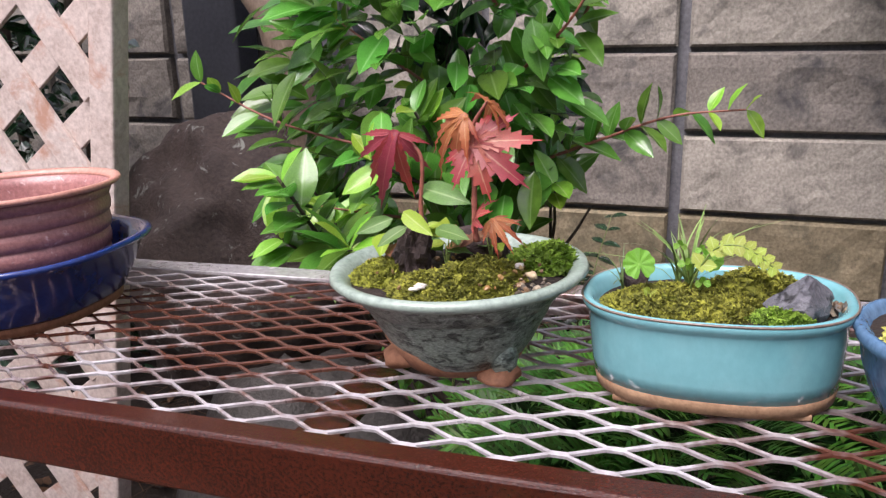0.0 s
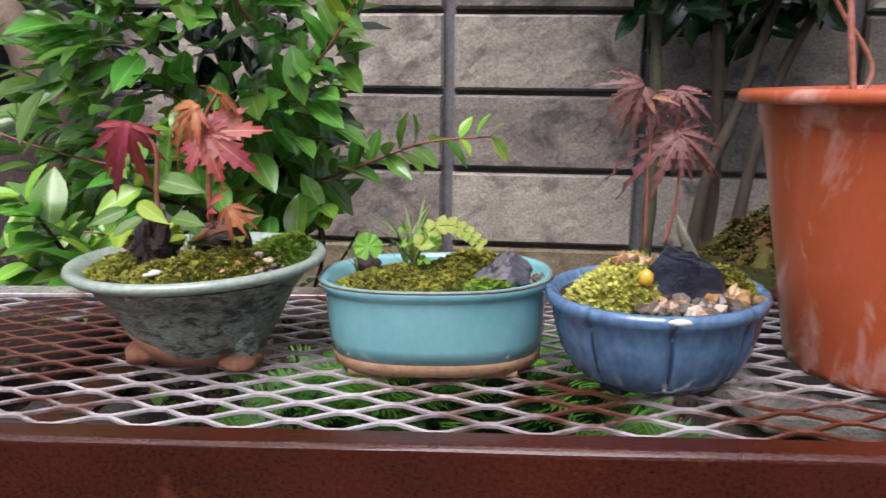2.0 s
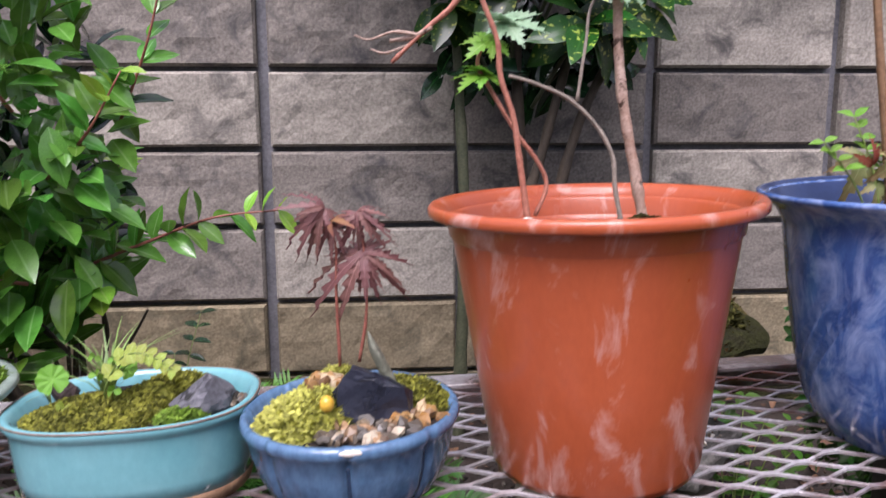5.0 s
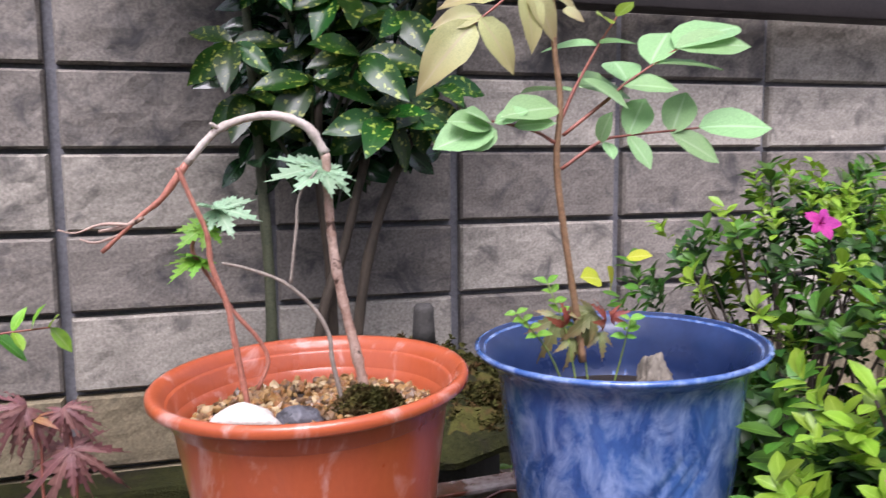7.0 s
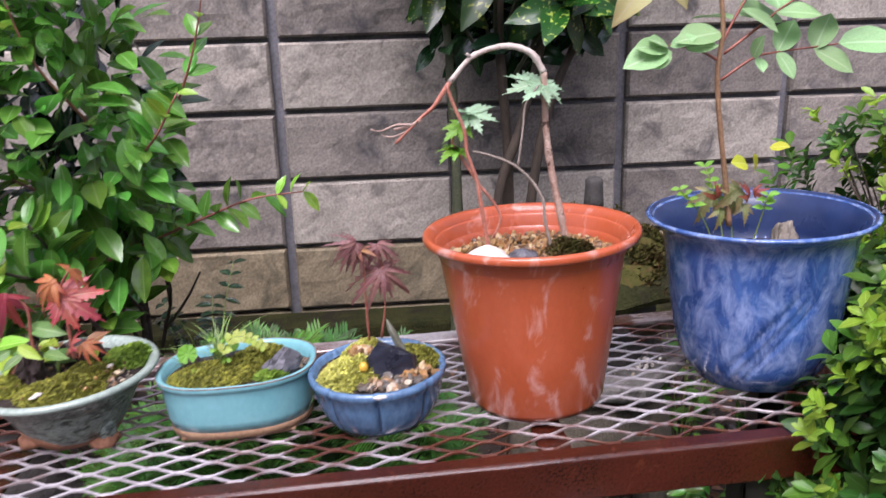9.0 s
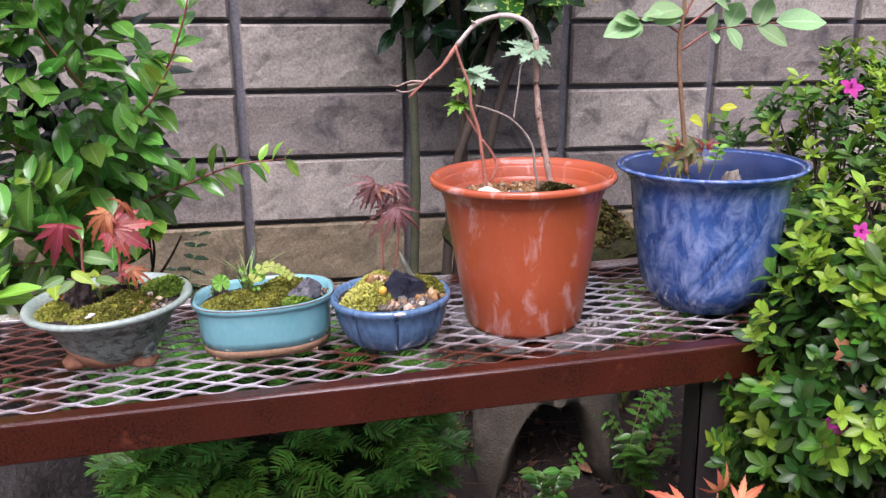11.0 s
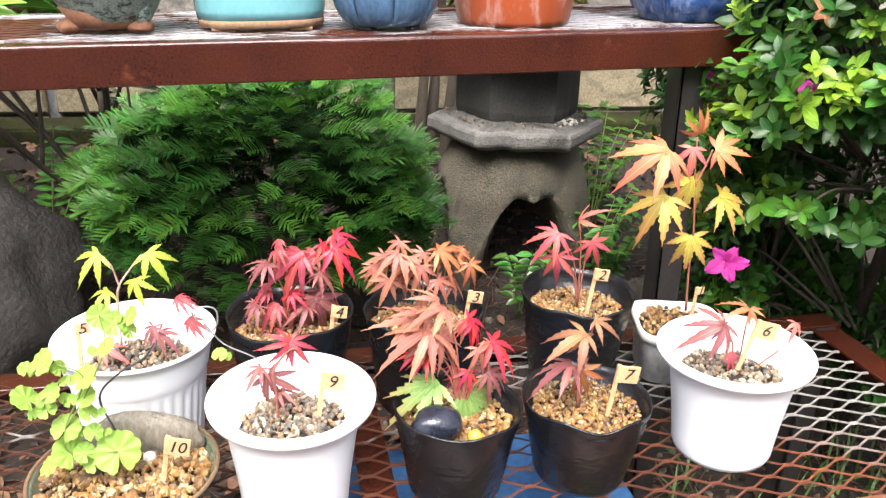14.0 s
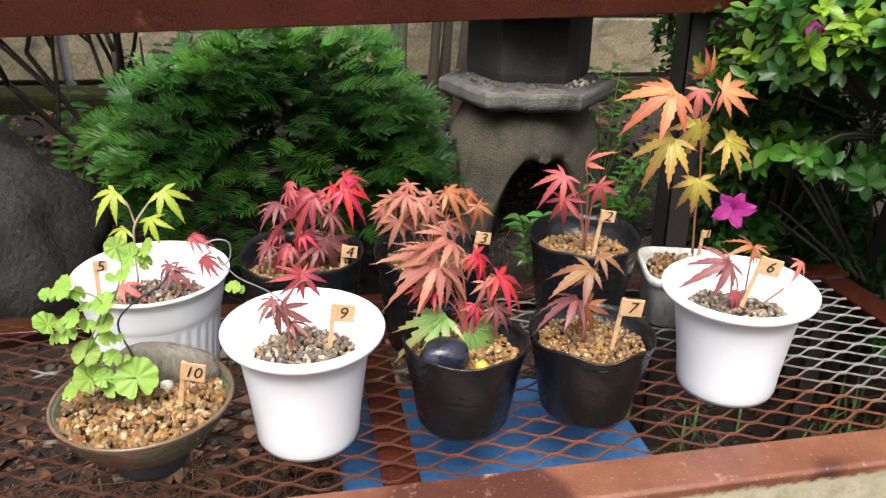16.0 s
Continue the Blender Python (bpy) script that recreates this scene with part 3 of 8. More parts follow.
STEM_G2 = [(-0.094, 0.525, 0.644), (-0.095, 0.525, 0.659), (-0.094, 0.525, 0.684), (-0.104, 0.525, 0.694), (-0.108, 0.525, 0.696)]
STEM_G3 = [(-0.065, 0.52, 0.696), (-0.067, 0.52, 0.703), (-0.068, 0.52, 0.706)]
LEAVES_BLUE = [
    ('lace', (0.155, 0.535, 0.719), (0.139, 0.523, 0.707)),
    ('lace', (0.155, 0.535, 0.719), (0.15, 0.523, 0.703)),
    ('lace', (0.156, 0.535, 0.72), (0.148, 0.523, 0.728)),
    ('lace', (0.173, 0.535, 0.716), (0.184, 0.523, 0.706)),
    ('lace', (0.173, 0.535, 0.716), (0.165, 0.523, 0.703)),
    ('lace', (0.173, 0.535, 0.718), (0.182, 0.523, 0.717)),
    ('lace', (0.175, 0.535, 0.696), (0.145, 0.523, 0.684)),
    ('lace', (0.174, 0.535, 0.697), (0.196, 0.523, 0.686)),
    ('lace', (0.175, 0.535, 0.696), (0.188, 0.523, 0.693)),
    ('lace', (0.16, 0.535, 0.711), (0.158, 0.523, 0.701)),
    ('bronze', (0.159, 0.535, 0.713), (0.167, 0.523, 0.717)),
]
STEM_B1 = [(0.162, 0.535, 0.637), (0.161, 0.535, 0.676), (0.161, 0.535, 0.702), (0.155, 0.535, 0.72)]
STEM_B2 = [(0.172, 0.535, 0.639), (0.176, 0.535, 0.664), (0.176, 0.535, 0.691), (0.173, 0.535, 0.716)]
STEM_O1 = [(0.329, 0.56, 0.705), (0.323, 0.56, 0.733), (0.315, 0.56, 0.77), (0.311, 0.56, 0.802), (0.31, 0.56, 0.828), (0.309, 0.56, 0.843), (0.3, 0.56, 0.857), (0.286, 0.56, 0.863), (0.271, 0.56, 0.863), (0.252, 0.56, 0.856), (0.235, 0.56, 0.838), (0.222, 0.56, 0.82), (0.21, 0.56, 0.81), (0.191, 0.56, 0.792)]
STEM_O2 = [(0.262, 0.545, 0.705), (0.256, 0.545, 0.744), (0.253, 0.545, 0.763), (0.246, 0.545, 0.784), (0.244, 0.545, 0.802), (0.237, 0.545, 0.82), (0.231, 0.545, 0.836)]
STEM_O3 = [(0.268, 0.56, 0.711), (0.274, 0.56, 0.727), (0.269, 0.56, 0.74), (0.259, 0.56, 0.753), (0.253, 0.56, 0.762), (0.242, 0.56, 0.78), (0.236, 0.56, 0.792), (0.24, 0.56, 0.804)]
STEM_O4 = [(0.315, 0.55, 0.699), (0.309, 0.55, 0.726), (0.307, 0.55, 0.743), (0.298, 0.55, 0.759), (0.283, 0.55, 0.773), (0.265, 0.55, 0.781), (0.251, 0.55, 0.785)]
STEM_O5 = [(0.287, 0.55, 0.772), (0.289, 0.55, 0.788), (0.291, 0.55, 0.803), (0.293, 0.55, 0.82), (0.303, 0.55, 0.834)]
STEM_O6 = [(0.212, 0.56, 0.81), (0.202, 0.56, 0.805), (0.19, 0.56, 0.803)]
LEAVES_ORANGE = [
    ('pale', (0.308, 0.56, 0.834), (0.276, 0.548, 0.837)),
    ('pale', (0.308, 0.56, 0.834), (0.321, 0.548, 0.826)),
    ('pale', (0.25, 0.56, 0.813), (0.271, 0.548, 0.811)),
    ('pale', (0.25, 0.56, 0.813), (0.239, 0.548, 0.821)),
    ('bright', (0.244, 0.56, 0.804), (0.23, 0.548, 0.798)),
    ('bright', (0.239, 0.56, 0.786), (0.224, 0.548, 0.784)),
    ('bright', (0.239, 0.56, 0.787), (0.234, 0.548, 0.793)),
]
STEM_U1 = [(0.464, 0.55, 0.714), (0.459, 0.55, 0.746), (0.451, 0.55, 0.792), (0.445, 0.55, 0.836), (0.447, 0.55, 0.872), (0.443, 0.55, 0.902), (0.442, 0.55, 0.927), (0.44, 0.55, 0.943)]
STEM_U2 = [(0.448, 0.55, 0.833), (0.473, 0.55, 0.849), (0.492, 0.55, 0.853), (0.543, 0.55, 0.858)]
STEM_U3 = [(0.449, 0.55, 0.853), (0.48, 0.55, 0.876), (0.491, 0.55, 0.885), (0.525, 0.55, 0.906)]
STEM_U4 = [(0.445, 0.55, 0.848), (0.429, 0.55, 0.856), (0.404, 0.55, 0.861)]
STEM_U5 = [(0.447, 0.55, 0.861), (0.457, 0.55, 0.882), (0.472, 0.55, 0.907), (0.483, 0.55, 0.923)]
LEAFLETS_BLUE = [
    ('leaflet', (0.492, 0.55, 0.853), (0.509, 0.56, 0.876)),
    ('leaflet', (0.492, 0.55, 0.853), (0.501, 0.538, 0.836)),
    ('leaflet', (0.522, 0.55, 0.854), (0.538, 0.56, 0.88)),
    ('leaflet', (0.522, 0.55, 0.854), (0.547, 0.538, 0.84)),
    ('leaflet', (0.541, 0.55, 0.858), (0.582, 0.538, 0.861)),
    ('leaflet', (0.473, 0.55, 0.849), (0.472, 0.538, 0.864)),
    ('leaflet', (0.477, 0.55, 0.849), (0.476, 0.538, 0.841)),
    ('leaflet', (0.487, 0.55, 0.883), (0.516, 0.538, 0.883)),
    ('leaflet', (0.491, 0.55, 0.885), (0.499, 0.58, 0.904)),
    ('leaflet', (0.508, 0.55, 0.896), (0.545, 0.538, 0.897)),
    ('leaflet', (0.506, 0.55, 0.896), (0.53, 0.57, 0.921)),
    ('leaflet', (0.523, 0.55, 0.906), (0.565, 0.538, 0.911)),
    ('leaflet', (0.523, 0.55, 0.906), (0.572, 0.56, 0.927)),
    ('leaflet', (0.417, 0.548, 0.858), (0.436, 0.538, 0.861)),
    ('leaflet', (0.405, 0.548, 0.860), (0.419, 0.538, 0.867)),
    ('leaflet', (0.403, 0.548, 0.860), (0.387, 0.538, 0.867)),
    ('leaflet', (0.402, 0.548, 0.858), (0.378, 0.538, 0.862)),
    ('leaflet', (0.404, 0.548, 0.857), (0.370, 0.538, 0.849)),
    ('leaflet', (0.406, 0.548, 0.856), (0.384, 0.538, 0.848)),
    ('leaflet', (0.445, 0.55, 0.869), (0.41, 0.538, 0.867)),
    ('leaflet', (0.454, 0.55, 0.879), (0.437, 0.58, 0.884)),
    ('leaflet', (0.459, 0.55, 0.882), (0.502, 0.57, 0.884)),
    ('leaflet', (0.461, 0.55, 0.886), (0.485, 0.538, 0.872)),
    ('leaflet', (0.47, 0.55, 0.906), (0.446, 0.57, 0.908)),
    ('leaflet', (0.472, 0.55, 0.907), (0.483, 0.53, 0.907)),
    ('newleaf', (0.483, 0.55, 0.923), (0.486, 0.538, 0.93)),
    ('newleaf', (0.479, 0.55, 0.919), (0.466, 0.538, 0.923)),
    ('yellow', (0.482, 0.55, 0.759), (0.476, 0.538, 0.773)),
    ('yellow', (0.475, 0.55, 0.765), (0.459, 0.538, 0.77)),
    ('yellow', (0.493, 0.55, 0.778), (0.501, 0.538, 0.781)),
]
TOPLEAVES = [
    ('palechest', (0.392, 0.545, 0.915), (0.356, 0.538, 0.881)),
    ('palechest', (0.395, 0.545, 0.918), (0.416, 0.535, 0.890)),
    ('palechest', (0.397, 0.548, 0.920), (0.368, 0.545, 0.916)),
    ('palechest', (0.418, 0.555, 0.936), (0.376, 0.560, 0.934)),
    ('palechest', (0.423, 0.550, 0.937), (0.429, 0.535, 0.903)),
    ('palechest', (0.426, 0.550, 0.937), (0.443, 0.540, 0.909)),
    ('palechest', (0.428, 0.552, 0.938), (0.471, 0.560, 0.935)),
    ('palechest', (0.448, 0.550, 0.926), (0.457, 0.540, 0.920)),
]
STEM_TOP = [(0.442, 0.550, 0.943), (0.424, 0.550, 0.940), (0.408, 0.548, 0.927), (0.391, 0.545, 0.914)]
WEEDS_BLUE = [
    ('wilt', (0.446, 0.55, 0.743), (0.436, 0.538, 0.716)),
    ('wilt', (0.467, 0.55, 0.742), (0.463, 0.538, 0.71)),
    ('wilt', (0.471, 0.55, 0.744), (0.446, 0.538, 0.732)),
    ('wiltred', (0.452, 0.55, 0.738), (0.449, 0.538, 0.754)),
    ('wiltred', (0.479, 0.55, 0.738), (0.474, 0.538, 0.754)),
    ('wilt', (0.475, 0.55, 0.731), (0.475, 0.538, 0.716)),
    ('wilt', (0.456, 0.55, 0.729), (0.453, 0.538, 0.712)),
    ('wiltred', (0.483, 0.55, 0.741), (0.487, 0.538, 0.748)),
]
LEAVES_P5 = [
    ('lemon', (-0.067, 0.31, 0.437), (-0.088, 0.298, 0.425)),
    ('lemon', (-0.035, 0.31, 0.436), (-0.017, 0.298, 0.42)),
    ('lemon', (-0.045, 0.31, 0.416), (-0.041, 0.298, 0.398)),
    ('lemon', (-0.064, 0.31, 0.408), (-0.08, 0.298, 0.401)),
    ('red', (-0.018, 0.31, 0.4), (-0.006, 0.298, 0.403)),
    ('maroon', (-0.036, 0.31, 0.377), (-0.042, 0.298, 0.364)),
    ('maroon', (-0.033, 0.31, 0.372), (-0.017, 0.298, 0.367)),
    ('red', (-0.011, 0.31, 0.382), (-0.001, 0.298, 0.375)),
    ('coral', (-0.073, 0.31, 0.362), (-0.057, 0.298, 0.361)),
]
STEM_P5 = [(-0.06, 0.31, 0.364), (-0.059, 0.31, 0.392), (-0.057, 0.31, 0.41), (-0.047, 0.31, 0.425), (-0.039, 0.31, 0.435)]
STEM_P5B = [(-0.056, 0.31, 0.41), (-0.06, 0.31, 0.428), (-0.066, 0.31, 0.434)]
LEAVES_P9 = [
    ('crimson', (0.062, 0.225, 0.403), (0.072, 0.213, 0.391)),
    ('crimson', (0.061, 0.225, 0.402), (0.046, 0.213, 0.407)),
    ('maroon', (0.046, 0.225, 0.379), (0.055, 0.213, 0.356)),
    ('maroon', (0.042, 0.225, 0.385), (0.032, 0.213, 0.381)),
    ('maroon', (0.053, 0.225, 0.366), (0.061, 0.213, 0.369)),
]
STEM_P9 = [(0.051, 0.22, 0.345), (0.051, 0.22, 0.365), (0.05, 0.22, 0.385), (0.06, 0.22, 0.399), (0.066, 0.22, 0.4)]
LEAVES_P4 = [
    ('scarlet', (0.099, 0.33, 0.424), (0.125, 0.318, 0.408)),
    ('red', (0.075, 0.33, 0.421), (0.037, 0.318, 0.404)),
    ('red', (0.058, 0.33, 0.427), (0.051, 0.318, 0.42)),
    ('maroon', (0.048, 0.33, 0.414), (0.029, 0.318, 0.409)),
    ('maroon', (0.087, 0.33, 0.404), (0.104, 0.318, 0.397)),
    ('maroon', (0.084, 0.33, 0.383), (0.097, 0.318, 0.348)),
    ('red', (0.055, 0.33, 0.379), (0.033, 0.318, 0.369)),
    ('maroon', (0.039, 0.33, 0.379), (0.026, 0.318, 0.377)),
    ('scarlet', (0.065, 0.33, 0.388), (0.079, 0.318, 0.385)),
    ('red', (0.057, 0.33, 0.356), (0.041, 0.318, 0.35)),
    ('maroon', (0.078, 0.33, 0.376), (0.058, 0.318, 0.378)),
]
LEAVES_P3 = [
    ('salmon', (0.156, 0.325, 0.417), (0.134, 0.313, 0.406)),
    ('salmon', (0.168, 0.325, 0.408), (0.159, 0.313, 0.387)),
    ('rust', (0.182, 0.325, 0.42), (0.207, 0.313, 0.414)),
    ('rust', (0.208, 0.325, 0.408), (0.216, 0.313, 0.392)),
    ('salmon', (0.142, 0.325, 0.398), (0.134, 0.313, 0.379)),
    ('salmon', (0.182, 0.325, 0.395), (0.194, 0.313, 0.38)),
    ('salmon', (0.149, 0.325, 0.42), (0.126, 0.313, 0.417)),
]
LEAVES_P8 = [
    ('salmon', (0.154, 0.22, 0.406), (0.116, 0.208, 0.405)),
    ('salmon', (0.161, 0.22, 0.401), (0.179, 0.208, 0.387)),
    ('salmon', (0.164, 0.22, 0.422), (0.136, 0.208, 0.428)),
    ('scarlet', (0.198, 0.22, 0.394), (0.224, 0.208, 0.382)),
    ('scarlet', (0.182, 0.22, 0.373), (0.185, 0.208, 0.36)),
    ('scarlet', (0.153, 0.22, 0.386), (0.139, 0.208, 0.384)),
    ('mgreen', (0.16, 0.22, 0.365), (0.119, 0.208, 0.346)),
    ('mgreen', (0.181, 0.22, 0.354), (0.21, 0.208, 0.308)),
    ('maroon', (0.197, 0.22, 0.369), (0.212, 0.208, 0.357)),
    ('salmon', (0.189, 0.22, 0.39), (0.195, 0.208, 0.376)),
    ('salmon', (0.153, 0.22, 0.397), (0.141, 0.208, 0.38)),
]
LEAVES_P7 = [
    ('bronze', (0.265, 0.215, 0.398), (0.231, 0.203, 0.392)),
    ('bronze', (0.271, 0.215, 0.408), (0.288, 0.203, 0.405)),
    ('rust', (0.264, 0.215, 0.369), (0.273, 0.203, 0.348)),
    ('maroon', (0.257, 0.215, 0.374), (0.226, 0.203, 0.376)),
    ('bronze', (0.265, 0.215, 0.397), (0.266, 0.203, 0.379)),
]
LEAVES_P2 = [
    ('coral', (0.304, 0.335, 0.437), (0.308, 0.323, 0.457)),
    ('pinkred', (0.286, 0.335, 0.427), (0.261, 0.323, 0.412)),
    ('pinkred', (0.317, 0.335, 0.418), (0.326, 0.323, 0.397)),
    ('pinkred', (0.288, 0.335, 0.407), (0.286, 0.323, 0.38)),
]
LEAVES_P1 = [
    ('apricot', (0.398, 0.328, 0.512), (0.393, 0.316, 0.528)),
    ('apricot', (0.416, 0.328, 0.498), (0.442, 0.316, 0.501)),
    ('apricot', (0.371, 0.328, 0.498), (0.331, 0.316, 0.484)),
    ('coral', (0.394, 0.328, 0.5), (0.388, 0.316, 0.481)),
    ('gold', (0.398, 0.328, 0.474), (0.396, 0.316, 0.44)),
    ('gold', (0.376, 0.328, 0.458), (0.347, 0.316, 0.436)),
    ('gold', (0.427, 0.328, 0.457), (0.458, 0.316, 0.441)),
    ('gold', (0.406, 0.328, 0.421), (0.402, 0.316, 0.394)),
]
STEM_P1 = [(0.413, 0.328, 0.35), (0.409, 0.328, 0.389), (0.408, 0.328, 0.42), (0.4, 0.328, 0.473), (0.396, 0.328, 0.509)]
STEM_P1B = [(0.401, 0.328, 0.466), (0.388, 0.328, 0.481), (0.378, 0.328, 0.496)]
STEM_P1C = [(0.401, 0.328, 0.466), (0.408, 0.328, 0.485), (0.412, 0.328, 0.498)]
LEAVES_P6 = [
    ('maroon', (0.387, 0.232, 0.387), (0.355, 0.22, 0.382)),
    ('maroon', (0.386, 0.232, 0.387), (0.384, 0.22, 0.376)),
    ('rust', (0.406, 0.232, 0.399), (0.406, 0.22, 0.395)),
    ('rust', (0.405, 0.232, 0.399), (0.388, 0.22, 0.41)),
    ('coral', (0.449, 0.232, 0.384), (0.443, 0.22, 0.376)),
    ('red', (0.396, 0.232, 0.362), (0.396, 0.22, 0.357)),
]
STEM_P6 = [(0.399, 0.232, 0.346), (0.397, 0.232, 0.369), (0.387, 0.232, 0.385)]
STEM_P6B = [(0.406, 0.232, 0.346), (0.405, 0.232, 0.379), (0.406, 0.232, 0.398)]
STEM_P6C = [(0.422, 0.232, 0.347), (0.445, 0.232, 0.366), (0.449, 0.232, 0.383)]
ROUND_LEAVES = [((-0.08, 0.195, 0.418), 0.0086), ((-0.091, 0.195, 0.394), 0.0097), ((-0.078, 0.195, 0.397), 0.0065), ((-0.082, 0.195, 0.386), 0.0061), ((-0.059, 0.195, 0.406), 0.0086), ((-0.073, 0.195, 0.372), 0.0086), ((-0.059, 0.195, 0.381), 0.0058), ((-0.073, 0.195, 0.354), 0.0108), ((-0.046, 0.195, 0.351), 0.0137), ((-0.056, 0.24, 0.423), 0.0079), ((-0.048, 0.24, 0.417), 0.009), ((-0.045, 0.195, 0.425), 0.0072), ((-0.06, 0.195, 0.392), 0.0072), ((-0.058, 0.195, 0.367), 0.0058), ((-0.065, 0.195, 0.353), 0.0065), ((-0.038, 0.24, 0.422), 0.0072), ((-0.071, 0.195, 0.413), 0.005), ((0.015, 0.24, 0.389), 0.0054)]
WIRE_A = [(-0.047, 0.2, 0.364), (-0.053, 0.2, 0.388), (-0.041, 0.2, 0.403), (-0.025, 0.2, 0.413), (-0.018, 0.2, 0.423)]
WIRE_B = [(0.003, 0.24, 0.415), (0.0, 0.24, 0.422), (0.008, 0.24, 0.425), (0.015, 0.24, 0.422), (0.015, 0.24, 0.412), (0.01, 0.24, 0.406), (0.007, 0.24, 0.413), (0.018, 0.24, 0.397), (0.037, 0.24, 0.385), (0.051, 0.24, 0.372)]


# ---- leaf shapes ----
def maple_shape(seed, lobes=7, width=0.2, teeth=0.16, droop=0.22, spread=125.0, fold=0.35, notch=0.24):
    """A palmate leaf, base at the origin, middle lobe along y to 1; folded and drooping lobes with toothed edges."""
    rng = random.Random(seed)
    vs, fs, uv = [], [], []
    n = 13
    for k in range(lobes):
        s = (k - (lobes - 1) / 2) / ((lobes - 1) / 2)
        ang = radians(s * spread + rng.uniform(-5, 5))
        length = (1 - 0.50 * abs(s) ** 1.3) * rng.uniform(0.92, 1.05)
        d, side = Vector((math.sin(ang), math.cos(ang))), Vector((math.cos(ang), -math.sin(ang)))
        curl = droop * rng.uniform(0.6, 1.5)
        start = len(vs)
        for i in range(n + 1):
            f = i / n
            w = width * length * math.sin(math.pi * f ** 0.85) ** 1.15 if 0 < f < 1 else 0.003
            if f < notch:
                w = max(w, width * length * 0.55)
            tooth = 1 + (teeth if i % 2 else -teeth) * (1 if f > 0.2 else 0.2)
            mid = d * (length * f)
            z = -curl * (length * f) ** 2
            for q in (-1, 0, 1):
                p = mid + side * (q * w * (tooth if q else 1)) + (d * ((0.2 if i % 2 else -0.16) * teeth * length) if q else Vector((0, 0)))
                vs.append((p.x, p.y, z + (fold * w * 0.6 if q else 0) - 0.002 * abs(s)))
                uv.append((q * 1.0, f))
        for i in range(n):
            a = start + 3 * i
            fs += [(a, a + 1, a + 4, a + 3), (a + 1, a + 2, a + 5, a + 4)]
    return vs, fs, uv


def oval_shape(seed, width=0.24, fold=0.25, droop=0.18, point=1.6, wave=0.02, rows=7, belly=0.45):
    """A plain leaf from the origin along y to 1."""
    rng = random.Random(seed)
    vs, fs, uv = [], [], []
    for i in range(rows + 1):
        f = i / rows
        w = width * (math.sin(math.pi * f ** (math.log(0.5) / math.log(belly))) ** (1 / point if f < belly else 1.0)) if 0 < f < 1 else 0.004
        for q in (-1, -0.5, 0, 0.5, 1):
            vs.append((q * w, f, abs(q) * w * fold - droop * f * f + wave * rng.uniform(-1, 1) * abs(q)))
            uv.append((q, f))
    for i in range(rows):
        for k in range(4):
            a = 5 * i + k
            fs.append((a, a + 1, a + 6, a + 5))
    return vs, fs, uv


def round_shape(seed):
    """A round leaf with shallow scallops and a notch at its stalk, 1 in radius."""
    rng = random.Random(seed)
    vs, fs, uv = [(0, 0, -0.1)], [], [(0.0, 0.0)]
    n = 54
    for i in range(n):
        a = 2 * math.pi * i / n
        notch = 1 - 0.75 * max(0.0, 1 - min(a, 2 * math.pi - a) / 0.28)
        for r in (0.35, 0.7, 0.92, 1.0):
            k = r * notch * (1 + (0.09 * (abs(math.sin(4.5 * a)) ** 0.6 - 0.6) if r > 0.8 else 0))
            vs.append((k * math.sin(a), -k * math.cos(a), 0.09 * r * r * math.sin(2 * a + seed) + 0.05 * r * math.sin(9 * a)))
            uv.append((0.05 if abs(math.sin(4.5 * a)) < 0.2 and r < 0.9 else 0.5, r))
    for i in range(n):
        a, b = 1 + 4 * i, 1 + 4 * ((i + 1) % n)
        fs += [(0, a, b)] + [(a + q, a + q + 1, b + q + 1, b + q) for q in range(3)]
    return vs, fs, uv


def shape_mesh(name, shape, material):
    h = Heap()
    h.add(shape[0], shape[1], Matrix(), shape[2])
    return h.mesh(name, material)


LEAF_MESH = {}


def leaf_mesh(kind, k):
    """One of a few shared meshes of a kind of leaf."""
    key = (kind, k % 3)
    if key not in LEAF_MESH:
        s = hash_of(kind) + 7 * key[1]
        if kind == "lace":
            sh = maple_shape(s, 7, 0.10, 0.3, 1.15, 95, 0.4)
        elif kind in ("gold", "apricot"):
            sh = maple_shape(s, 7, 0.125, 0.10 if kind != "gold" else 0.16, 0.6, 108, 0.4, 0.14)
        elif kind in ("lemon", "coral", "bronze"):
            sh = maple_shape(s, 5, 0.125, 0.10, 0.6, 92, 0.4, 0.12)
        elif kind in ("pale", "bright"):
            sh = maple_shape(s, 7, 0.20, 0.3, 0.3, 120, 0.35, 0.45)
        elif kind == "palechest":
            sh = oval_shape(s, 0.25, 0.35, 0.3, 1.5, 0.03, 9, 0.42)
        elif kind in ("leaflet", "newleaf", "yellow"):
            sh = oval_shape(s, 0.30, 0.22, 0.12, 2.1, 0.012, 8, 0.52)
        elif kind in ("lime", "green"):
            sh = oval_shape(s, 0.2, 0.3, 0.2, 1.7, 0.02)
        elif kind in ("wilt", "wiltred"):
            sh = maple_shape(s, 5, 0.17, 0.25, 0.7, 95, 0.5)
        elif kind == "mgreen":
            sh = maple_shape(s, 7, 0.105, 0.22, 0.45, 88, 0.45, 0.28)
        elif kind == "pink":
            sh = maple_shape(s, 7, 0.19, 0.24, 0.4, 112, 0.45, 0.5)
        elif kind == "orange" or kind == "red":
            sh = maple_shape(s, 7, 0.105, 0.14, 0.95, 78, 0.55, 0.3)
        else:
            sh = maple_shape(s, 7, 0.105, 0.11, 0.7, 116, 0.45, 0.17)
        LEAF_MESH[key] = shape_mesh(kind + "_leaf", sh, M[kind])
    return LEAF_MESH[key]


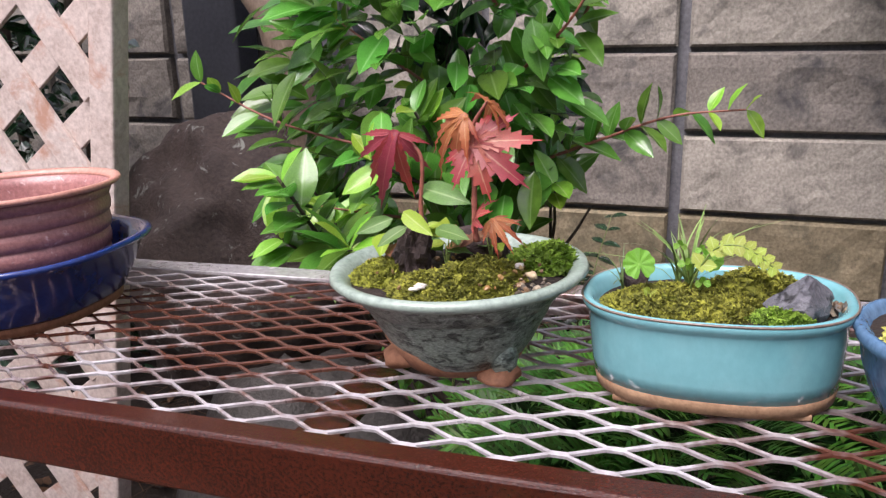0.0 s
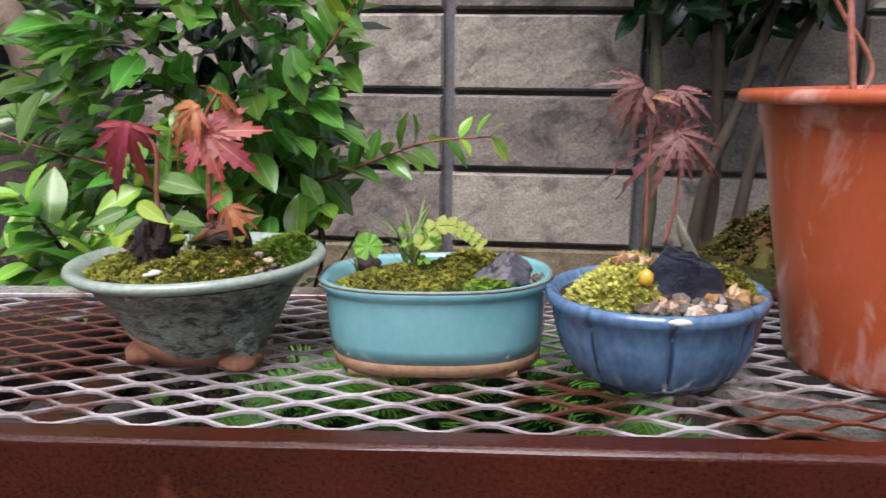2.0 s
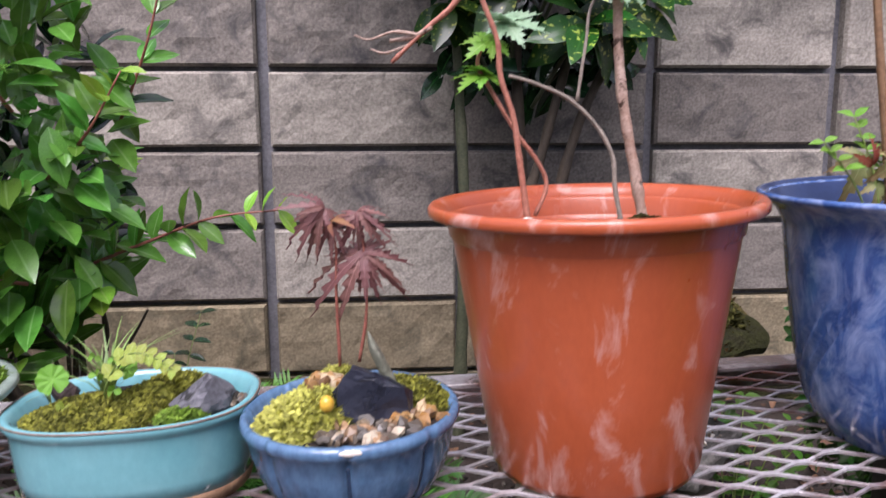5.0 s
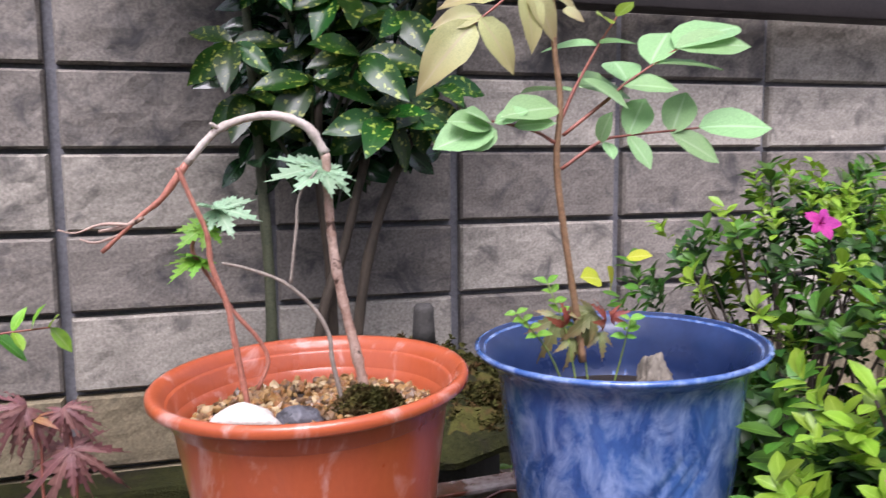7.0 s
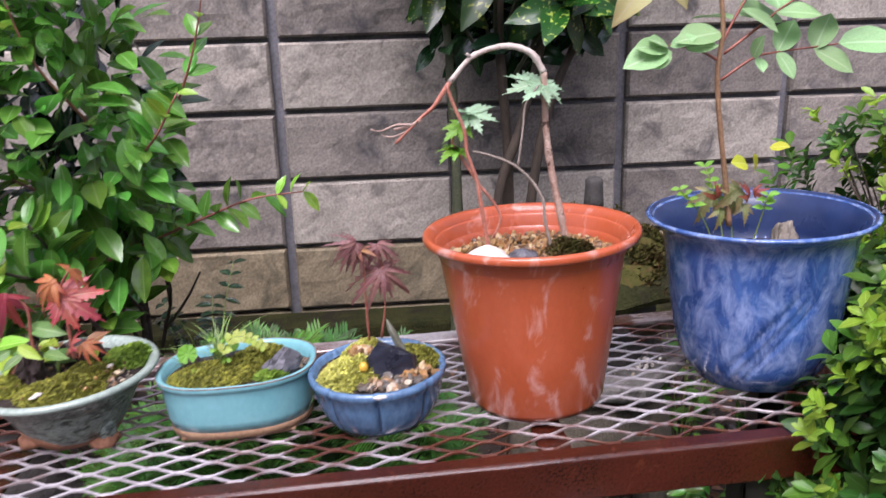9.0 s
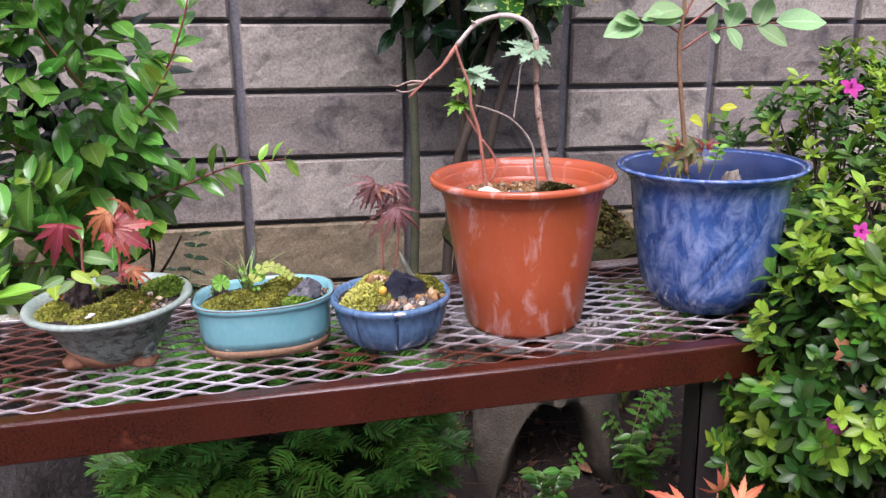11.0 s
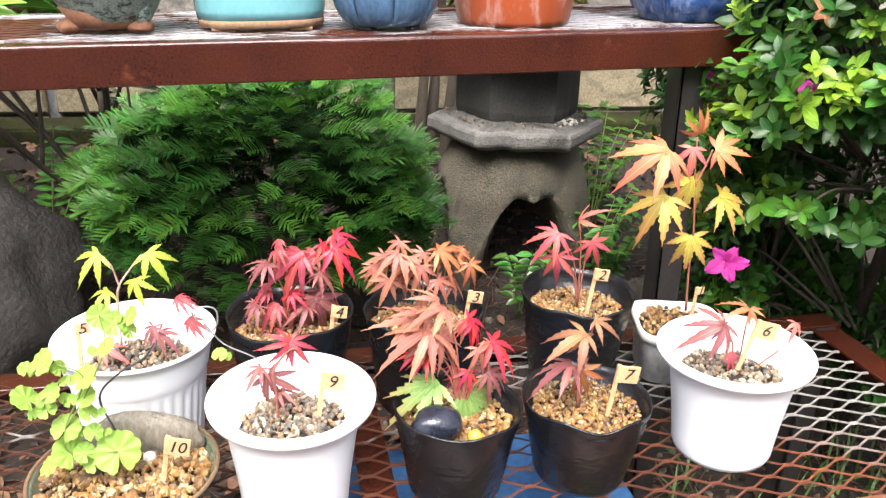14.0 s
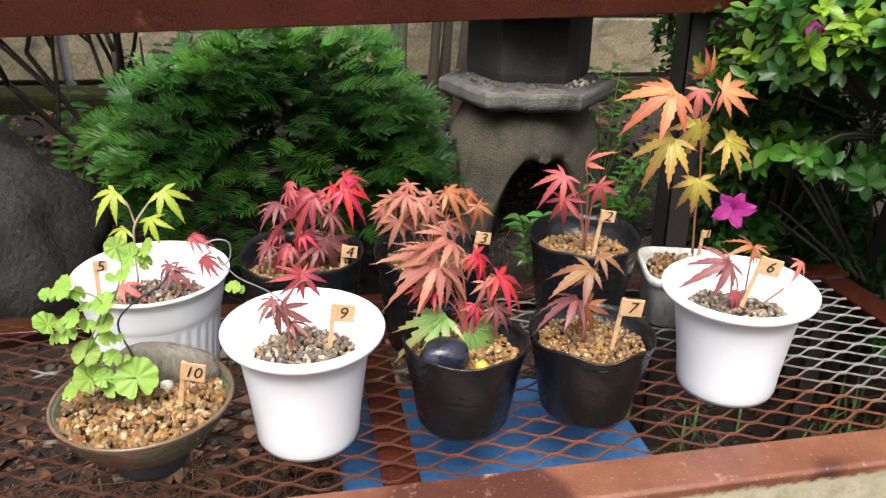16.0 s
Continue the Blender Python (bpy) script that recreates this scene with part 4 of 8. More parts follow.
def hash_of(text):
    return sum((i + 1) * ord(c) for i, c in enumerate(text))


def put_leaves(owner, rows, normal=(0, -0.75, 0.65), grow=1.0, seed=3, palm=()):
    """Leaves between given base and tip points, as parts of their plant."""
    rng = random.Random(seed)
    inv = owner.matrix_world.inverted()
    for i, (kind, base, tip) in enumerate(rows):
        nrm = Vector(normal) + Vector((rng.uniform(-0.35, 0.35), rng.uniform(-0.2, 0.2), rng.uniform(-0.3, 0.3)))
        m = facing(base, tip, nrm) @ Matrix.Scale(grow, 4)
        part("leaf", leaf_mesh(kind, i), None, owner, m=inv @ m)


def put_stem(owner, pts, r0, r1, material, name="stem", rough=0.1, steps=5, label=""):
    inv = owner.matrix_world.inverted()
    return part(name, tube([inv @ Vector(p) for p in pts], r0, r1, 7, steps, rough), material, owner, label)


# ---- ground and wall ----
def ground_height(x, y):
    s = min(1, max(0, (y - 0.80) / 0.65))
    return 0.17 * s * s * (3 - 2 * s)


def ground():
    bm = bmesh.new()
    xs = [-400, -60, -12, -4] + [-2.2 + 0.1 * i for i in range(49)] + [4, 12, 60, 400]
    ys = [-400, -60, -12, -4] + [-1.6 + 0.1 * i for i in range(40)] + [4, 12, 60, 400]
    grid = [[bm.verts.new((x, y, ground_height(x, y) + (0.02 * noise.noise(Vector((x * 5, y * 5, 0))) if abs(x) < 3 and abs(y) < 3 else 0))) for x in xs] for y in ys]
    for a, b in zip(grid, grid[1:]):
        for i in range(len(xs) - 1):
            bm.faces.new((a[i], a[i + 1], b[i + 1], b[i]))
    return tagged(part("ground", bm, M["soil"]), "damp dark garden soil with leaf litter", "ground", kind="structure")


ground()
BLOCK_W, BLOCK_H, WALL_Y = 0.4, 0.16, 1.75


def block_mesh(seed, w, h, material="block"):
    """A split-faced concrete block: smooth chamfered border, rough face."""
    bm = bmesh.new()
    us = [0, 0.014] + [0.05 + 0.9 * i / 24 for i in range(25)] + [0.986, 1]
    ws = [0, 0.035] + [0.1 + 0.8 * i / 9 for i in range(10)] + [0.965, 1]
    nx, nz = len(us) - 1, len(ws) - 1
    rng = random.Random(seed)
    off = Vector((rng.uniform(0, 90), rng.uniform(0, 90), 0))
    rows = []
    for j in range(nz + 1):
        row = []
        for i in range(nx + 1):
            x, z = (us[i] - 0.5) * w, (ws[j] - 0.5) * h
            edge = i in (0, nx) or j in (0, nz)
            y = 0.006 if edge else 0.004 * noise.noise(Vector((x * 14, z * 20, 0)) + off) + 0.0018 * noise.noise(Vector((x * 45, z * 58, 4)) + off) + 0.0008 * noise.noise(Vector((x * 120, z * 140, 8)) + off) - 0.002
            row.append(bm.verts.new((x, y, z)))
        rows.append(row)
    for a, b in zip(rows, rows[1:]):
        for i in range(nx):
            bm.faces.new((a[i], a[i + 1], b[i + 1], b[i]))
    rim = [v for v in rows[0]] + [r[-1] for r in rows[1:]] + rows[-1][-2::-1] + [r[0] for r in rows[-2:0:-1]]
    back = [bm.verts.new((v.co.x, 0.08, v.co.z)) for v in rim]
    for i in range(len(rim)):
        k = (i + 1) % len(rim)
        bm.faces.new((rim[k], rim[i], back[i], back[k]))
    me = bpy.data.meshes.new("block")
    bm.to_mesh(me)
    bm.free()
    me.materials.append(M[material])
    return me


def wall():
    bm = box(6.4, 0.14, 2.2, (0.35, WALL_Y + 0.095, 0.42 + 0.03))
    w = tagged(part("wall_back", bm, M["mortar"], smooth=False), "weathered grey split-face concrete block garden wall, damp", "wall", kind="structure")
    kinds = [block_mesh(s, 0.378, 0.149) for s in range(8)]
    stained = [block_mesh(s + 20, 0.378, 0.149, "block_stained_shaded") for s in range(8)]
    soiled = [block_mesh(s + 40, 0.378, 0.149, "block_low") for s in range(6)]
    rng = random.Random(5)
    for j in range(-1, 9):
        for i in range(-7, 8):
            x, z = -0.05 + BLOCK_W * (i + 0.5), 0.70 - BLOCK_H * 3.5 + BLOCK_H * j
            # darker stained blocks gather high up; at the left they paint tree shade
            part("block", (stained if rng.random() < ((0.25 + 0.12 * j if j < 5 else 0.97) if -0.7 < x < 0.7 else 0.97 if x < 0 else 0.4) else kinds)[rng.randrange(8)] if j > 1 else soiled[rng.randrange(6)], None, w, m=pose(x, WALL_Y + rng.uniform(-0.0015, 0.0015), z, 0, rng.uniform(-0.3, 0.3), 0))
    return w


wall()
# unseen wall added behind the camera to cut low skylight and reflections
tagged(part("wall_south", box(12.0, 0.2, 2.4, (0, -5.5, 1.1)), M["plain_render"], smooth=False), "unseen plain wall added to block low skylight", "wall", kind="structure")
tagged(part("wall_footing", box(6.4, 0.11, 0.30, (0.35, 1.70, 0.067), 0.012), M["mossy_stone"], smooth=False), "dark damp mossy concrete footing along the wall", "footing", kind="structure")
tagged(part("rail_dark", box(2.2, 0.07, 0.09, (2.02, 1.66, 1.203), 0.004), M["dark_timber"]), "dark brown timber rail before the block wall", "rail", kind="structure")


# ---- the stand ----
SHELF_Z, SHELF_RISE = 0.563, 0.035
ROLL = -math.degrees(math.atan(SHELF_RISE))


def shelf_z(x):
    return SHELF_Z + SHELF_RISE * x


def on_shelf(x, y, turn=0.0):
    return pose(x, y, shelf_z(x) + 0.001, 0, ROLL, turn)


def expanded_mesh(x0, x1, y0, y1, lw, sw, strand=0.0027, thick=0.0022, phase=0.0, tilt=0.0):
    """Expanded metal: zigzag strands that meet at the knuckles, each strand twisted out of the sheet."""
    h = Heap()
    n = int((x1 - x0) / (lw / 2))
    k = 0
    y = y0
    while y < y1:
        a = sw / 2 - strand * 0.42
        prev = None
        for i in range(n + 1):
            sgn = 1 if (i + k) % 2 == 0 else -1
            for s, e in ((-0.16, 0), (0.16, 0)):
                x = x0 + phase + i * lw / 2 + s * lw / 2
                c = Vector((x, y + sgn * a, 0))
                cur = [c + Vector((0, -strand / 2, thick / 2 + tilt)), c + Vector((0, strand / 2, thick / 2 - tilt)),
                       c + Vector((0, strand / 2, -thick / 2 - tilt)), c + Vector((0, -strand / 2, -thick / 2 + tilt))]
                if prev:
                    h.add([tuple(q) for q in prev + cur], [(0, 4, 5, 1), (1, 5, 6, 2), (2, 6, 7, 3), (3, 7, 4, 0)], Matrix())
                prev = cur
        y += sw
        k += 1
    return h


def angle_bar(length, a=0.032, t=0.0035, flip=1, top=None):
    """An angle iron along x: a flange lying on top, another hanging at the front."""
    r = 0.0034
    top = top or a
    prof = [(t, -a), (0.0005, -a), (0, -a + 0.001)] + [(r - r * math.cos(q), -r + r * math.sin(q)) for q in (0, 0.4, 0.8, 1.2, math.pi / 2)] + [(top - 0.0006, 0), (top, -0.0006), (top, -t), (t + 0.002, -t), (t, -t - 0.002)]
    bm = bmesh.new()
    n = max(2, int(length / 0.05))
    rows = [[bm.verts.new(((i / n - 0.5) * length, flip * y + 0.0004 * noise.noise(Vector((i * 0.7, k * 0.3, 0))), z + 0.0004 * noise.noise(Vector((i * 0.7, k * 0.3, 5))))) for k, (y, z) in enumerate(prof)] for i in range(n + 1)]
    for p, q in zip(rows, rows[1:]):
        for k in range(len(prof)):
            j = (k + 1) % len(prof)
            bm.faces.new((p[k], p[j], q[j], q[k]))
    bm.faces.new(rows[0])
    bm.faces.new(rows[-1][::-1])
    bmesh.ops.recalc_face_normals(bm, faces=bm.faces)
    return bm


def upper_shelf():
    x0, x1, yf, yb = -1.0, 0.575, 0.428, 0.678
    s = thing("upper_shelf", "rusty steel angle shelf with a wet expanded-metal top", "shelf", pose(0, 0, SHELF_Z, 0, ROLL, 0))
    part("mesh_panel", expanded_mesh(x0 + 0.01, x1 - 0.01, 0.4401, yb - 0.004, 0.0466, 0.0103, 0.0015, 0.0014, 0.0036, -0.0003).mesh("mesh_panel", M["galv"], False), None, s, "galvanised diamond mesh, rusting in places")
    L = x1 - x0
    part("front_rail", angle_bar(L, 0.0345, 0.0032, 1, 0.0155), M["rust_steel"], s, "dark red-brown wet angle iron", False, m=pose((x0 + x1) / 2, yf + 0.005, 0.0046))
    part("back_rail", angle_bar(L, 0.025, 0.003, -1), M["galv"], s, "pale galvanised edge bar", False, m=pose((x0 + x1) / 2, yb + 0.02, 0.004))
    for x in (x0, x1):
        part("end_rail", angle_bar(yb - yf - 0.01, 0.03, 0.003, 1), M["rust_steel"], s, "", False, m=pose(x, (yf + yb) / 2, -0.0035, 0, 0, 90 if x == x1 else -90))
    for x in (-0.62, -0.13, 0.30):
        part("cross_bar", box(0.025, yb - yf - 0.012, 0.003, (x, (yf + yb) / 2 + 0.003, -0.0065)), M["rust_steel"], s, "", False)
    for x, y in ((0.455, yf + 0.035), (0.566, yb - 0.02), (-0.9, yf + 0.035), (-0.9, yb - 0.02)):
        bm = box(0.028, 0.004, 0.57, (0, -0.012, -0.285), 0.001)
        box(0.004, 0.028, 0.57, (-0.012, 0, -0.285), 0.001, bm)
        part("leg", bm, M["black_steel"], s, "black-brown steel angle leg", False, m=pose(x, y, -0.006))
    return s


def lower_shelf():
    x0, x1, yf, yb, z = -0.95, 0.65, 0.116, 0.43, 0.278
    s = thing("lower_shelf", "low rusty steel shelf with worn paint and expanded-metal top", "shelf", pose(0, 0, z))
    part("mesh_panel", expanded_mesh(x0 + 0.01, x1 - 0.03, yf + 0.043, yb - 0.004, 0.0466, 0.0103, 0.0017, 0.0017, 0.006, 0.0003).mesh("mesh_panel", M["low_mesh"], False), None, s, "rust-red diamond mesh, bare galvanised grey at one end")
    L = x1 - x0
    part("front_rail", angle_bar(L, 0.036), M["low_rail"], s, "angle iron with flaking cream paint and rust", False, m=pose((x0 + x1) / 2, yf, 0))
    part("back_rail", angle_bar(L, 0.03, 0.003, -1), M["rust_steel"], s, "", False, m=pose((x0 + x1) / 2, yb, 0.001))
    for x in (x0, x1):
        part("end_rail", angle_bar(yb - yf - 0.01, 0.034, 0.003, 1), M["rust_steel"], s, "", False, m=pose(x, (yf + yb) / 2, -0.0025, 0, 0, 90 if x == x1 else -90))
    for x in (-0.49, 0.121):
        part("cross_bar", box(0.026, yb - yf - 0.012, 0.003, (x, (yf + yb) / 2, -0.0065)), M["rust_steel"], s, "", False)
    for x, y in ((x0 + 0.02, yf + 0.02), (x1 - 0.02, yf + 0.02), (x0 + 0.02, yb - 0.02), (x1 - 0.02, yb - 0.02)):
        bm = box(0.026, 0.004, z + 0.01, (0, -0.011, -z / 2), 0.001)
        box(0.004, 0.026, z + 0.01, (-0.011, 0, -z / 2), 0.001, bm)
        part("leg", bm, M["black_steel"], s, "", False, m=pose(x, y, -0.006))
    return s


upper_shelf()
lower_shelf()


# ---- pots ----
def gravel(owner, cx, cy, z, r, size, count, material, seed, name="gravel", squash=1.0, dome=0.0):
    """Pebbles lying in a round of radius r."""
    rng = random.Random(seed)
    h = Heap()
    for _ in range(count):
        a, d = rng.uniform(0, 2 * math.pi), math.sqrt(rng.random())
        s = size * rng.uniform(0.42, 1.25)
        sv, sf = STONES[rng.randrange(8)]
        x, y = cx + r * d * math.cos(a), cy + r * d * math.sin(a) * squash
        m = Matrix.LocRotScale((x, y, z + dome * (1 - d * d) + rng.uniform(0, size * 0.5)), Euler([rng.uniform(0, 6) for _ in range(3)]), (s, s * rng.uniform(0.55, 1), s * rng.uniform(0.4, 0.8)))
        h.add(sv, sf, m)
    return tagged(part(name, h.mesh(name, material, False), None, owner), kind="stuff")


def mound(r, height, seed, squash=1.0, bumpy=0.5):
    """A soil or moss mound with an uneven top."""
    off = Vector((seed * 3.1, seed * 1.7, 0))
    prof = [(r * f, 0.0) for f in (1.0, 0.9, 0.78, 0.64, 0.5, 0.36, 0.22, 0.1)] + [(0, 0)]

    def shape(a, rr, z):
        x, y = rr * math.cos(a), rr * math.sin(a) * squash
        f = rr / r
        return x, y, height * (1 - f ** 2.2) * (1 + bumpy * noise.noise(Vector((x * 60, y * 60, 0)) + off)) + height * bumpy * 0.4 * noise.noise(Vector((x * 160, y * 160, 3)) + off)
    return lathe(prof, 36, shape)


def moss(owner, cx, cy, z, r, height, material, seed, squash=1.0, count=420, name="moss", tuft=0.0042):
    """A cushion of moss: a mound set with small tufts."""
    rng = random.Random(seed)
    bm = mound(r, height, seed, squash)
    h = Heap()
    bm.verts.ensure_lookup_table()
    h.add([tuple(v.co) for v in bm.verts], [tuple(v.index for v in f.verts) for f in bm.faces], Matrix.Translation((cx, cy, z)))
    bm.verts.index_update()
    bm.free()
    off = Vector((seed * 3.1, seed * 1.7, 0))
    star, faces = [], []
    for k in range(5):
        a = k * 1.2566
        c, s = math.cos(a), math.sin(a)
        b = len(star)
        star += [(-0.2 * s, 0.2 * c, 0), (0.2 * s, -0.2 * c, 0), (0.85 * c, 0.85 * s, 0.7 - 0.2 * (k % 2)), (0.42 * c + 0.24 * s, 0.42 * s - 0.24 * c, 0.6)]
        faces += [(b, b + 1, b + 3), (b, b + 3, b + 2)]
    for _ in range(int(count * 2.6)):
        a, d = rng.uniform(0, 2 * math.pi), math.sqrt(rng.random()) * 0.97
        x, y = r * d * math.cos(a), r * d * math.sin(a) * squash
        zz = height * (1 - d ** 2.2) * (1 + 0.5 * noise.noise(Vector((x * 60, y * 60, 0)) + off))
        s = tuft * rng.uniform(0.45, 1.0)
        m = Matrix.LocRotScale((cx + x, cy + y, z + zz - s * 0.3), Euler((rng.uniform(-0.6, 0.6), rng.uniform(-0.6, 0.6), rng.uniform(0, 6))), (s, s, s * rng.uniform(0.7, 1.3)))
        h.add(star, faces, m)
    return tagged(part(name, h.mesh(name, material), None, owner), kind="stuff")


def soil_disc(owner, r, z, seed, squash=1.0, name="soil"):
    bm = mound(r, 0.004, seed, squash, 0.6)
    bmesh.ops.translate(bm, vec=(0, 0, z), verts=bm.verts)
    return part(name, bm, M["soil"], owner)


def number_tag(owner, digits, at, tall=0.034, wide=0.017, turn=8, lean=6, seed=1):
    """A small wooden flag on a stake with a handwritten number; the flag's middle at `at`."""
    flag = pose(0, 0, 0, 0, lean, turn) @ Vector((wide / 2 - 0.0016, 0, tall - 0.008 - wide * 0.4))
    base = owner.matrix_world.inverted() @ (Vector(at) - flag)
    tag = part("number_tag", box(0.0032, 0.0016, tall, (0, 0, tall / 2 - 0.008), 0.0003), M["tag_wood"], owner, "pale wooden flag label with a black number", False, m=Matrix.Translation(base) @ owner.matrix_world.to_3x3().inverted().to_4x4() @ pose(0, 0, 0, 0, lean, turn))
    bm = box(wide, 0.0014, wide * 0.8, (wide / 2 - 0.0016, -0.0015, tall - 0.008 - wide * 0.4), 0.0003)
    plate = part("plate", bm, M["tag_wood"], tag, "", False)
    if digits:
        cu = bpy.data.curves.new("digits", "FONT")
        cu.body, cu.size, cu.extrude, cu.align_x, cu.align_y, cu.shear = digits, 0.0125 if len(digits) == 1 else 0.011, 0.00012, "CENTER", "CENTER", 0.2
        tmp = bpy.data.objects.new("digits", cu)
        scene.collection.objects.link(tmp)
        me = bpy.data.meshes.new_from_object(tmp.evaluated_get(bpy.context.evaluated_depsgraph_get()))
        bpy.data.objects.remove(tmp)
        me.materials.append(M["ink"])
        part("number", me, None, tag, "", m=pose(wide / 2 - 0.0016, -0.0025, tall - 0.008 - wide * 0.4, 90, 0, 0))
    return tag


M["moss_yellow_green"] = surf("yellow_green_moss", (0.10, 0.115, 0.014), (0.38, 0.40, 0.05), 110, 500, 0.95, 0.002, vary=0.5, islands=True)
M["grass_bright"] = surf("fresh_grass_blades", (0.07, 0.14, 0.025), (0.22, 0.34, 0.09), 40, 200, 0.5, 0.0, vary=0.35, islands=True)


# ---- green crackled bonsai pot with a red maple seedling ----
def green_pot():
    t = thing("potted_maple", "crackled green bonsai pot with mossy soil and a young red maple", "potted plant", on_shelf(-0.081, 0.548) @ Matrix.Diagonal((1.06, 1.06, 0.93, 1)))
    pot = part("pot", lathe([(0, 0.011), (0.029, 0.011), (0.0335, 0.014), (0.0385, 0.022), (0.0438, 0.032), (0.0490, 0.043), (0.0540, 0.0535), (0.0575, 0.0595), (0.0605, 0.0605), (0.0585, 0.0595),
                             (0.054, 0.05), (0.05, 0.045), (0, 0.045)], 64, lambda a, r, z: (r * math.cos(a) * (1 + 0.006 * math.sin(5 * a)), r * math.sin(a), z + 0.0025 * math.sin(a - 0.6) * (z < 0.03))), M["green_glaze"], t)
    part("rim", lathe([(0.0560, 0.0570), (0.0650, 0.0595), (0.0675, 0.0625), (0.0665, 0.0655), (0.0635, 0.066), (0.0605, 0.0645), (0.057, 0.060), (0.0560, 0.0570)], 64), M["green_rim"], pot, "pale worn green rim")

    def slant(a, r, z):
        # the bare clay climbs higher on one side
        up = max(0.0, math.cos(a - radians(205))) * (z > 0.0135)
        return (r + 0.0062 * up) * math.cos(a), (r + 0.0062 * up) * math.sin(a), z + 0.0105 * up
    part("base_ring", lathe([(0, 0.005), (0.027, 0.005), (0.0305, 0.0065), (0.0330, 0.011), (0.0350, 0.0145), (0.0330, 0.0148), (0, 0.0122)], 64, slant), M["clay"], pot, "bare orange clay base")
    for k, a in enumerate((200, 325, 80)):
        bm = rock(0.0125, 0.0115, 0.0088, 20 + k, 0.35, 3, 1.4, 0.4)
        part("foot", bm, M["clay"], pot, m=pose(0.0315 * math.cos(radians(a)), 0.0315 * math.sin(radians(a)), 0.0075))
    bm = rock(0.008, 0.008, 0.012, 24, 0.15, 2)
    part("foot", bm, M["green_glaze"], pot, m=pose(0.0345 * math.cos(radians(325)), 0.0345 * math.sin(radians(325)), 0.018))
    soil_disc(t, 0.058, 0.057, 1)
    moss(t, -0.034, -0.012, 0.0575, 0.022, 0.010, M["moss_yellow_green"], 2, 0.9, 420)
    moss(t, 0.006, -0.030, 0.0585, 0.032, 0.012, M["moss"], 3, 0.75, 620)
    moss(t, 0.018, -0.006, 0.0575, 0.022, 0.012, M["moss"], 4, 0.9, 300)
    moss(t, 0.041, 0.020, 0.0585, 0.019, 0.013, M["moss_bright"], 5, 0.9, 300, "bright_moss", 0.0065)
    part("lava_stone", rock(0.0085, 0.008, 0.020, 31, 0.55, 4, 2.6), M["lava"], t, "upright dark pitted stone", smooth=False, m=pose(-0.019, -0.014, 0.075, 0, 8, 0))
    part("lava_stone", rock(0.012, 0.010, 0.012, 33, 0.3, 3, 2.0), M["lava"], t, m=pose(-0.035, 0.028, 0.066))
    part("lava_stone", rock(0.016, 0.012, 0.014, 34, 0.3, 3, 2.0), M["lava"], t, m=pose(0.002, 0.026, 0.068))
    for x, y, s, k, mt in ((-0.003, -0.045, 0.005, 1, "white_stone"), (0.034, -0.005, 0.005, 2, "white_stone"), (0.044, -0.018, 0.005, 3, "tan_stone"), (0.002, -0.038, 0.004, 4, "tan_stone"), (-0.004, -0.05, 0.0035, 5, "white_stone")):
        part("pebble", rock(s * 0.85, s * 0.6, s * 0.4, 40 + k, 0.5, 2, 1.5, 0.8), M[mt], t, m=pose(x, y, 0.067, 10 * k - 25, 0, 40 * k))
    gravel(t, 0.038, -0.012, 0.0585, 0.014, 0.0028, 40, M["gravel_mix"], 6)
    put_stem(t, STEM_G1, 0.0016, 0.0008, M["red_stem"])
    put_stem(t, STEM_G2, 0.0013, 0.0007, M["red_stem"])
    put_stem(t, STEM_G3, 0.0008, 0.0006, M["red_stem"])
    put_leaves(t, LEAVES_GREEN, (0.1, -0.85, 0.5), 0.92)
    # low weeds and bits of litter among the moss
    rng = random.Random(77)
    lf = {k: shape_mesh("weed_leaf", oval_shape(70, 0.27, 0.35, 0.3, 1.5, 0.05, 7, 0.42), M[k]) for k in ("green", "lime", "bronze")}
    for x, y, n in ((-0.040, 0.006, 6), (-0.008, 0.004, 6), (0.014, 0.014, 4), (-0.026, 0.020, 5)):
        for k in range(n):
            a = rng.uniform(0, 6.28)
            p = Vector((x + rng.uniform(-0.004, 0.004), y + rng.uniform(-0.004, 0.004), 0.070 + rng.uniform(0, 0.012)))
            g = Vector((math.cos(a), math.sin(a) - 0.4, rng.uniform(-0.1, 0.6))).normalized()
            part("weed_stem", tube([(x, y, 0.060), tuple(p)], 0.0005, 0.0004, 5, 3), M["green_stem"], t)
            part("weed_leaf", lf[rng.choice(("green", "green", "green", "lime", "bronze"))], None, t, m=facing(p, p + g * rng.uniform(0.014, 0.024), (0, -0.4, 1)))
    gravel(t, 0.0, -0.012, 0.066, 0.050, 0.0019, 55, M["gravel_tan"], 78, "grit", 0.8)


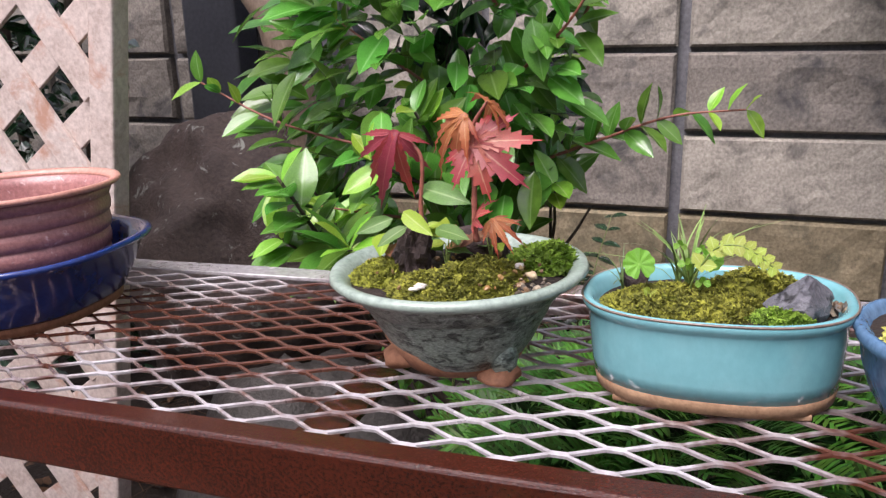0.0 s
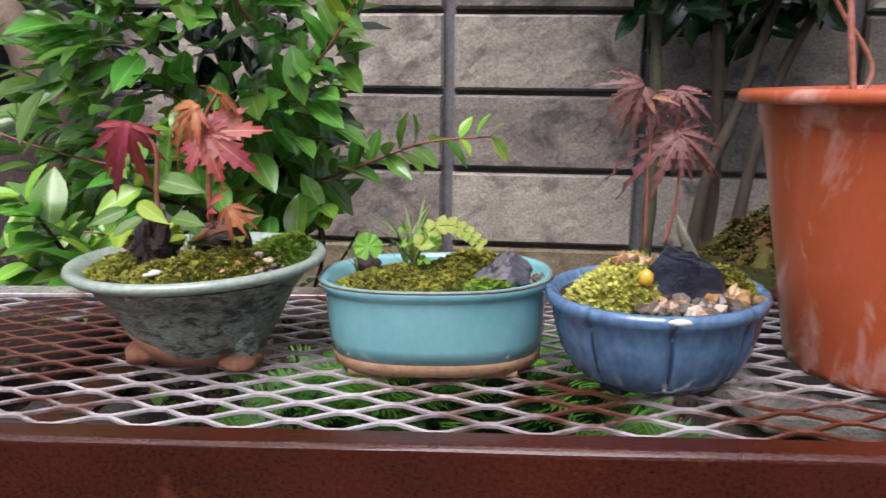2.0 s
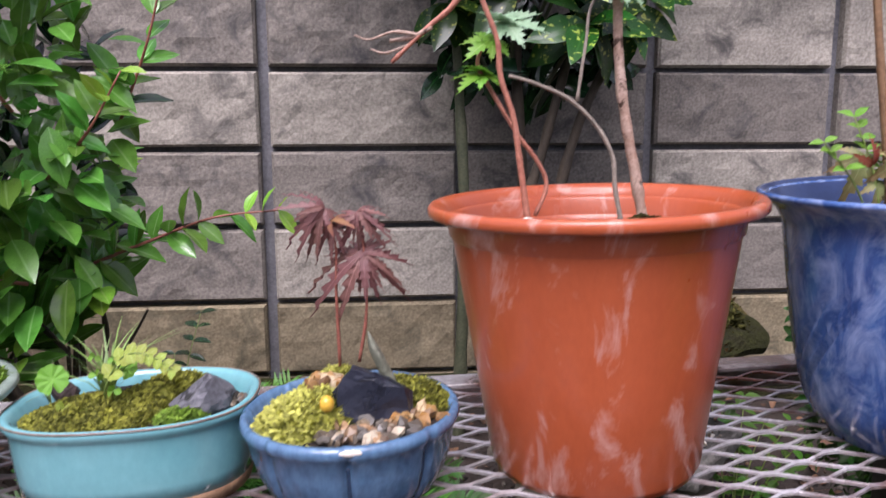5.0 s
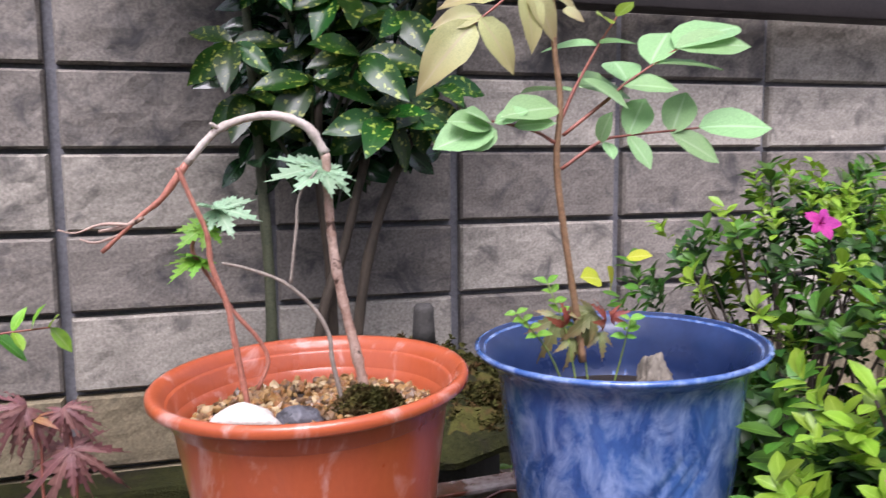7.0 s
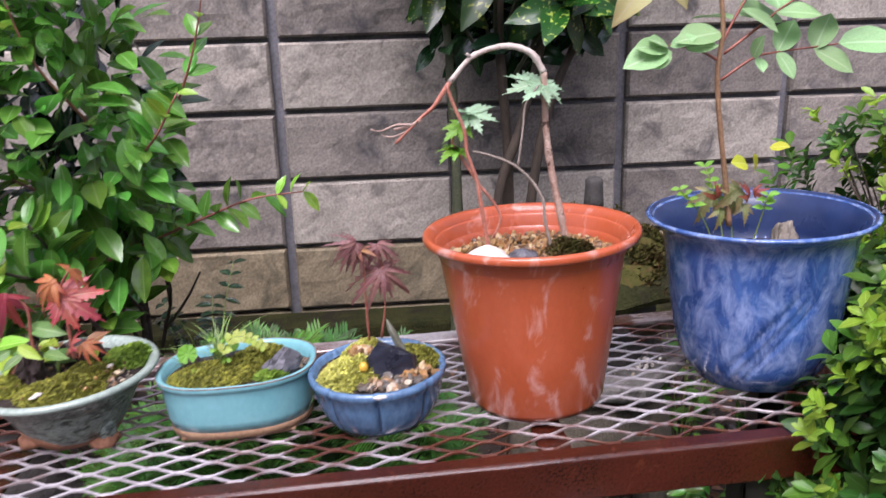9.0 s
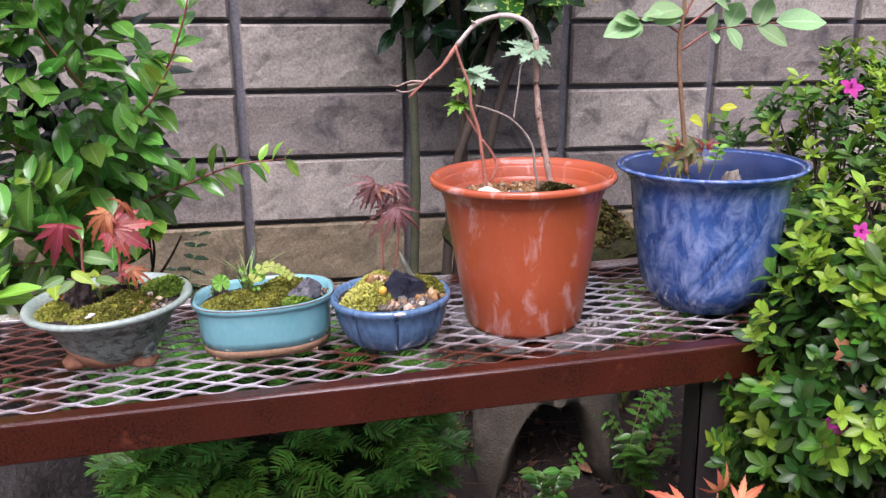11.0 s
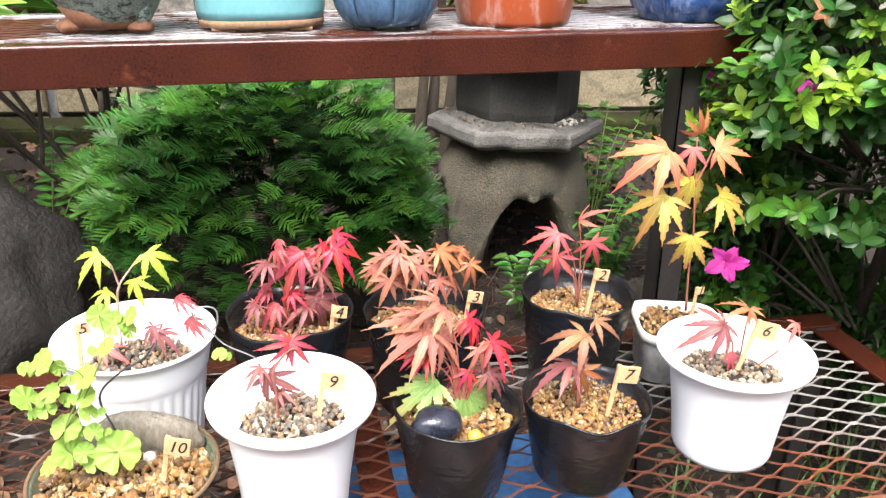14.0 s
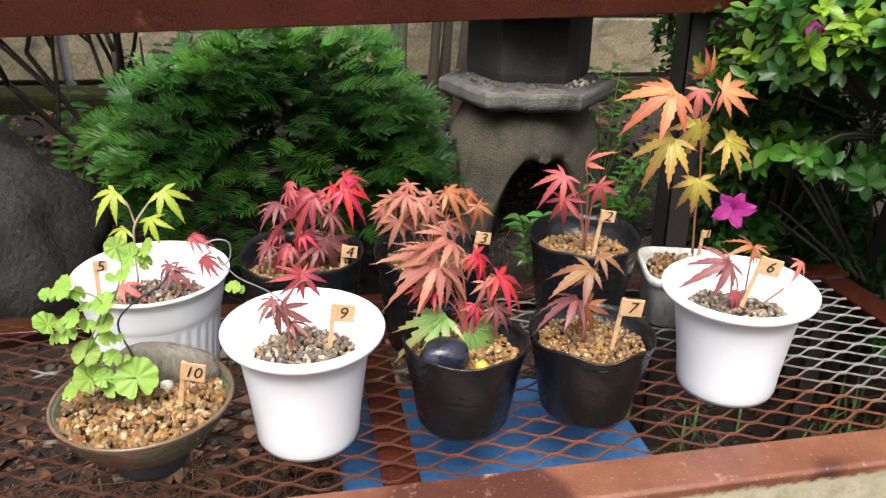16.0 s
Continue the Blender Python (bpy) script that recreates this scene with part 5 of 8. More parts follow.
# ---- turquoise oval pot ----
def grass_tuft(owner, at, count, length, material, seed, lean=0.7, width=0.0016, name="grass"):
    rng = random.Random(seed)
    h = Heap()
    for _ in range(count):
        a = rng.uniform(0, 2 * math.pi)
        L, ben = length * rng.uniform(0.5, 1.1), lean * rng.uniform(0.3, 1.2)
        n = 6
        vs, fs = [], []
        for i in range(n + 1):
            f = i / n
            out, up = L * ben * f * f, L * f * (1 - 0.35 * ben * f)
            w = width * (1 - f) ** 0.7 + 0.0001
            c = Vector((out * math.cos(a), out * math.sin(a), up))
            sd = Vector((-math.sin(a), math.cos(a), 0)) * w
            vs += [tuple(c - sd), tuple(c + sd)]
            if i:
                k = 2 * i
                fs.append((k - 2, k - 1, k + 1, k))
        h.add(vs, fs, Matrix.Translation(at))
    return tagged(part(name, h.mesh(name, material), None, owner), kind="stuff")


# clovers in the turquoise pot: x, height, size, pale or not, y
CLOVERS = [(0.0375, 0.634, 0.0042, 0, 0.540), (0.0460, 0.626, 0.0042, 0, 0.538), (0.0215, 0.6180, 0.0050, 1, 0.536), (0.0260, 0.6165, 0.0050, 1, 0.534), (0.0335, 0.6160, 0.0046, 1, 0.533), (0.0340, 0.6410, 0.0038, 0, 0.548), (0.0445, 0.6400, 0.0036, 0, 0.546)]


def teal_pot():
    t = thing("potted_fern", "oval turquoise glazed pot with moss, small fern and grass", "potted plant", on_shelf(0.053, 0.555))
    sq = 0.74

    def oval(a, r, z):
        e = 0.80
        c, s = math.cos(a), math.sin(a)
        return r * math.copysign(abs(c) ** e, c), sq * r * math.copysign(abs(s) ** e, s), z
    pot = part("pot", lathe([(0, 0.009), (0.055, 0.009), (0.0590, 0.0095), (0.0603, 0.018), (0.0614, 0.032), (0.0619, 0.0430), (0.0622, 0.0440), (0.0645, 0.0458), (0.0652, 0.0482), (0.0648, 0.0500), (0.0632, 0.0507), (0.0610, 0.0502),
                             (0.0595, 0.048), (0.0575, 0.043), (0.056, 0.036), (0, 0.036)], 72, oval), M["teal_glaze"], t)
    part("base_band", lathe([(0, 0.0025), (0.055, 0.0025), (0.0580, 0.0032), (0.0592, 0.0098), (0.0585, 0.0106), (0, 0.0102)], 64, oval), M["tan_clay"], pot, "bare tan clay base band")
    part("rim_line", lathe([(0.0644, 0.0499), (0.0651, 0.0492), (0.0656, 0.0499), (0.0650, 0.0506), (0.0644, 0.0499)], 72, oval), M["copper_glaze"], pot, "brown line where the glaze thins on the rim")
    for sx in (-1, 1):
        for sy in (-1, 1):
            part("foot", box(0.022, 0.012, 0.0035, (0, 0, 0.00175), 0.001), M["tan_clay"], pot, "", m=pose(sx * 0.034, sy * 0.0285, 0, 0, 0, -12 * sx * sy))
    bm = mound(0.057, 0.006, 8, sq, 0.5)
    bmesh.ops.translate(bm, vec=(0, 0, 0.0435), verts=bm.verts)
    part("soil", bm, M["soil"], t)
    moss(t, -0.012, -0.012, 0.0445, 0.043, 0.010, M["moss"], 11, 0.6, 750)
    moss(t, 0.018, 0.006, 0.0445, 0.028, 0.016, M["moss"], 12, 0.8, 420)
    moss(t, 0.030, -0.026, 0.0455, 0.014, 0.005, M["moss_bright"], 13, 0.5, 130, "bright_moss")
    part("rock", rock(0.0165, 0.011, 0.0145, 51, 0.45, 3, 1.8, 0.95), M["grey_rock"], t, "jagged grey-blue stone", smooth=False, m=pose(0.039, -0.012, 0.0515, 0, 0, 30))
    part("rock", rock(0.008, 0.007, 0.009, 52, 0.35, 3, 1.6, 0.9), M["lava"], t, m=pose(-0.041, 0.012, 0.05))
    gravel(t, 0.052, -0.004, 0.046, 0.0085, 0.0032, 22, M["gravel_mix"], 14)
    inv = t.matrix_world.inverted()
    grass_tuft(t, (-0.012, 0.0, 0.047), 26, 0.046, M["grass_bright"], 15, 0.75, 0.0012)
    grass_tuft(t, (-0.018, 0.004, 0.047), 9, 0.058, M["grass_bright"], 19, 1.2, 0.0007)
    grass_tuft(t, (-0.046, 0.004, 0.047), 5, 0.03, M["grass"], 16, 1.3, 0.0005)
    rng = random.Random(17)
    disc = shape_mesh("round_leaf", round_shape(1), M["bright"])
    third = shape_mesh("clover_leaflet", oval_shape(6, 0.48, 0.25, 0.12, 2.4, 0.0, 6, 0.62), M["bright"])
    pale_third = shape_mesh("clover_leaflet", oval_shape(7, 0.48, 0.25, 0.12, 2.4, 0.0, 6, 0.62), M["newleaf"])
    part("round_leaf", disc, None, t, m=inv @ pose(0.0155, 0.540, 0.632, 62, -6, 20) @ Matrix.Scale(0.0078, 4))
    part("round_leaf", disc, None, t, m=inv @ pose(0.049, 0.552, 0.6330, 55, 10, -30) @ Matrix.Scale(0.0060, 4))
    # clovers: three leaflets on a thin stalk
    for x, z, size, mesh, y in CLOVERS:
        top = inv @ Vector((x, y, z))
        part("clover_stalk", tube([(-0.010, -0.004, 0.046), (top.x * 0.7 - 0.003, top.y * 0.7, top.z - 0.006), top], 0.0004, 0.0003, 5, 3), M["green_stem"], t)
        spin = rng.uniform(0, 120)
        for k in range(3):
            a = radians(spin + 120 * k)
            d = Vector((math.cos(a), -0.45 * math.sin(a) - 0.15, 0.75 * math.sin(a)))
            part("clover_leaflet", pale_third if mesh else third, None, t, m=facing(top, top + d.normalized() * size, (0, -0.75, 0.65)))
    # an arching fern frond with lobed leaflets
    frond = [(-0.010, -0.006, 0.046), inv @ Vector((0.041, 0.540, 0.625)), inv @ Vector((0.050, 0.540, 0.642)), inv @ Vector((0.060, 0.538, 0.6455)), inv @ Vector((0.069, 0.538, 0.642)), inv @ Vector((0.0765, 0.537, 0.6365))]
    part("frond_stem", tube(frond, 0.0006, 0.0003, 5), M["green_stem"], t)
    line = smooth_path(frond, 6)
    pin = shape_mesh("pinna", maple_shape(4, 3, 0.42, 0.15, 0.1, 70, 0.2, 0.6), M["newleaf"])
    for i in range(9, len(line), 3):
        f = i / len(line)
        for sd in (-1, 1):
            p = line[i]
            ax = (line[min(i + 1, len(line) - 1)] - line[i - 1]).normalized()
            side = ax.cross(Vector((0, -0.8, 0.6))).normalized()
            part("pinna", pin, None, t, m=facing(p, p + (side * sd + ax * 0.5).normalized() * 0.0080 * (1.15 - 0.5 * f), (0, -0.8, 0.6)))


def wedge_stone(sx, sy, sz, seed):
    """A split stone: a steep peak at one end, sloping to the other, with chipped faces."""
    bm = bmesh.new()
    for p in ((-1, -0.7, -1), (1, -0.7, -1), (1, 0.6, -1), (-1, 0.6, -1), (-0.8, -0.4, 0.6), (-0.45, -0.3, 0.95), (-0.3, 0.3, 0.9), (0.1, -0.35, 0.85), (0.75, -0.55, 0.3), (1.0, -0.25, 0.0), (0.7, 0.4, 0.3), (-0.9, 0.2, 0.2)):
        bm.verts.new(p)
    bmesh.ops.convex_hull(bm, input=bm.verts)
    bmesh.ops.subdivide_edges(bm, edges=bm.edges, cuts=3, use_grid_fill=True)
    for v in bm.verts:
        d = noise.noise_vector(v.co * 1.7 + Vector((seed, 0, 0))) * 0.13 + noise.noise_vector(v.co * 5.0 + Vector((0, seed, 0))) * 0.055
        v.co = Vector(((v.co.x + d.x) * sx, (v.co.y + d.y) * sy, (v.co.z + d.z) * sz))
    bmesh.ops.recalc_face_normals(bm, faces=bm.faces)
    return bm


# ---- small lobed blue pot ----
def small_blue_pot():
    t = thing("potted_maple", "small lobed blue bonsai pot with moss and two purple maple seedlings", "potted plant", on_shelf(0.169, 0.528) @ Matrix.Diagonal((1.04, 1.04, 1.02, 1)))

    def lobed(a, r, z):
        k = 1 - 0.075 * max(0, 1 - abs(math.sin(4 * a)) * 4.5) * min(1, max(0, (z - 0.006) / 0.012)) * (1 if z < 0.04 else 0.4)
        return r * k * math.cos(a), r * k * math.sin(a), z
    pot = part("pot", lathe([(0, 0.003), (0.030, 0.003), (0.036, 0.0045), (0.0415, 0.0095), (0.0462, 0.0185), (0.0496, 0.030), (0.0510, 0.0395), (0.0528, 0.0415), (0.0540, 0.0445), (0.0530, 0.0475), (0.0505, 0.048),
                             (0.0485, 0.045), (0.046, 0.038), (0, 0.036)], 192, lobed), M["blue_glaze"], t)
    for a in (45, 135, 225, 315):
        part("foot", box(0.014, 0.009, 0.004, (0, 0, 0.002), 0.0015), M["dark_foot"], pot, m=pose(0.029 * math.cos(radians(a)), 0.029 * math.sin(radians(a)), 0, 0, 0, a + 90))
    for k in range(8):
        a = radians(45 * k)
        pts = [(r * math.cos(a), r * math.sin(a), z) for r, z in ((0.0372, 0.0075), (0.0425, 0.0165), (0.0458, 0.027), (0.0473, 0.0365))]
        part("seam", tube(pts, 0.0013, 0.0011, 6, 4), M["dark_seam"], pot, "dark blue line along a seam")
    part("rim_chip", rock(0.006, 0.0012, 0.0016, 3, 0.3, 2), M["white_stone"], pot, "pale chip in the rim", m=pose(0.002, -0.0528, 0.0455))
    soil_disc(t, 0.047, 0.043, 21)
    moss(t, -0.020, -0.014, 0.043, 0.024, 0.017, M["moss_yellow"], 22, 0.9, 330, "yellow_moss", 0.0058)
    moss(t, 0.030, 0.006, 0.043, 0.021, 0.013, M["moss"], 23, 0.9, 320)
    moss(t, -0.008, 0.024, 0.043, 0.022, 0.014, M["moss_yellow"], 24, 0.7, 220, "yellow_moss")
    part("slate_rock", wedge_stone(0.0195, 0.0115, 0.0160, 61), M["slate"], t, "angular wet blue-black stone", smooth=False, m=pose(0.010, -0.012, 0.0560, 0, 0, 12))
    part("thin_rock", rock(0.0034, 0.0045, 0.017, 62, 0.35, 3, 1.5, 0.6), M["green_rock"], t, "thin pale lichen stone", m=pose(0.016, 0.004, 0.068, 0, -22, 0))
    part("pebble", rock(0.0035, 0.0035, 0.0042, 63, 0.1, 2), M["yellow_pebble"], t, "orange-yellow pebble", m=pose(-0.009, -0.028, 0.0595))
    part("pale_rock", rock(0.009, 0.007, 0.007, 64, 0.4, 2), M["tan_stone"], t, m=pose(-0.010, 0.002, 0.058))
    gravel(t, 0.010, -0.034, 0.0450, 0.024, 0.0050, 46, M["gravel_mix"], 25, squash=0.45)
    gravel(t, 0.032, -0.018, 0.0450, 0.013, 0.0048, 26, M["gravel_tan"], 26)
    gravel(t, -0.010, -0.002, 0.0600, 0.014, 0.0052, 14, M["gravel_tan"], 27, squash=0.5)
    put_stem(t, STEM_B1, 0.0009, 0.0005, M["red_stem"])
    put_stem(t, STEM_B2, 0.0009, 0.0005, M["red_stem"])
    put_leaves(t, LEAVES_BLUE, (0, -0.8, 0.6), 0.98)


M["dark_seam"] = surf("dark_blue_seam", (0.012, 0.03, 0.07), (0.035, 0.07, 0.13), 60, 300, 0.3, 0.0003, coat=0.4)
M["yellow_pebble"] = surf("yellow_pebble", (0.62, 0.34, 0.03), (0.75, 0.48, 0.06), 60, 300, 0.4, 0.0002, coat=0.3)


# ---- orange plastic pot ----
def orange_pot():
    t = thing("potted_vine", "orange plastic pot with white stains and a bare arching vine", "potted plant", on_shelf(0.302, 0.550))
    pot = part("pot", lathe([(0, 0.004), (0.050, 0.004), (0.0525, 0.0), (0.055, 0.001), (0.0575, 0.006), (0.0655, 0.062), (0.0748, 0.124), (0.0768, 0.1380), (0.0780, 0.1396), (0.0868, 0.1404), (0.0880, 0.1416),
                             (0.0880, 0.1452), (0.0865, 0.1470), (0.0840, 0.1470), (0.0805, 0.1440), (0.0785, 0.1395), (0.0770, 0.1300), (0.0755, 0.1285), (0.0735, 0.124), (0.0700, 0.10), (0, 0.10)], 80), M["orange_plastic"], t)
    soil_disc(t, 0.0725, 0.119, 31)
    gravel(t, 0.0, 0.0, 0.121, 0.070, 0.0042, 980, M["gravel_tan"], 32, dome=0.003)
    moss(t, 0.030, -0.006, 0.121, 0.021, 0.014, M["moss_dark"], 33, 0.9, 300, "moss", 0.006)
    part("white_stone", rock(0.018, 0.013, 0.012, 71, 0.35, 3, 1.5, 0.8), M["white_stone"], t, "rounded white stone", m=pose(-0.037, -0.020, 0.129, 0, 0, 10))
    part("grey_stone", rock(0.013, 0.010, 0.008, 72, 0.3, 3), M["grey_rock"], t, m=pose(-0.010, -0.018, 0.126))
    put_stem(t, STEM_O1[:6], 0.0032, 0.0027, M["brown_stem"], "branch", 0.14, 6, "peeling brown upright branch")
    put_stem(t, STEM_O1[5:11], 0.0028, 0.0022, M["pale_stem"], "branch", 0.14, 6, "bleached arching branch")
    put_stem(t, STEM_O1[10:], 0.0021, 0.0011, M["vine_red"], "branch", 0.12, 6, "reddish bare branch end")
    put_stem(t, [(0.205, 0.56, 0.806), (0.192, 0.556, 0.807), (0.180, 0.554, 0.803), (0.172, 0.552, 0.805)], 0.0010, 0.0004, M["brown_stem"], "twig", 0.15)
    put_stem(t, [(0.200, 0.56, 0.801), (0.188, 0.562, 0.797), (0.180, 0.563, 0.799)], 0.0009, 0.0004, M["brown_stem"], "twig", 0.15)
    put_stem(t, [(0.253, 0.56, 0.856), (0.248, 0.557, 0.859)], 0.0014, 0.0010, M["pale_stem"], "twig", 0.1)
    put_stem(t, STEM_O6, 0.0016, 0.0009, M["brown_stem"], "twig", 0.15)
    put_stem(t, STEM_O2, 0.0018, 0.0013, M["vine_red"], "branch", 0.12, 6, "twining reddish stem")
    put_stem(t, STEM_O3, 0.0013, 0.0010, M["vine_red"], "branch", 0.12)
    put_stem(t, STEM_O4, 0.0015, 0.0009, M["grey_stem"], "branch", 0.12)
    put_stem(t, STEM_O5, 0.0010, 0.0007, M["grey_stem"], "branch", 0.1)
    put_leaves(t, LEAVES_ORANGE, (0, -0.55, 0.85), 1.0)


M["moss_dark"] = surf("dark_moss", (0.018, 0.021, 0.006), (0.075, 0.072, 0.018), 50, 500, 0.95, 0.002, vary=0.6, islands=True, spec=0.1, patch=(0.075, 0.042, 0.018), patch_at=(0.48, 0.62), patch_scale=22)


# ---- marbled blue plastic pot ----
def blue_pot():
    t = thing("potted_sapling", "large marbled blue plastic pot with a pale-leaved sapling", "potted plant", on_shelf(0.495, 0.553))

    def swirl(a, r, z):
        k = 1.0
        if 0.010 < z < 0.100:
            # five groups of three thin slanting grooves
            deg = (math.degrees(a - z * 11.0) - 48.0) % 72.0
            for g in (20.0, 28.5, 35.0):
                k -= 0.042 * max(0.0, 1 - abs(deg - g) / 2.4) * min(1, (0.100 - z) / 0.02)
        return r * k * math.cos(a), r * k * math.sin(a), z
    prof = [(0, 0.004), (0.038, 0.004), (0.044, 0.0), (0.0480, 0.001), (0.0495, 0.006), (0.0560, 0.0110)]
    prof += [(0.0560 + 0.0205 * (i / 24) ** 0.5, 0.014 + 0.112 * i / 24) for i in range(1, 25)]
    prof += [(0.0805, 0.1335), (0.0865, 0.1385), (0.0905, 0.1410), (0.0910, 0.1430), (0.0885, 0.1440), (0.0840, 0.1410), (0.0785, 0.1340), (0.0755, 0.125), (0.073, 0.11), (0.068, 0.085), (0, 0.085)]
    part("pot", lathe(prof, 360, swirl), M["blue_plastic"], t)
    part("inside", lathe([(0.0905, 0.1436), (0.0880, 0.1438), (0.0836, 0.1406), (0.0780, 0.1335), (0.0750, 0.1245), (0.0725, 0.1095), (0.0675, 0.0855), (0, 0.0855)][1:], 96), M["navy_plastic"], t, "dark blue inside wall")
    soil_disc(t, 0.072, 0.100, 41)
    part("stump", rock(0.011, 0.010, 0.020, 81, 0.5, 4, 2.0), M["wood_grey"], t, "weathered wood stump", m=pose(0.008, -0.026, 0.118, 0, 12, 0))
    part("stone", rock(0.012, 0.010, 0.010, 82, 0.3, 2), M["white_stone"], t, m=pose(-0.030, -0.038, 0.113))
    gravel(t, -0.01, -0.02, 0.104, 0.035, 0.004, 60, M["gravel_mix"], 43)
    moss(t, -0.02, -0.03, 0.104, 0.02, 0.01, M["moss_dark"], 42, 0.9, 160)
    put_stem(t, STEM_U1, 0.0025, 0.0014, M["tan_stem"], "stem", 0.06, 5, "slender brown stem turning red above")
    for p in (STEM_U2, STEM_U3, STEM_U4, STEM_U5, STEM_TOP):
        put_stem(t, p, 0.0012, 0.0006, M["red_stem"], "leaf_stalk", 0.05)
    put_leaves(t, [q for q in LEAFLETS_BLUE if q[1][2] < 0.868], (0.05, -0.8, 0.65), 1.12)
    put_leaves(t, [q for q in LEAFLETS_BLUE if q[1][2] >= 0.868], (0.05, -0.45, 0.9), 1.1, 4)
    put_leaves(t, TOPLEAVES, (0, -0.85, 0.5), 1.0)
    put_leaves(t, WEEDS_BLUE, (0.3, -0.9, 0.4), 0.82)
    # little green weeds round the foot of the stem
    rng = random.Random(47)
    me = shape_mesh("weed_leaf", oval_shape(47, 0.3, 0.3, 0.2, 1.6, 0.03, 5), M["bright"])
    inv = t.matrix_world.inverted()
    for k in range(4):
        foot = Vector((0.450 + 0.009 * k, 0.535 + rng.uniform(-0.012, 0.02), 0.690))
        top = foot + Vector((-0.036 + 0.014 * k + rng.uniform(-0.006, 0.006), rng.uniform(-0.012, 0.012), rng.uniform(0.052, 0.078)))
        pts = [inv @ foot, inv @ (foot.lerp(top, 0.5) + Vector((0.002, 0, 0.006))), inv @ top]
        part("weed_stem", tube(pts, 0.0007, 0.0004, 5, 4), M["green_stem"], t)
        line = smooth_path(pts, 5)
        for i in range(7, len(line)):
            for sd in (-1, 1):
                g = Vector((sd * rng.uniform(0.5, 1), rng.uniform(-0.6, 0.3), rng.uniform(0.0, 0.7))).normalized()
                part("weed_leaf", me, None, t, m=facing(line[i], line[i] + g * rng.uniform(0.006, 0.010), (0, -0.6, 0.8)))


M["tan_stem"] = surf("tan_stem", (0.16, 0.085, 0.04), (0.32, 0.19, 0.10), 60, 400, 0.6, 0.0005)


# ---- ribbed red cup in a cobalt tray ----
def cobalt_tray():
    t = thing("tray", "deep cobalt blue glazed oval tray", "tray", on_shelf(-0.472, 0.566, 8) @ Matrix.Diagonal((1.04, 1.16, 1.24, 1)))

    def oval(a, r, z):
        c, s = math.cos(a), math.sin(a)
        return r * math.copysign(abs(c) ** 0.75, c), 0.70 * r * math.copysign(abs(s) ** 0.75, s), z
    part("body", lathe([(0, 0.006), (0.085, 0.006), (0.088, 0.004), (0.093, 0.007), (0.103, 0.022), (0.110, 0.036), (0.1165, 0.0385), (0.1175, 0.0405), (0.1155, 0.042), (0.110, 0.041), (0.105, 0.036), (0.098, 0.018), (0.09, 0.012), (0, 0.012)], 96, oval), M["navy_glaze"], t)
    part("foot_ring", lathe([(0.080, 0.0055), (0.080, 0), (0.090, 0), (0.091, 0.0055)], 64, oval), M["clay"], t)


def ribbed_cup():
    t = thing("clay_pot", "empty wet reddish ribbed clay pot standing in a blue tray", "flower pot", on_shelf(-0.452, 0.580) @ Matrix.Translation((0, 0, 0.0125)))
    prof = [(0, 0.0), (0.060, 0.0), (0.062, 0.002)]
    z = 0.004
    for k in range(5):
        r = 0.063 + 0.0016 * k
        prof += [(r, z), (r + 0.0014, z + 0.001), (r + 0.0022, z + 0.0055), (r + 0.0016, z + 0.0108), (r + 0.0002, z + 0.0118)]
        z += 0.0128
    prof += [(0.0715, z), (0.0735, z + 0.004), (0.0745, z + 0.0085), (0.0715, z + 0.008), (0.069, z), (0.064, 0.03), (0.06, 0.006), (0, 0.006)]
    body = part("body", lathe(prof, 80, lambda a, r, h: (r * math.cos(a) * (1 + 0.006 * math.sin(3 * a + 40 * h)), r * math.sin(a), h)), M["terra"], t)
    part("rim", lathe([(0.0735, z + 0.0075), (0.0795, z + 0.0085), (0.0815, z + 0.0105), (0.0805, z + 0.0128), (0.0765, z + 0.0125), (0.0720, z + 0.0085), (0.0735, z + 0.0075)], 80), M["terra_rim"], body, "peach-coloured flaring rim")


green_pot()
teal_pot()
small_blue_pot()
orange_pot()
blue_pot()
cobalt_tray()
ribbed_cup()


# ---- pots on the lower shelf ----
LOW_Z = 0.2803


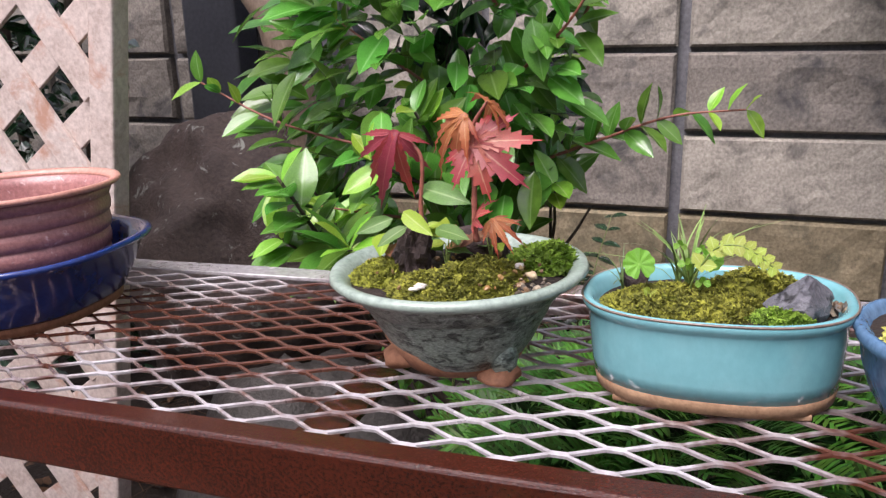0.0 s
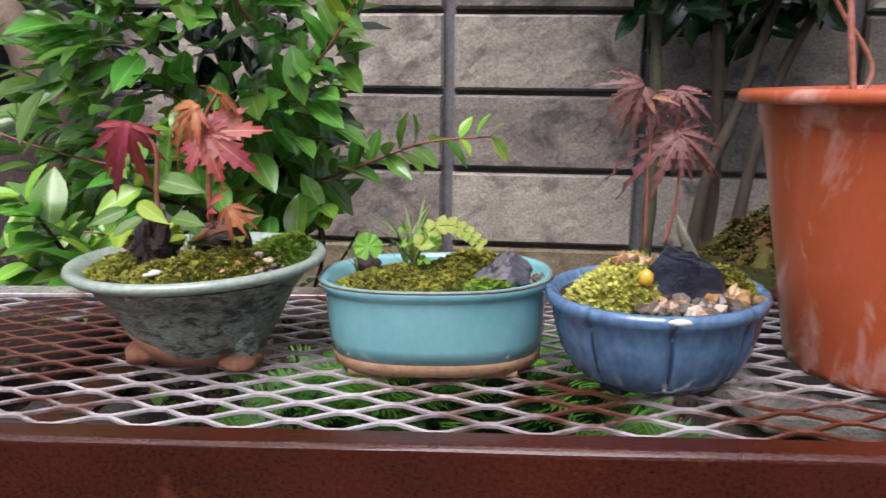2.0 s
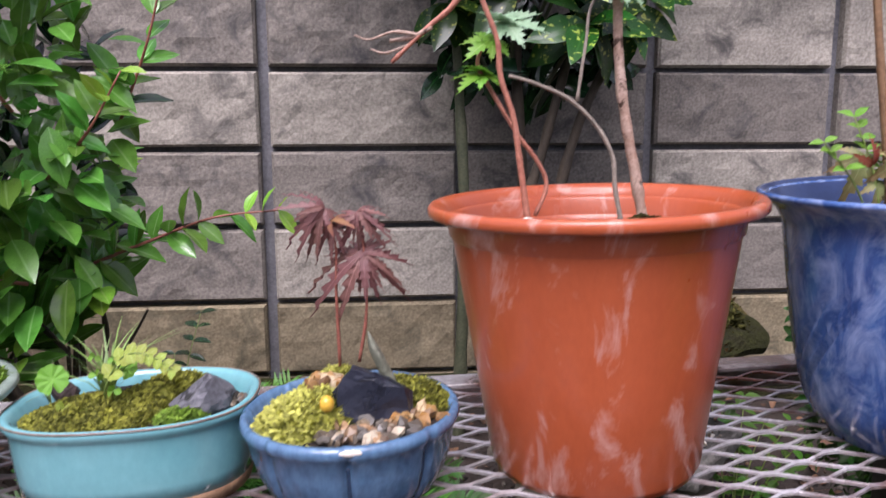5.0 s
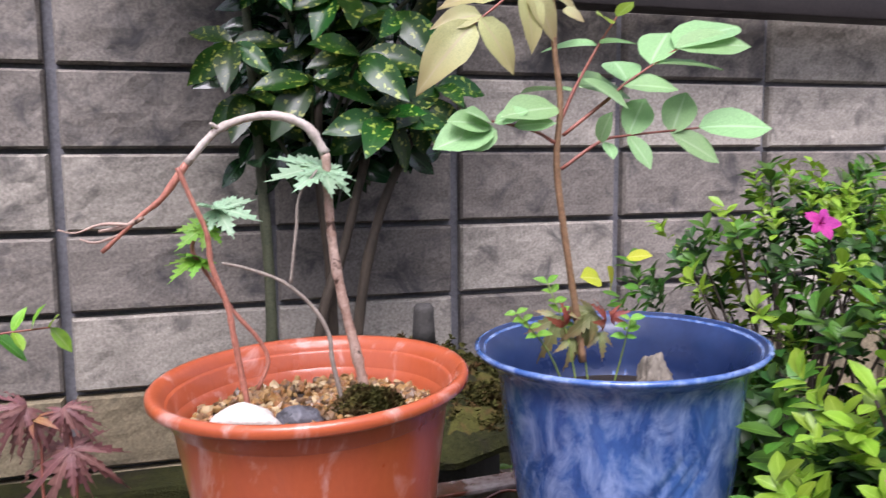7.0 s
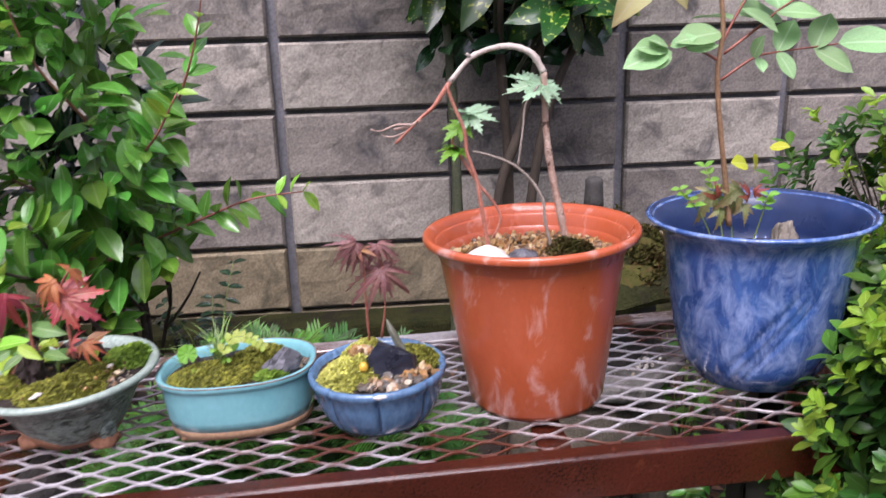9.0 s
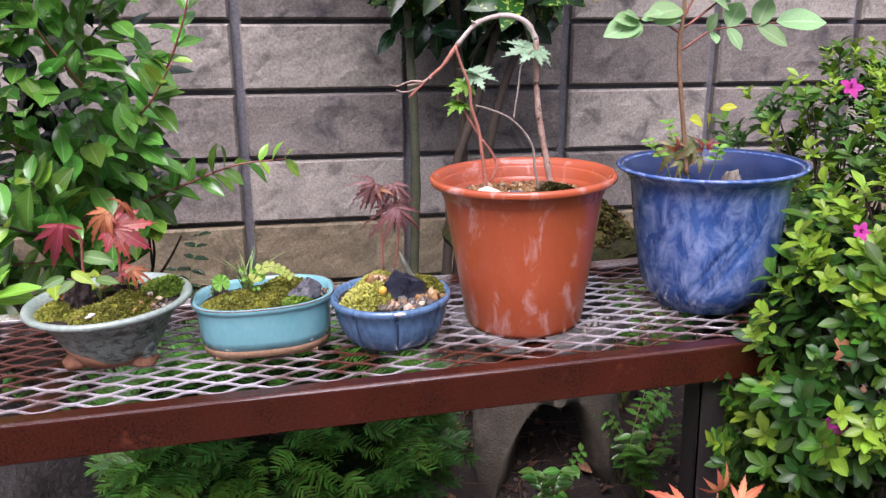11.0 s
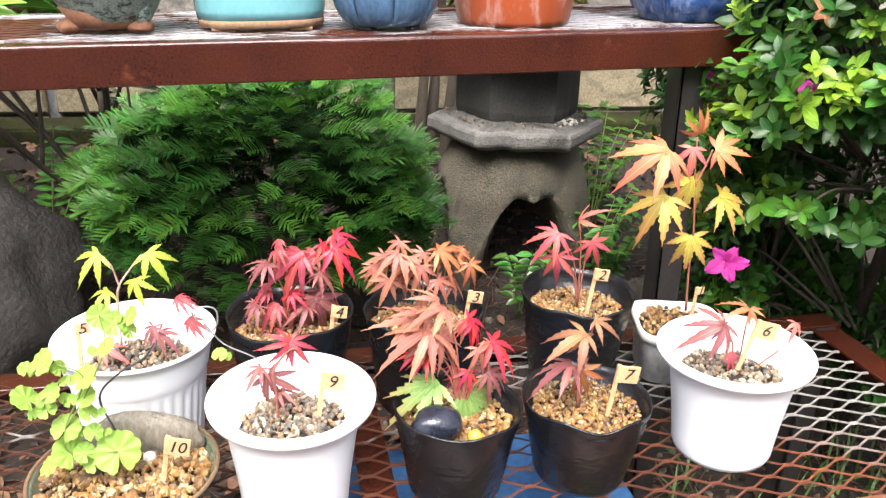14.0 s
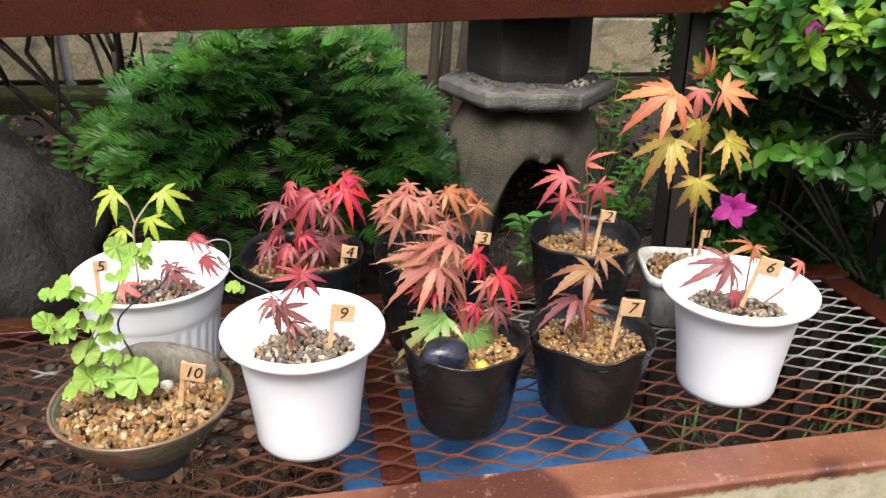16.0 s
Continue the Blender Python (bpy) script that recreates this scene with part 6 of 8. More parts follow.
def white_pot(x, y, r_top, height, tilt, turn, label, ribbed=False):
    t = thing("potted_maple", label, "potted plant", pose(x, y, LOW_Z, tilt[0], tilt[1], turn), "maple seedlings in pots")
    rb = r_top * 0.64
    k = r_top * 0.82

    def flute(a, r, z):
        q = 1 - 0.03 * max(0, math.cos(34 * a)) * (1 if 0.011 < z < height * 0.6 else 0) if ribbed else 1
        return r * q * math.cos(a), r * q * math.sin(a), z
    pot = [(0, 0.003), (rb - 0.006, 0.003), (rb - 0.004, 0.0), (rb, 0.001), (rb + 0.0015, 0.005)]
    pot += [(rb + 0.0015 + (k - rb - 0.0015) * (i / 8) ** 1.25, 0.005 + (height * 0.86 - 0.005) * i / 8) for i in range(1, 9)]
    pot += [(k + 0.003, height * 0.885), (r_top - 0.004, height * 0.93), (r_top, height * 0.95), (r_top + 0.0005, height * 0.985), (r_top - 0.0015, height), (r_top - 0.006, height * 1.0), (k - 0.001, height * 0.95), (k - 0.004, height * 0.85), (k - 0.009, height * 0.68), (0, height * 0.66)]
    if ribbed:
        h, w = height, r_top
        pot = [(0, 0.003), (w * 0.70, 0.003), (w * 0.71, 0.0), (w * 0.735, 0.001), (w * 0.745, 0.006), (w * 0.757, h * 0.14), (w * 0.795, h * 0.36), (w * 0.835, h * 0.58), (w * 0.848, h * 0.655), (w * 0.862, h * 0.685),
               (w * 0.872, h * 0.70), (w * 0.890, h * 0.76), (w * 0.925, h * 0.88), (w * 0.96, h * 0.96), (w * 0.985, h * 0.965), (w * 1.0, h * 0.98), (w * 0.998, h * 0.995), (w * 0.985, h), (w * 0.95, h * 0.995), (w * 0.925, h * 0.96), (w * 0.86, h * 0.68), (0, h * 0.66)]
    part("pot", lathe(pot, 170 if ribbed else 72, flute), M["white_plastic"], t, "white plastic pot")
    return t, k - 0.009, height * 0.72


def black_pot(x, y, r_top, height, seed, label):
    t = thing("potted_maple", label, "potted plant", pose(x, y, LOW_Z, 0, 0, seed * 40), "maple seedlings in pots")
    off = Vector((seed * 5.0, 0, 0))
    rb = r_top * 0.74

    def soft(a, r, z):
        q = 1 + 0.028 * noise.noise(Vector((math.cos(a) * 1.5, math.sin(a) * 1.5, z * 22)) + off) + (0.011 * math.sin(z * 1500) if 0.5 * height < z < 0.92 * height else 0) + 0.012 * noise.noise(Vector((math.cos(a) * 7, math.sin(a) * 7, z * 60)) + off)
        dz = 0.0065 * noise.noise(Vector((math.cos(a) * 1.4, math.sin(a) * 1.4, 9)) + off) if z > 0.9 * height else 0
        return r * q * math.cos(a), r * q * math.sin(a), z + dz
    pot = [(0, 0.002), (rb - 0.005, 0.002), (rb - 0.002, 0.001), (rb, 0.004)] + [(rb + (r_top - rb) * i / 30, 0.004 + (height - 0.004) * i / 30) for i in range(1, 31)]
    pot += [(r_top - 0.0012, height + 0.0003), (r_top - 0.003, height * 0.93), (r_top - 0.0055, height * 0.76), (0, height * 0.74)]
    part("pot", lathe(pot, 96, soft), M["black_poly"], t, "creased black poly pot")
    return t, r_top - 0.0075, height * 0.80


def pot_stems(owner, rows, foot, r=0.0007):
    """Thin stalks from the seedling's foot to the base of each leaf."""
    inv = owner.matrix_world.inverted()
    f = Vector(foot)
    done = []
    for k, (kind, base, tip) in enumerate(rows):
        b = Vector(base)
        if any((b - d).length < 0.006 for d in done):
            continue
        done.append(b)
        mid = f.lerp(b, 0.55) + Vector((0, 0, 0.10 * (b - f).length))
        mid.x, mid.y = f.x + (b.x - f.x) * 0.35, f.y + (b.y - f.y) * 0.35
        part("stem", tube([inv @ f, inv @ mid, inv @ b], r * 1.3, r * 0.7, 5, 4), M["red_stem"], owner)


def lower_pots():
    t, r, z = white_pot(0.061, 0.216, 0.055, 0.090, (1, 0), 0, "white plastic pot with dark gravel and a maroon maple seedling")
    soil_disc(t, r, z - 0.003, 51)
    gravel(t, 0, 0, z, r * 0.97, 0.0034, 560, M["gravel_mix"], 52, dome=0.002)
    put_stem(t, STEM_P9, 0.0010, 0.0006, M["red_stem"])
    put_leaves(t, LEAVES_P9, (0, -0.7, 0.7))
    number_tag(t, "9", (0.088, 0.217, 0.376), 0.046, 0.0165, -6, 6)
    t, r, z = white_pot(0.399, 0.226, 0.058, 0.090, (0, -2.5), 0, "white plastic pot with a stained side and red-brown seedlings")
    soil_disc(t, r, z - 0.003, 53)
    gravel(t, 0, 0, z, r * 0.97, 0.0034, 540, M["gravel_mix"], 54)
    for p in (STEM_P6, STEM_P6B, STEM_P6C):
        put_stem(t, p, 0.0008, 0.0005, M["red_stem"])
    put_leaves(t, LEAVES_P6, (0, -0.7, 0.7))
    # remains of a paper label on its side
    rs = random.Random(61)
    flecks = Heap()
    for _ in range(46):
        a, z = radians(rs.uniform(-58, -38)), rs.uniform(0.036, 0.056)
        r = 0.0377 + (0.0476 - 0.0377) * (max(0.0, (z - 0.005) / 0.0724)) ** 1.25 + 0.0001
        q = Matrix.Translation((r * math.cos(a), r * math.sin(a), z)) @ Matrix.Rotation(a, 4, "Z") @ Matrix.Rotation(rs.uniform(0, 6), 4, "X")
        flecks.add(STONES[rs.randrange(8)][0], STONES[0][1], q @ Matrix.Diagonal((0.0002, rs.uniform(0.0006, 0.0022), rs.uniform(0.0006, 0.0018), 1)))
    part("label_residue", flecks.mesh("label_residue", M["wood_grey"]), None, t, "grey-brown remains of a torn label", kind="stuff")
    number_tag(t, "6", (0.408, 0.213, 0.391), 0.044, 0.0175, -14, 12)
    t, r, z = white_pot(-0.050, 0.312, 0.058, 0.092, (0, 0), 10, "fluted white plastic pot with a lime-yellow maple seedling", True)
    soil_disc(t, r, z - 0.003, 55)
    gravel(t, 0, 0, z, r * 0.97, 0.0034, 540, M["gravel_mix"], 56)
    put_stem(t, STEM_P5, 0.0010, 0.0006, M["brown_stem"])
    put_stem(t, STEM_P5B, 0.0008, 0.0005, M["brown_stem"])
    put_leaves(t, LEAVES_P5, (0, -0.6, 0.8))
    number_tag(t, "5", (-0.087, 0.318, 0.376), 0.036, 0.010, 5, 2)
    for x, y, rt, hh, seed, label, rows, digits, foot, tag in (
            (0.175, 0.215, 0.0455, 0.070, 1, "black poly pot crowded with salmon-red maple seedlings", LEAVES_P8, "", (0.178, 0.218, 0.335), (0.205, 0.24, 0.335)),
            (0.272, 0.215, 0.047, 0.068, 2, "black poly pot with tan gravel and bronze maple seedling", LEAVES_P7, "7", (0.266, 0.215, 0.335), (0.290, 0.194, 0.376)),
            (0.064, 0.335, 0.050, 0.090, 3, "black poly pot full of dark red maple seedlings", LEAVES_P4, "4", (0.064, 0.335, 0.355), (0.101, 0.31, 0.380)),
            (0.172, 0.328, 0.050, 0.090, 4, "black poly pot with rust-red maple seedlings", LEAVES_P3, "3", (0.172, 0.328, 0.355), (0.211, 0.313, 0.384)),
            (0.312, 0.340, 0.049, 0.090, 5, "black poly pot with a coral-red maple seedling", LEAVES_P2, "2", (0.312, 0.338, 0.355), (0.315, 0.305, 0.401))):
        t, r, z = black_pot(x, y, rt, hh, seed, label)
        soil_disc(t, r, z - 0.004, 60 + seed)
        gravel(t, 0, 0, z, r * 0.99, 0.0031, 850, M["gravel_tan"], 60 + seed)
        pot_stems(t, rows, foot)
        put_leaves(t, rows, (0, -0.40, 0.9), 0.95)
        # smaller leaves that fill the seedlings out behind
        r3 = random.Random(seed * 11)
        fill = []
        for kind, base, tip in rows + rows:
            if seed in (1, 3, 4) and kind != "mgreen":
                o = Vector((r3.uniform(-0.014, 0.014), r3.uniform(0.008, 0.02), r3.uniform(-0.012, 0.010)))
                b, e = Vector(base) + o, Vector(tip) - Vector(base)
                e = Matrix.Rotation(r3.uniform(-0.8, 0.8), 3, "Y") @ e
                fill.append((kind, b, b + e * r3.uniform(0.6, 0.85)))
        put_leaves(t, fill, (0.1, -0.35, 0.92), 1.0, seed)
        if digits:
            number_tag(t, digits, tag, 0.042, 0.0165 if digits == "7" else 0.0125, -6, 6)
        if seed == 1:
            inv = t.matrix_world.inverted()
            part("black_stone", rock(0.019, 0.013, 0.013, 91, 0.2, 3, 1.2), M["slate"], t, "glossy black stone", m=inv @ pose(0.156, 0.196, 0.347))
            part("pebble", rock(0.005, 0.005, 0.0045, 92, 0.2, 2), M["yellow_pebble"], t, m=inv @ pose(0.18, 0.185, 0.343))
    # square weathered pot
    t = thing("potted_maple", "square weathered white pot with a tall orange-gold maple", "potted plant", pose(0.418, 0.345, LOW_Z, 0, 0, -16), "maple seedlings in pots")

    def square(a, r, z):
        c, s = math.cos(a), math.sin(a)
        e = 0.42
        return r * math.copysign(abs(c) ** e, c), r * math.copysign(abs(s) ** e, s), z
    part("pot", lathe([(0, 0.004), (0.030, 0.004), (0.031, 0.0), (0.0335, 0.001), (0.0365, 0.038), (0.0385, 0.042), (0.041, 0.044), (0.041, 0.050), (0.0395, 0.051), (0.0375, 0.0505), (0.036, 0.044), (0.035, 0.036), (0, 0.036)], 64, square), M["dirty_white"], t, "square cream-white pot")
    bm = mound(0.035, 0.003, 71, 1.0, 0.5)
    bmesh.ops.translate(bm, vec=(0, 0, 0.043), verts=bm.verts)
    part("soil", bm, M["soil"], t)
    gravel(t, 0, 0, 0.0455, 0.035, 0.0032, 330, M["gravel_tan"], 72)
    for p in (STEM_P1, STEM_P1B, STEM_P1C):
        put_stem(t, p, 0.0011, 0.0007, M["red_stem"])
    put_leaves(t, LEAVES_P1, (0, -0.7, 0.7), 1.1)
    number_tag(t, "1", (0.4185, 0.322, 0.372), 0.040, 0.0085, 15, 2)
    # stoneware bowl
    t = thing("potted_creeper", "low green-brown stoneware bowl with tan gravel and a round-leaved creeper", "potted plant", pose(-0.045, 0.203, LOW_Z, 0, 0, 0))
    pot = part("pot", lathe([(0, 0.014), (0.024, 0.014), (0.033, 0.0175), (0.044, 0.027), (0.052, 0.039), (0.0562, 0.048), (0.0575, 0.0505), (0.0570, 0.0515), (0.0550, 0.0515), (0.0535, 0.049), (0.047, 0.036), (0, 0.034)], 72), M["stoneware"], t, "glazed stoneware bowl")
    part("foot", lathe([(0, 0.001), (0.020, 0.0), (0.0235, 0.0), (0.0245, 0.003), (0.0245, 0.0160), (0, 0.0160)], 48), M["dark_foot"], pot)
    part("rim", lathe([(0.0568, 0.0500), (0.0580, 0.0510), (0.0579, 0.0524), (0.0567, 0.0529), (0.0556, 0.0523), (0.0557, 0.0510), (0.0568, 0.0500)], 72), M["brown_rim"], pot, "bare brown rim")
    soil_disc(t, 0.050, 0.041, 75)
    gravel(t, 0, 0, 0.0435, 0.051, 0.0041, 980, M["gravel_tan"], 76, dome=0.003)
    part("bark_piece", rock(0.036, 0.010, 0.019, 93, 0.18, 3, 1.4), M["wood_grey"], t, "weathered curved piece of wood", m=pose(0.012, 0.028, 0.056, 0, 0, -8))
    part("dark_chip", rock(0.006, 0.005, 0.004, 94, 0.3, 2), M["lava"], t, m=pose(-0.018, 0.004, 0.049))
    part("white_pebble", rock(0.0045, 0.004, 0.004, 95, 0.2, 2), M["white_stone"], t, m=pose(0.013, 0.012, 0.050))
    inv = t.matrix_world.inverted()
    disc = shape_mesh("round_leaf", round_shape(2), M["round"])
    rng = random.Random(9)
    for c, s in ROUND_LEAVES:
        part("round_leaf", disc, None, t, m=inv @ pose(*c, 48 + rng.uniform(-22, 22), rng.uniform(-20, 20), rng.uniform(-60, 60)) @ Matrix.Scale(s * 0.98, 4))
        for sd in (rng.choice((-1, 1)),):
            c2 = (c[0] + sd * s * rng.uniform(0.9, 1.3), c[1] + rng.uniform(0, 0.004), c[2] - s * rng.uniform(0.2, 0.9))
            part("round_leaf", disc, None, t, m=inv @ pose(*c2, 48 + rng.uniform(-25, 25), rng.uniform(-25, 25), rng.uniform(-60, 60)) @ Matrix.Scale(s * rng.uniform(0.45, 0.62), 4))
    put_stem(t, WIRE_A, 0.0007, 0.0006, M["dark_wire"], "creeping_stem")
    put_stem(t, [ROUND_LEAVES[8][0], ROUND_LEAVES[7][0], ROUND_LEAVES[5][0], ROUND_LEAVES[4][0], ROUND_LEAVES[0][0]], 0.0006, 0.0004, M["green_stem"], "creeping_stem")
    put_stem(t, [ROUND_LEAVES[5][0], ROUND_LEAVES[12][0], ROUND_LEAVES[11][0], ROUND_LEAVES[9][0]], 0.0006, 0.0004, M["green_stem"], "creeping_stem")
    put_stem(t, WIRE_B, 0.0006, 0.0005, M["wire"], "wire", 0.0, 6, "curled grey training wire")
    number_tag(t, "10", (-0.009, 0.184, 0.3595), 0.034, 0.0155, -8, 10)


lower_pots()
lid = thing("storage_box", "blue plastic storage box on the soil under the shelf", "box", pose(0.215, 0.262, 0.0))
part("box_body", box(0.24, 0.16, 0.20, (0, 0, 0.10), 0.012), M["blue_lid"], lid)
part("lid", box(0.26, 0.18, 0.018, (0, 0, 0.209), 0.006), M["blue_lid"], lid, "flat blue lid")


# ---- behind the stand ----
def lattice_panel():
    t = thing("lattice_fence", "peeling white diamond lattice panel leaning on a square frame post", "lattice", pose(-1.095, 0.85, -0.02, 0, 9, 0))
    w, h = 0.72, 1.35
    x1 = w / 2 + 0.017
    for x in (-x1, x1):
        part("post", box(0.034, 0.026, h + 0.12, (x, 0, (h + 0.12) / 2 - 0.02), 0.003), M["lattice"], t, "", False)
    for z in (h + 0.03, 0.05):
        part("cross_bar", box(w, 0.022, 0.034, (0, 0, z), 0.003), M["lattice"], t, "", False)
    z0, z1, half = 0.067, h + 0.013, w / 2
    inv = t.matrix_world.inverted()
    # one slat of each slant runs through a known place
    for side, through_at in ((-1, (-0.669, 0.85, 0.757)), (1, (-0.678, 0.85, 0.732))):
        p = inv @ Vector(through_at)
        c = p.x - side * (p.z - z0)
        c -= 0.119 * math.floor((c + half + (z1 - z0)) / 0.119)
        while c < half + (z1 - z0):
            xa, xb = sorted((c, c + side * (z1 - z0)))
            xa, xb = max(xa, -half), min(xb, half)
            if xb - xa > 0.05:
                xm = (xa + xb) / 2
                part("slat", box((xb - xa) * math.sqrt(2), 0.006, 0.036, (0, 0, 0), 0.001), M["lattice"], t, "", False, m=pose(xm, 0.0032 * side, z0 + side * (xm - c), 0, -45 * side, 0))
            c += 0.119
    return t


lattice_panel()


def dark_hedge():
    """The deep green growth behind the lattice."""
    t = thing("hedge", "dense dark green hedge behind the lattice", "hedge", pose(-1.35, 1.22, 0.15))
    rng = random.Random(71)
    h = Heap()
    sh = oval_shape(5, 0.24, 0.28, 0.14, 1.7, 0.012, 5, 0.5)
    for _ in range(2600):
        p = Vector((rng.uniform(-0.55, 0.36), rng.uniform(-0.16, 0.1), rng.uniform(-0.05, 1.25)))
        g = Vector((rng.uniform(-1, 1), rng.uniform(-1.2, 0.4), rng.uniform(-0.8, 0.6))).normalized()
        h.add(sh[0], sh[1], facing(p, p + g * rng.uniform(0.035, 0.06), (rng.uniform(-0.5, 0.5), -0.6, 0.7)), sh[2])
    part("foliage", h.mesh("foliage", M["camellia_dark_shaded"]), None, t, kind="stuff")
    for k in range(6):
        part("trunk", tube([(-0.5 + 0.16 * k, 0, -0.1), (-0.48 + 0.16 * k, 0.02, 0.5), (-0.5 + 0.16 * k, 0, 1.1)], 0.012, 0.006, 7, 5, 0.1), M["bark"], t)


dark_hedge()
gp = thing("gate_post", "slate-grey painted metal post by the wall", "post", pose(-1.02, 1.64, 0.10))
part("shaft", box(0.135, 0.08, 1.5, (0, 0, 0.75), 0.006), M["slate_steel"], gp, "", False)
part("cap", box(0.15, 0.095, 0.02, (0, 0, 1.51), 0.004), M["slate_steel"], gp, "", False)
# black sheet added for the unlit gap beside the post
db = thing("dark_gap_panel", "near-black panel standing in for the dark gap by the wall", "board", pose(-0.87, 1.69, 0.10))
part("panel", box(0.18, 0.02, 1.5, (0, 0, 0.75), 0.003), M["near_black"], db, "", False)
gp2 = thing("drain_pipe", "thin grey metal pipe against the wall", "pipe", pose(-0.76, 1.665, 0.10))
part("pipe", lathe([(0, 0), (0.02, 0), (0.02, 1.5), (0, 1.5)], 20), M["mortar"], gp2)


def boulder(name, x, y, z, sx, sy, sz, seed, material, label):
    ob = part(name, rock(sx, sy, sz, seed, 0.28, 5, 1.3, 0.35), M[material])
    ob.matrix_world = pose(x, y, z)
    return tagged(ob, label, "rock")


boulder("boulder", -0.80, 1.34, 0.31, 0.27, 0.20, 0.30, 3, "boulder", "large dark brown garden boulder with pale lichen spots")
boulder("boulder", -0.43, 0.98, 0.08, 0.20, 0.17, 0.24, 8, "grey_boulder", "smooth grey garden boulder beside the conifer")
boulder("boulder", 0.62, 0.82, 0.06, 0.06, 0.06, 0.09, 12, "granite", "small grey stone in the soil")


def stem_thing(name, pts, r0, r1, material, label, category):
    ob = part(name, tube(pts, r0, r1, 12, 8, 0.06), M[material])
    return tagged(ob, label, category)


stem_thing("leaning_trunk", [(-0.95, 1.40, 1.25), (-0.80, 1.36, 0.92), (-0.68, 1.32, 0.76), (-0.63, 1.32, 0.55), (-0.66, 1.34, 0.30), (-0.68, 1.35, 0.08)], 0.026, 0.034, "tan_bark", "smooth tan tree trunk leaning behind the shrub", "trunk")


def branching(rng, start, direction, length, depth, out, tips, spread=0.55, shrink=0.68, n=3, r=0.008):
    """Grows limbs; out gathers (points, r0, r1), tips the ends with their directions."""
    pts = [Vector(start)]
    d = Vector(direction).normalized()
    for i in range(3):
        d = (d + Vector((rng.uniform(-1, 1), rng.uniform(-1, 1), rng.uniform(-0.6, 0.9))) * 0.18).normalized()
        pts.append(pts[-1] + d * length / 3)
    r1 = r * 0.62
    out.append((pts, r, r1))
    if depth == 0:
        tips.append((pts, d))
        return
    for k in range(n):
        nd = (d + Vector((rng.uniform(-1, 1), rng.uniform(-1, 1), rng.uniform(-0.7, 0.9))) * spread).normalized()
        branching(rng, pts[-1 if k == 0 else rng.choice((2, 3))], nd, length * shrink * rng.uniform(0.8, 1.15), depth - 1, out, tips, spread, shrink, n, r1)


def camellia_shrub():
    t = thing("camellia_shrub", "evergreen shrub with glossy oval leaves and bright young tips", "shrub", pose(-0.17, 1.08, 0.15))
    rng = random.Random(14)
    limbs, tips = [], []
    for ang, lean in ((60, 0.2), (120, 0.3), (190, 0.45), (240, 0.4), (285, 0.35)):
        a = radians(ang)
        branching(rng, (0.02 * math.cos(a), 0.02 * math.sin(a), 0), (lean * math.cos(a) - 0.28, lean * math.sin(a) - 0.1, 1), 0.30, 2, limbs, tips, 0.75, 0.6, 3, 0.0065)
    bm = bmesh.new()
    for pts, r0, r1 in limbs:
        tube(pts, r0, r1, 6, 3, 0.05, bm)
    part("branchwork", bm, M["bark"], t, "thin brown branching limbs", kind="stuff")
    # long young shoots that reach past the crown
    shoots = [[(-0.02, -0.10, 0.44), (-0.13, -0.15, 0.47), (-0.25, -0.17, 0.50), (-0.345, -0.18, 0.545)],
              [(0.0, -0.03, 0.44), (0.09, -0.03, 0.475), (0.16, -0.03, 0.50), (0.235, -0.03, 0.508)],
              [(0.0, -0.08, 0.55), (0.06, -0.12, 0.60), (0.10, -0.13, 0.66)],
              [(-0.05, -0.08, 0.5), (-0.14, -0.12, 0.57), (-0.20, -0.12, 0.61)],
              [(-0.06, -0.10, 0.38), (-0.14, -0.16, 0.40), (-0.2, -0.18, 0.41)],
              [(-0.02, -0.10, 0.62), (-0.06, -0.14, 0.70), (-0.08, -0.15, 0.78)],
              [(0.05, 0.0, 0.6), (0.10, -0.03, 0.70), (0.13, -0.04, 0.80)]]
    for k, s in enumerate(shoots):
        part("shoot", tube(s, 0.0022, 0.001, 6, 5), M["red_stem"], t)
        tips.append(([Vector(p) for p in s], Vector(s[-1]) - Vector(s[-2])))
    kinds = {"camellia": [], "camellia_new": [], "camellia_dark_shaded": []}
    for k in kinds:
        kinds[k] = [shape_mesh("leaf", oval_shape(i + 3, 0.235, 0.28, 0.14, 1.7, 0.012, 7, 0.5), M[k]) for i in range(3)]
    spare = {k: Heap() for k in kinds}
    shape = [oval_shape(i + 3, 0.235, 0.28, 0.14, 1.7, 0.012, 6, 0.5) for i in range(3)]
    n = 0
    leaves = []
    c = Vector((-0.03, 0.0, 0.45))
    grown = len(tips) - len(shoots)
    for order, (pts, d) in enumerate(tips):
        line = smooth_path(pts, 4)
        for i in range(1, len(line)):
            for s in range(2):
                if rng.random() < 0.22:
                    continue
                p = line[i]
                if order < grown and (p.x > 0.02 + 0.475 * (p.z - 0.374) or p.z < 0.335):
                    continue
                ax = (line[i] - line[i - 1]).normalized()
                side = ax.cross(Vector((rng.uniform(-1, 1), rng.uniform(-1, 1), rng.uniform(-0.4, 1)))).normalized()
                g = (ax * 0.55 + side * (1 if s else -1) + Vector((0, -0.15, 0.1))).normalized()
                young = i > len(line) - 4
                leaves.append((p, g, rng.uniform(0.048, 0.071) * (0.75 if young else 1) * (0.72 if order >= grown else 1), young))
    # more leaves inside the crown; back ones take the dark copy for shade
    for _ in range(820):
        a, u = rng.uniform(0, 2 * math.pi), rng.uniform(-0.55, 1)
        r = rng.uniform(0.45, 1.0)
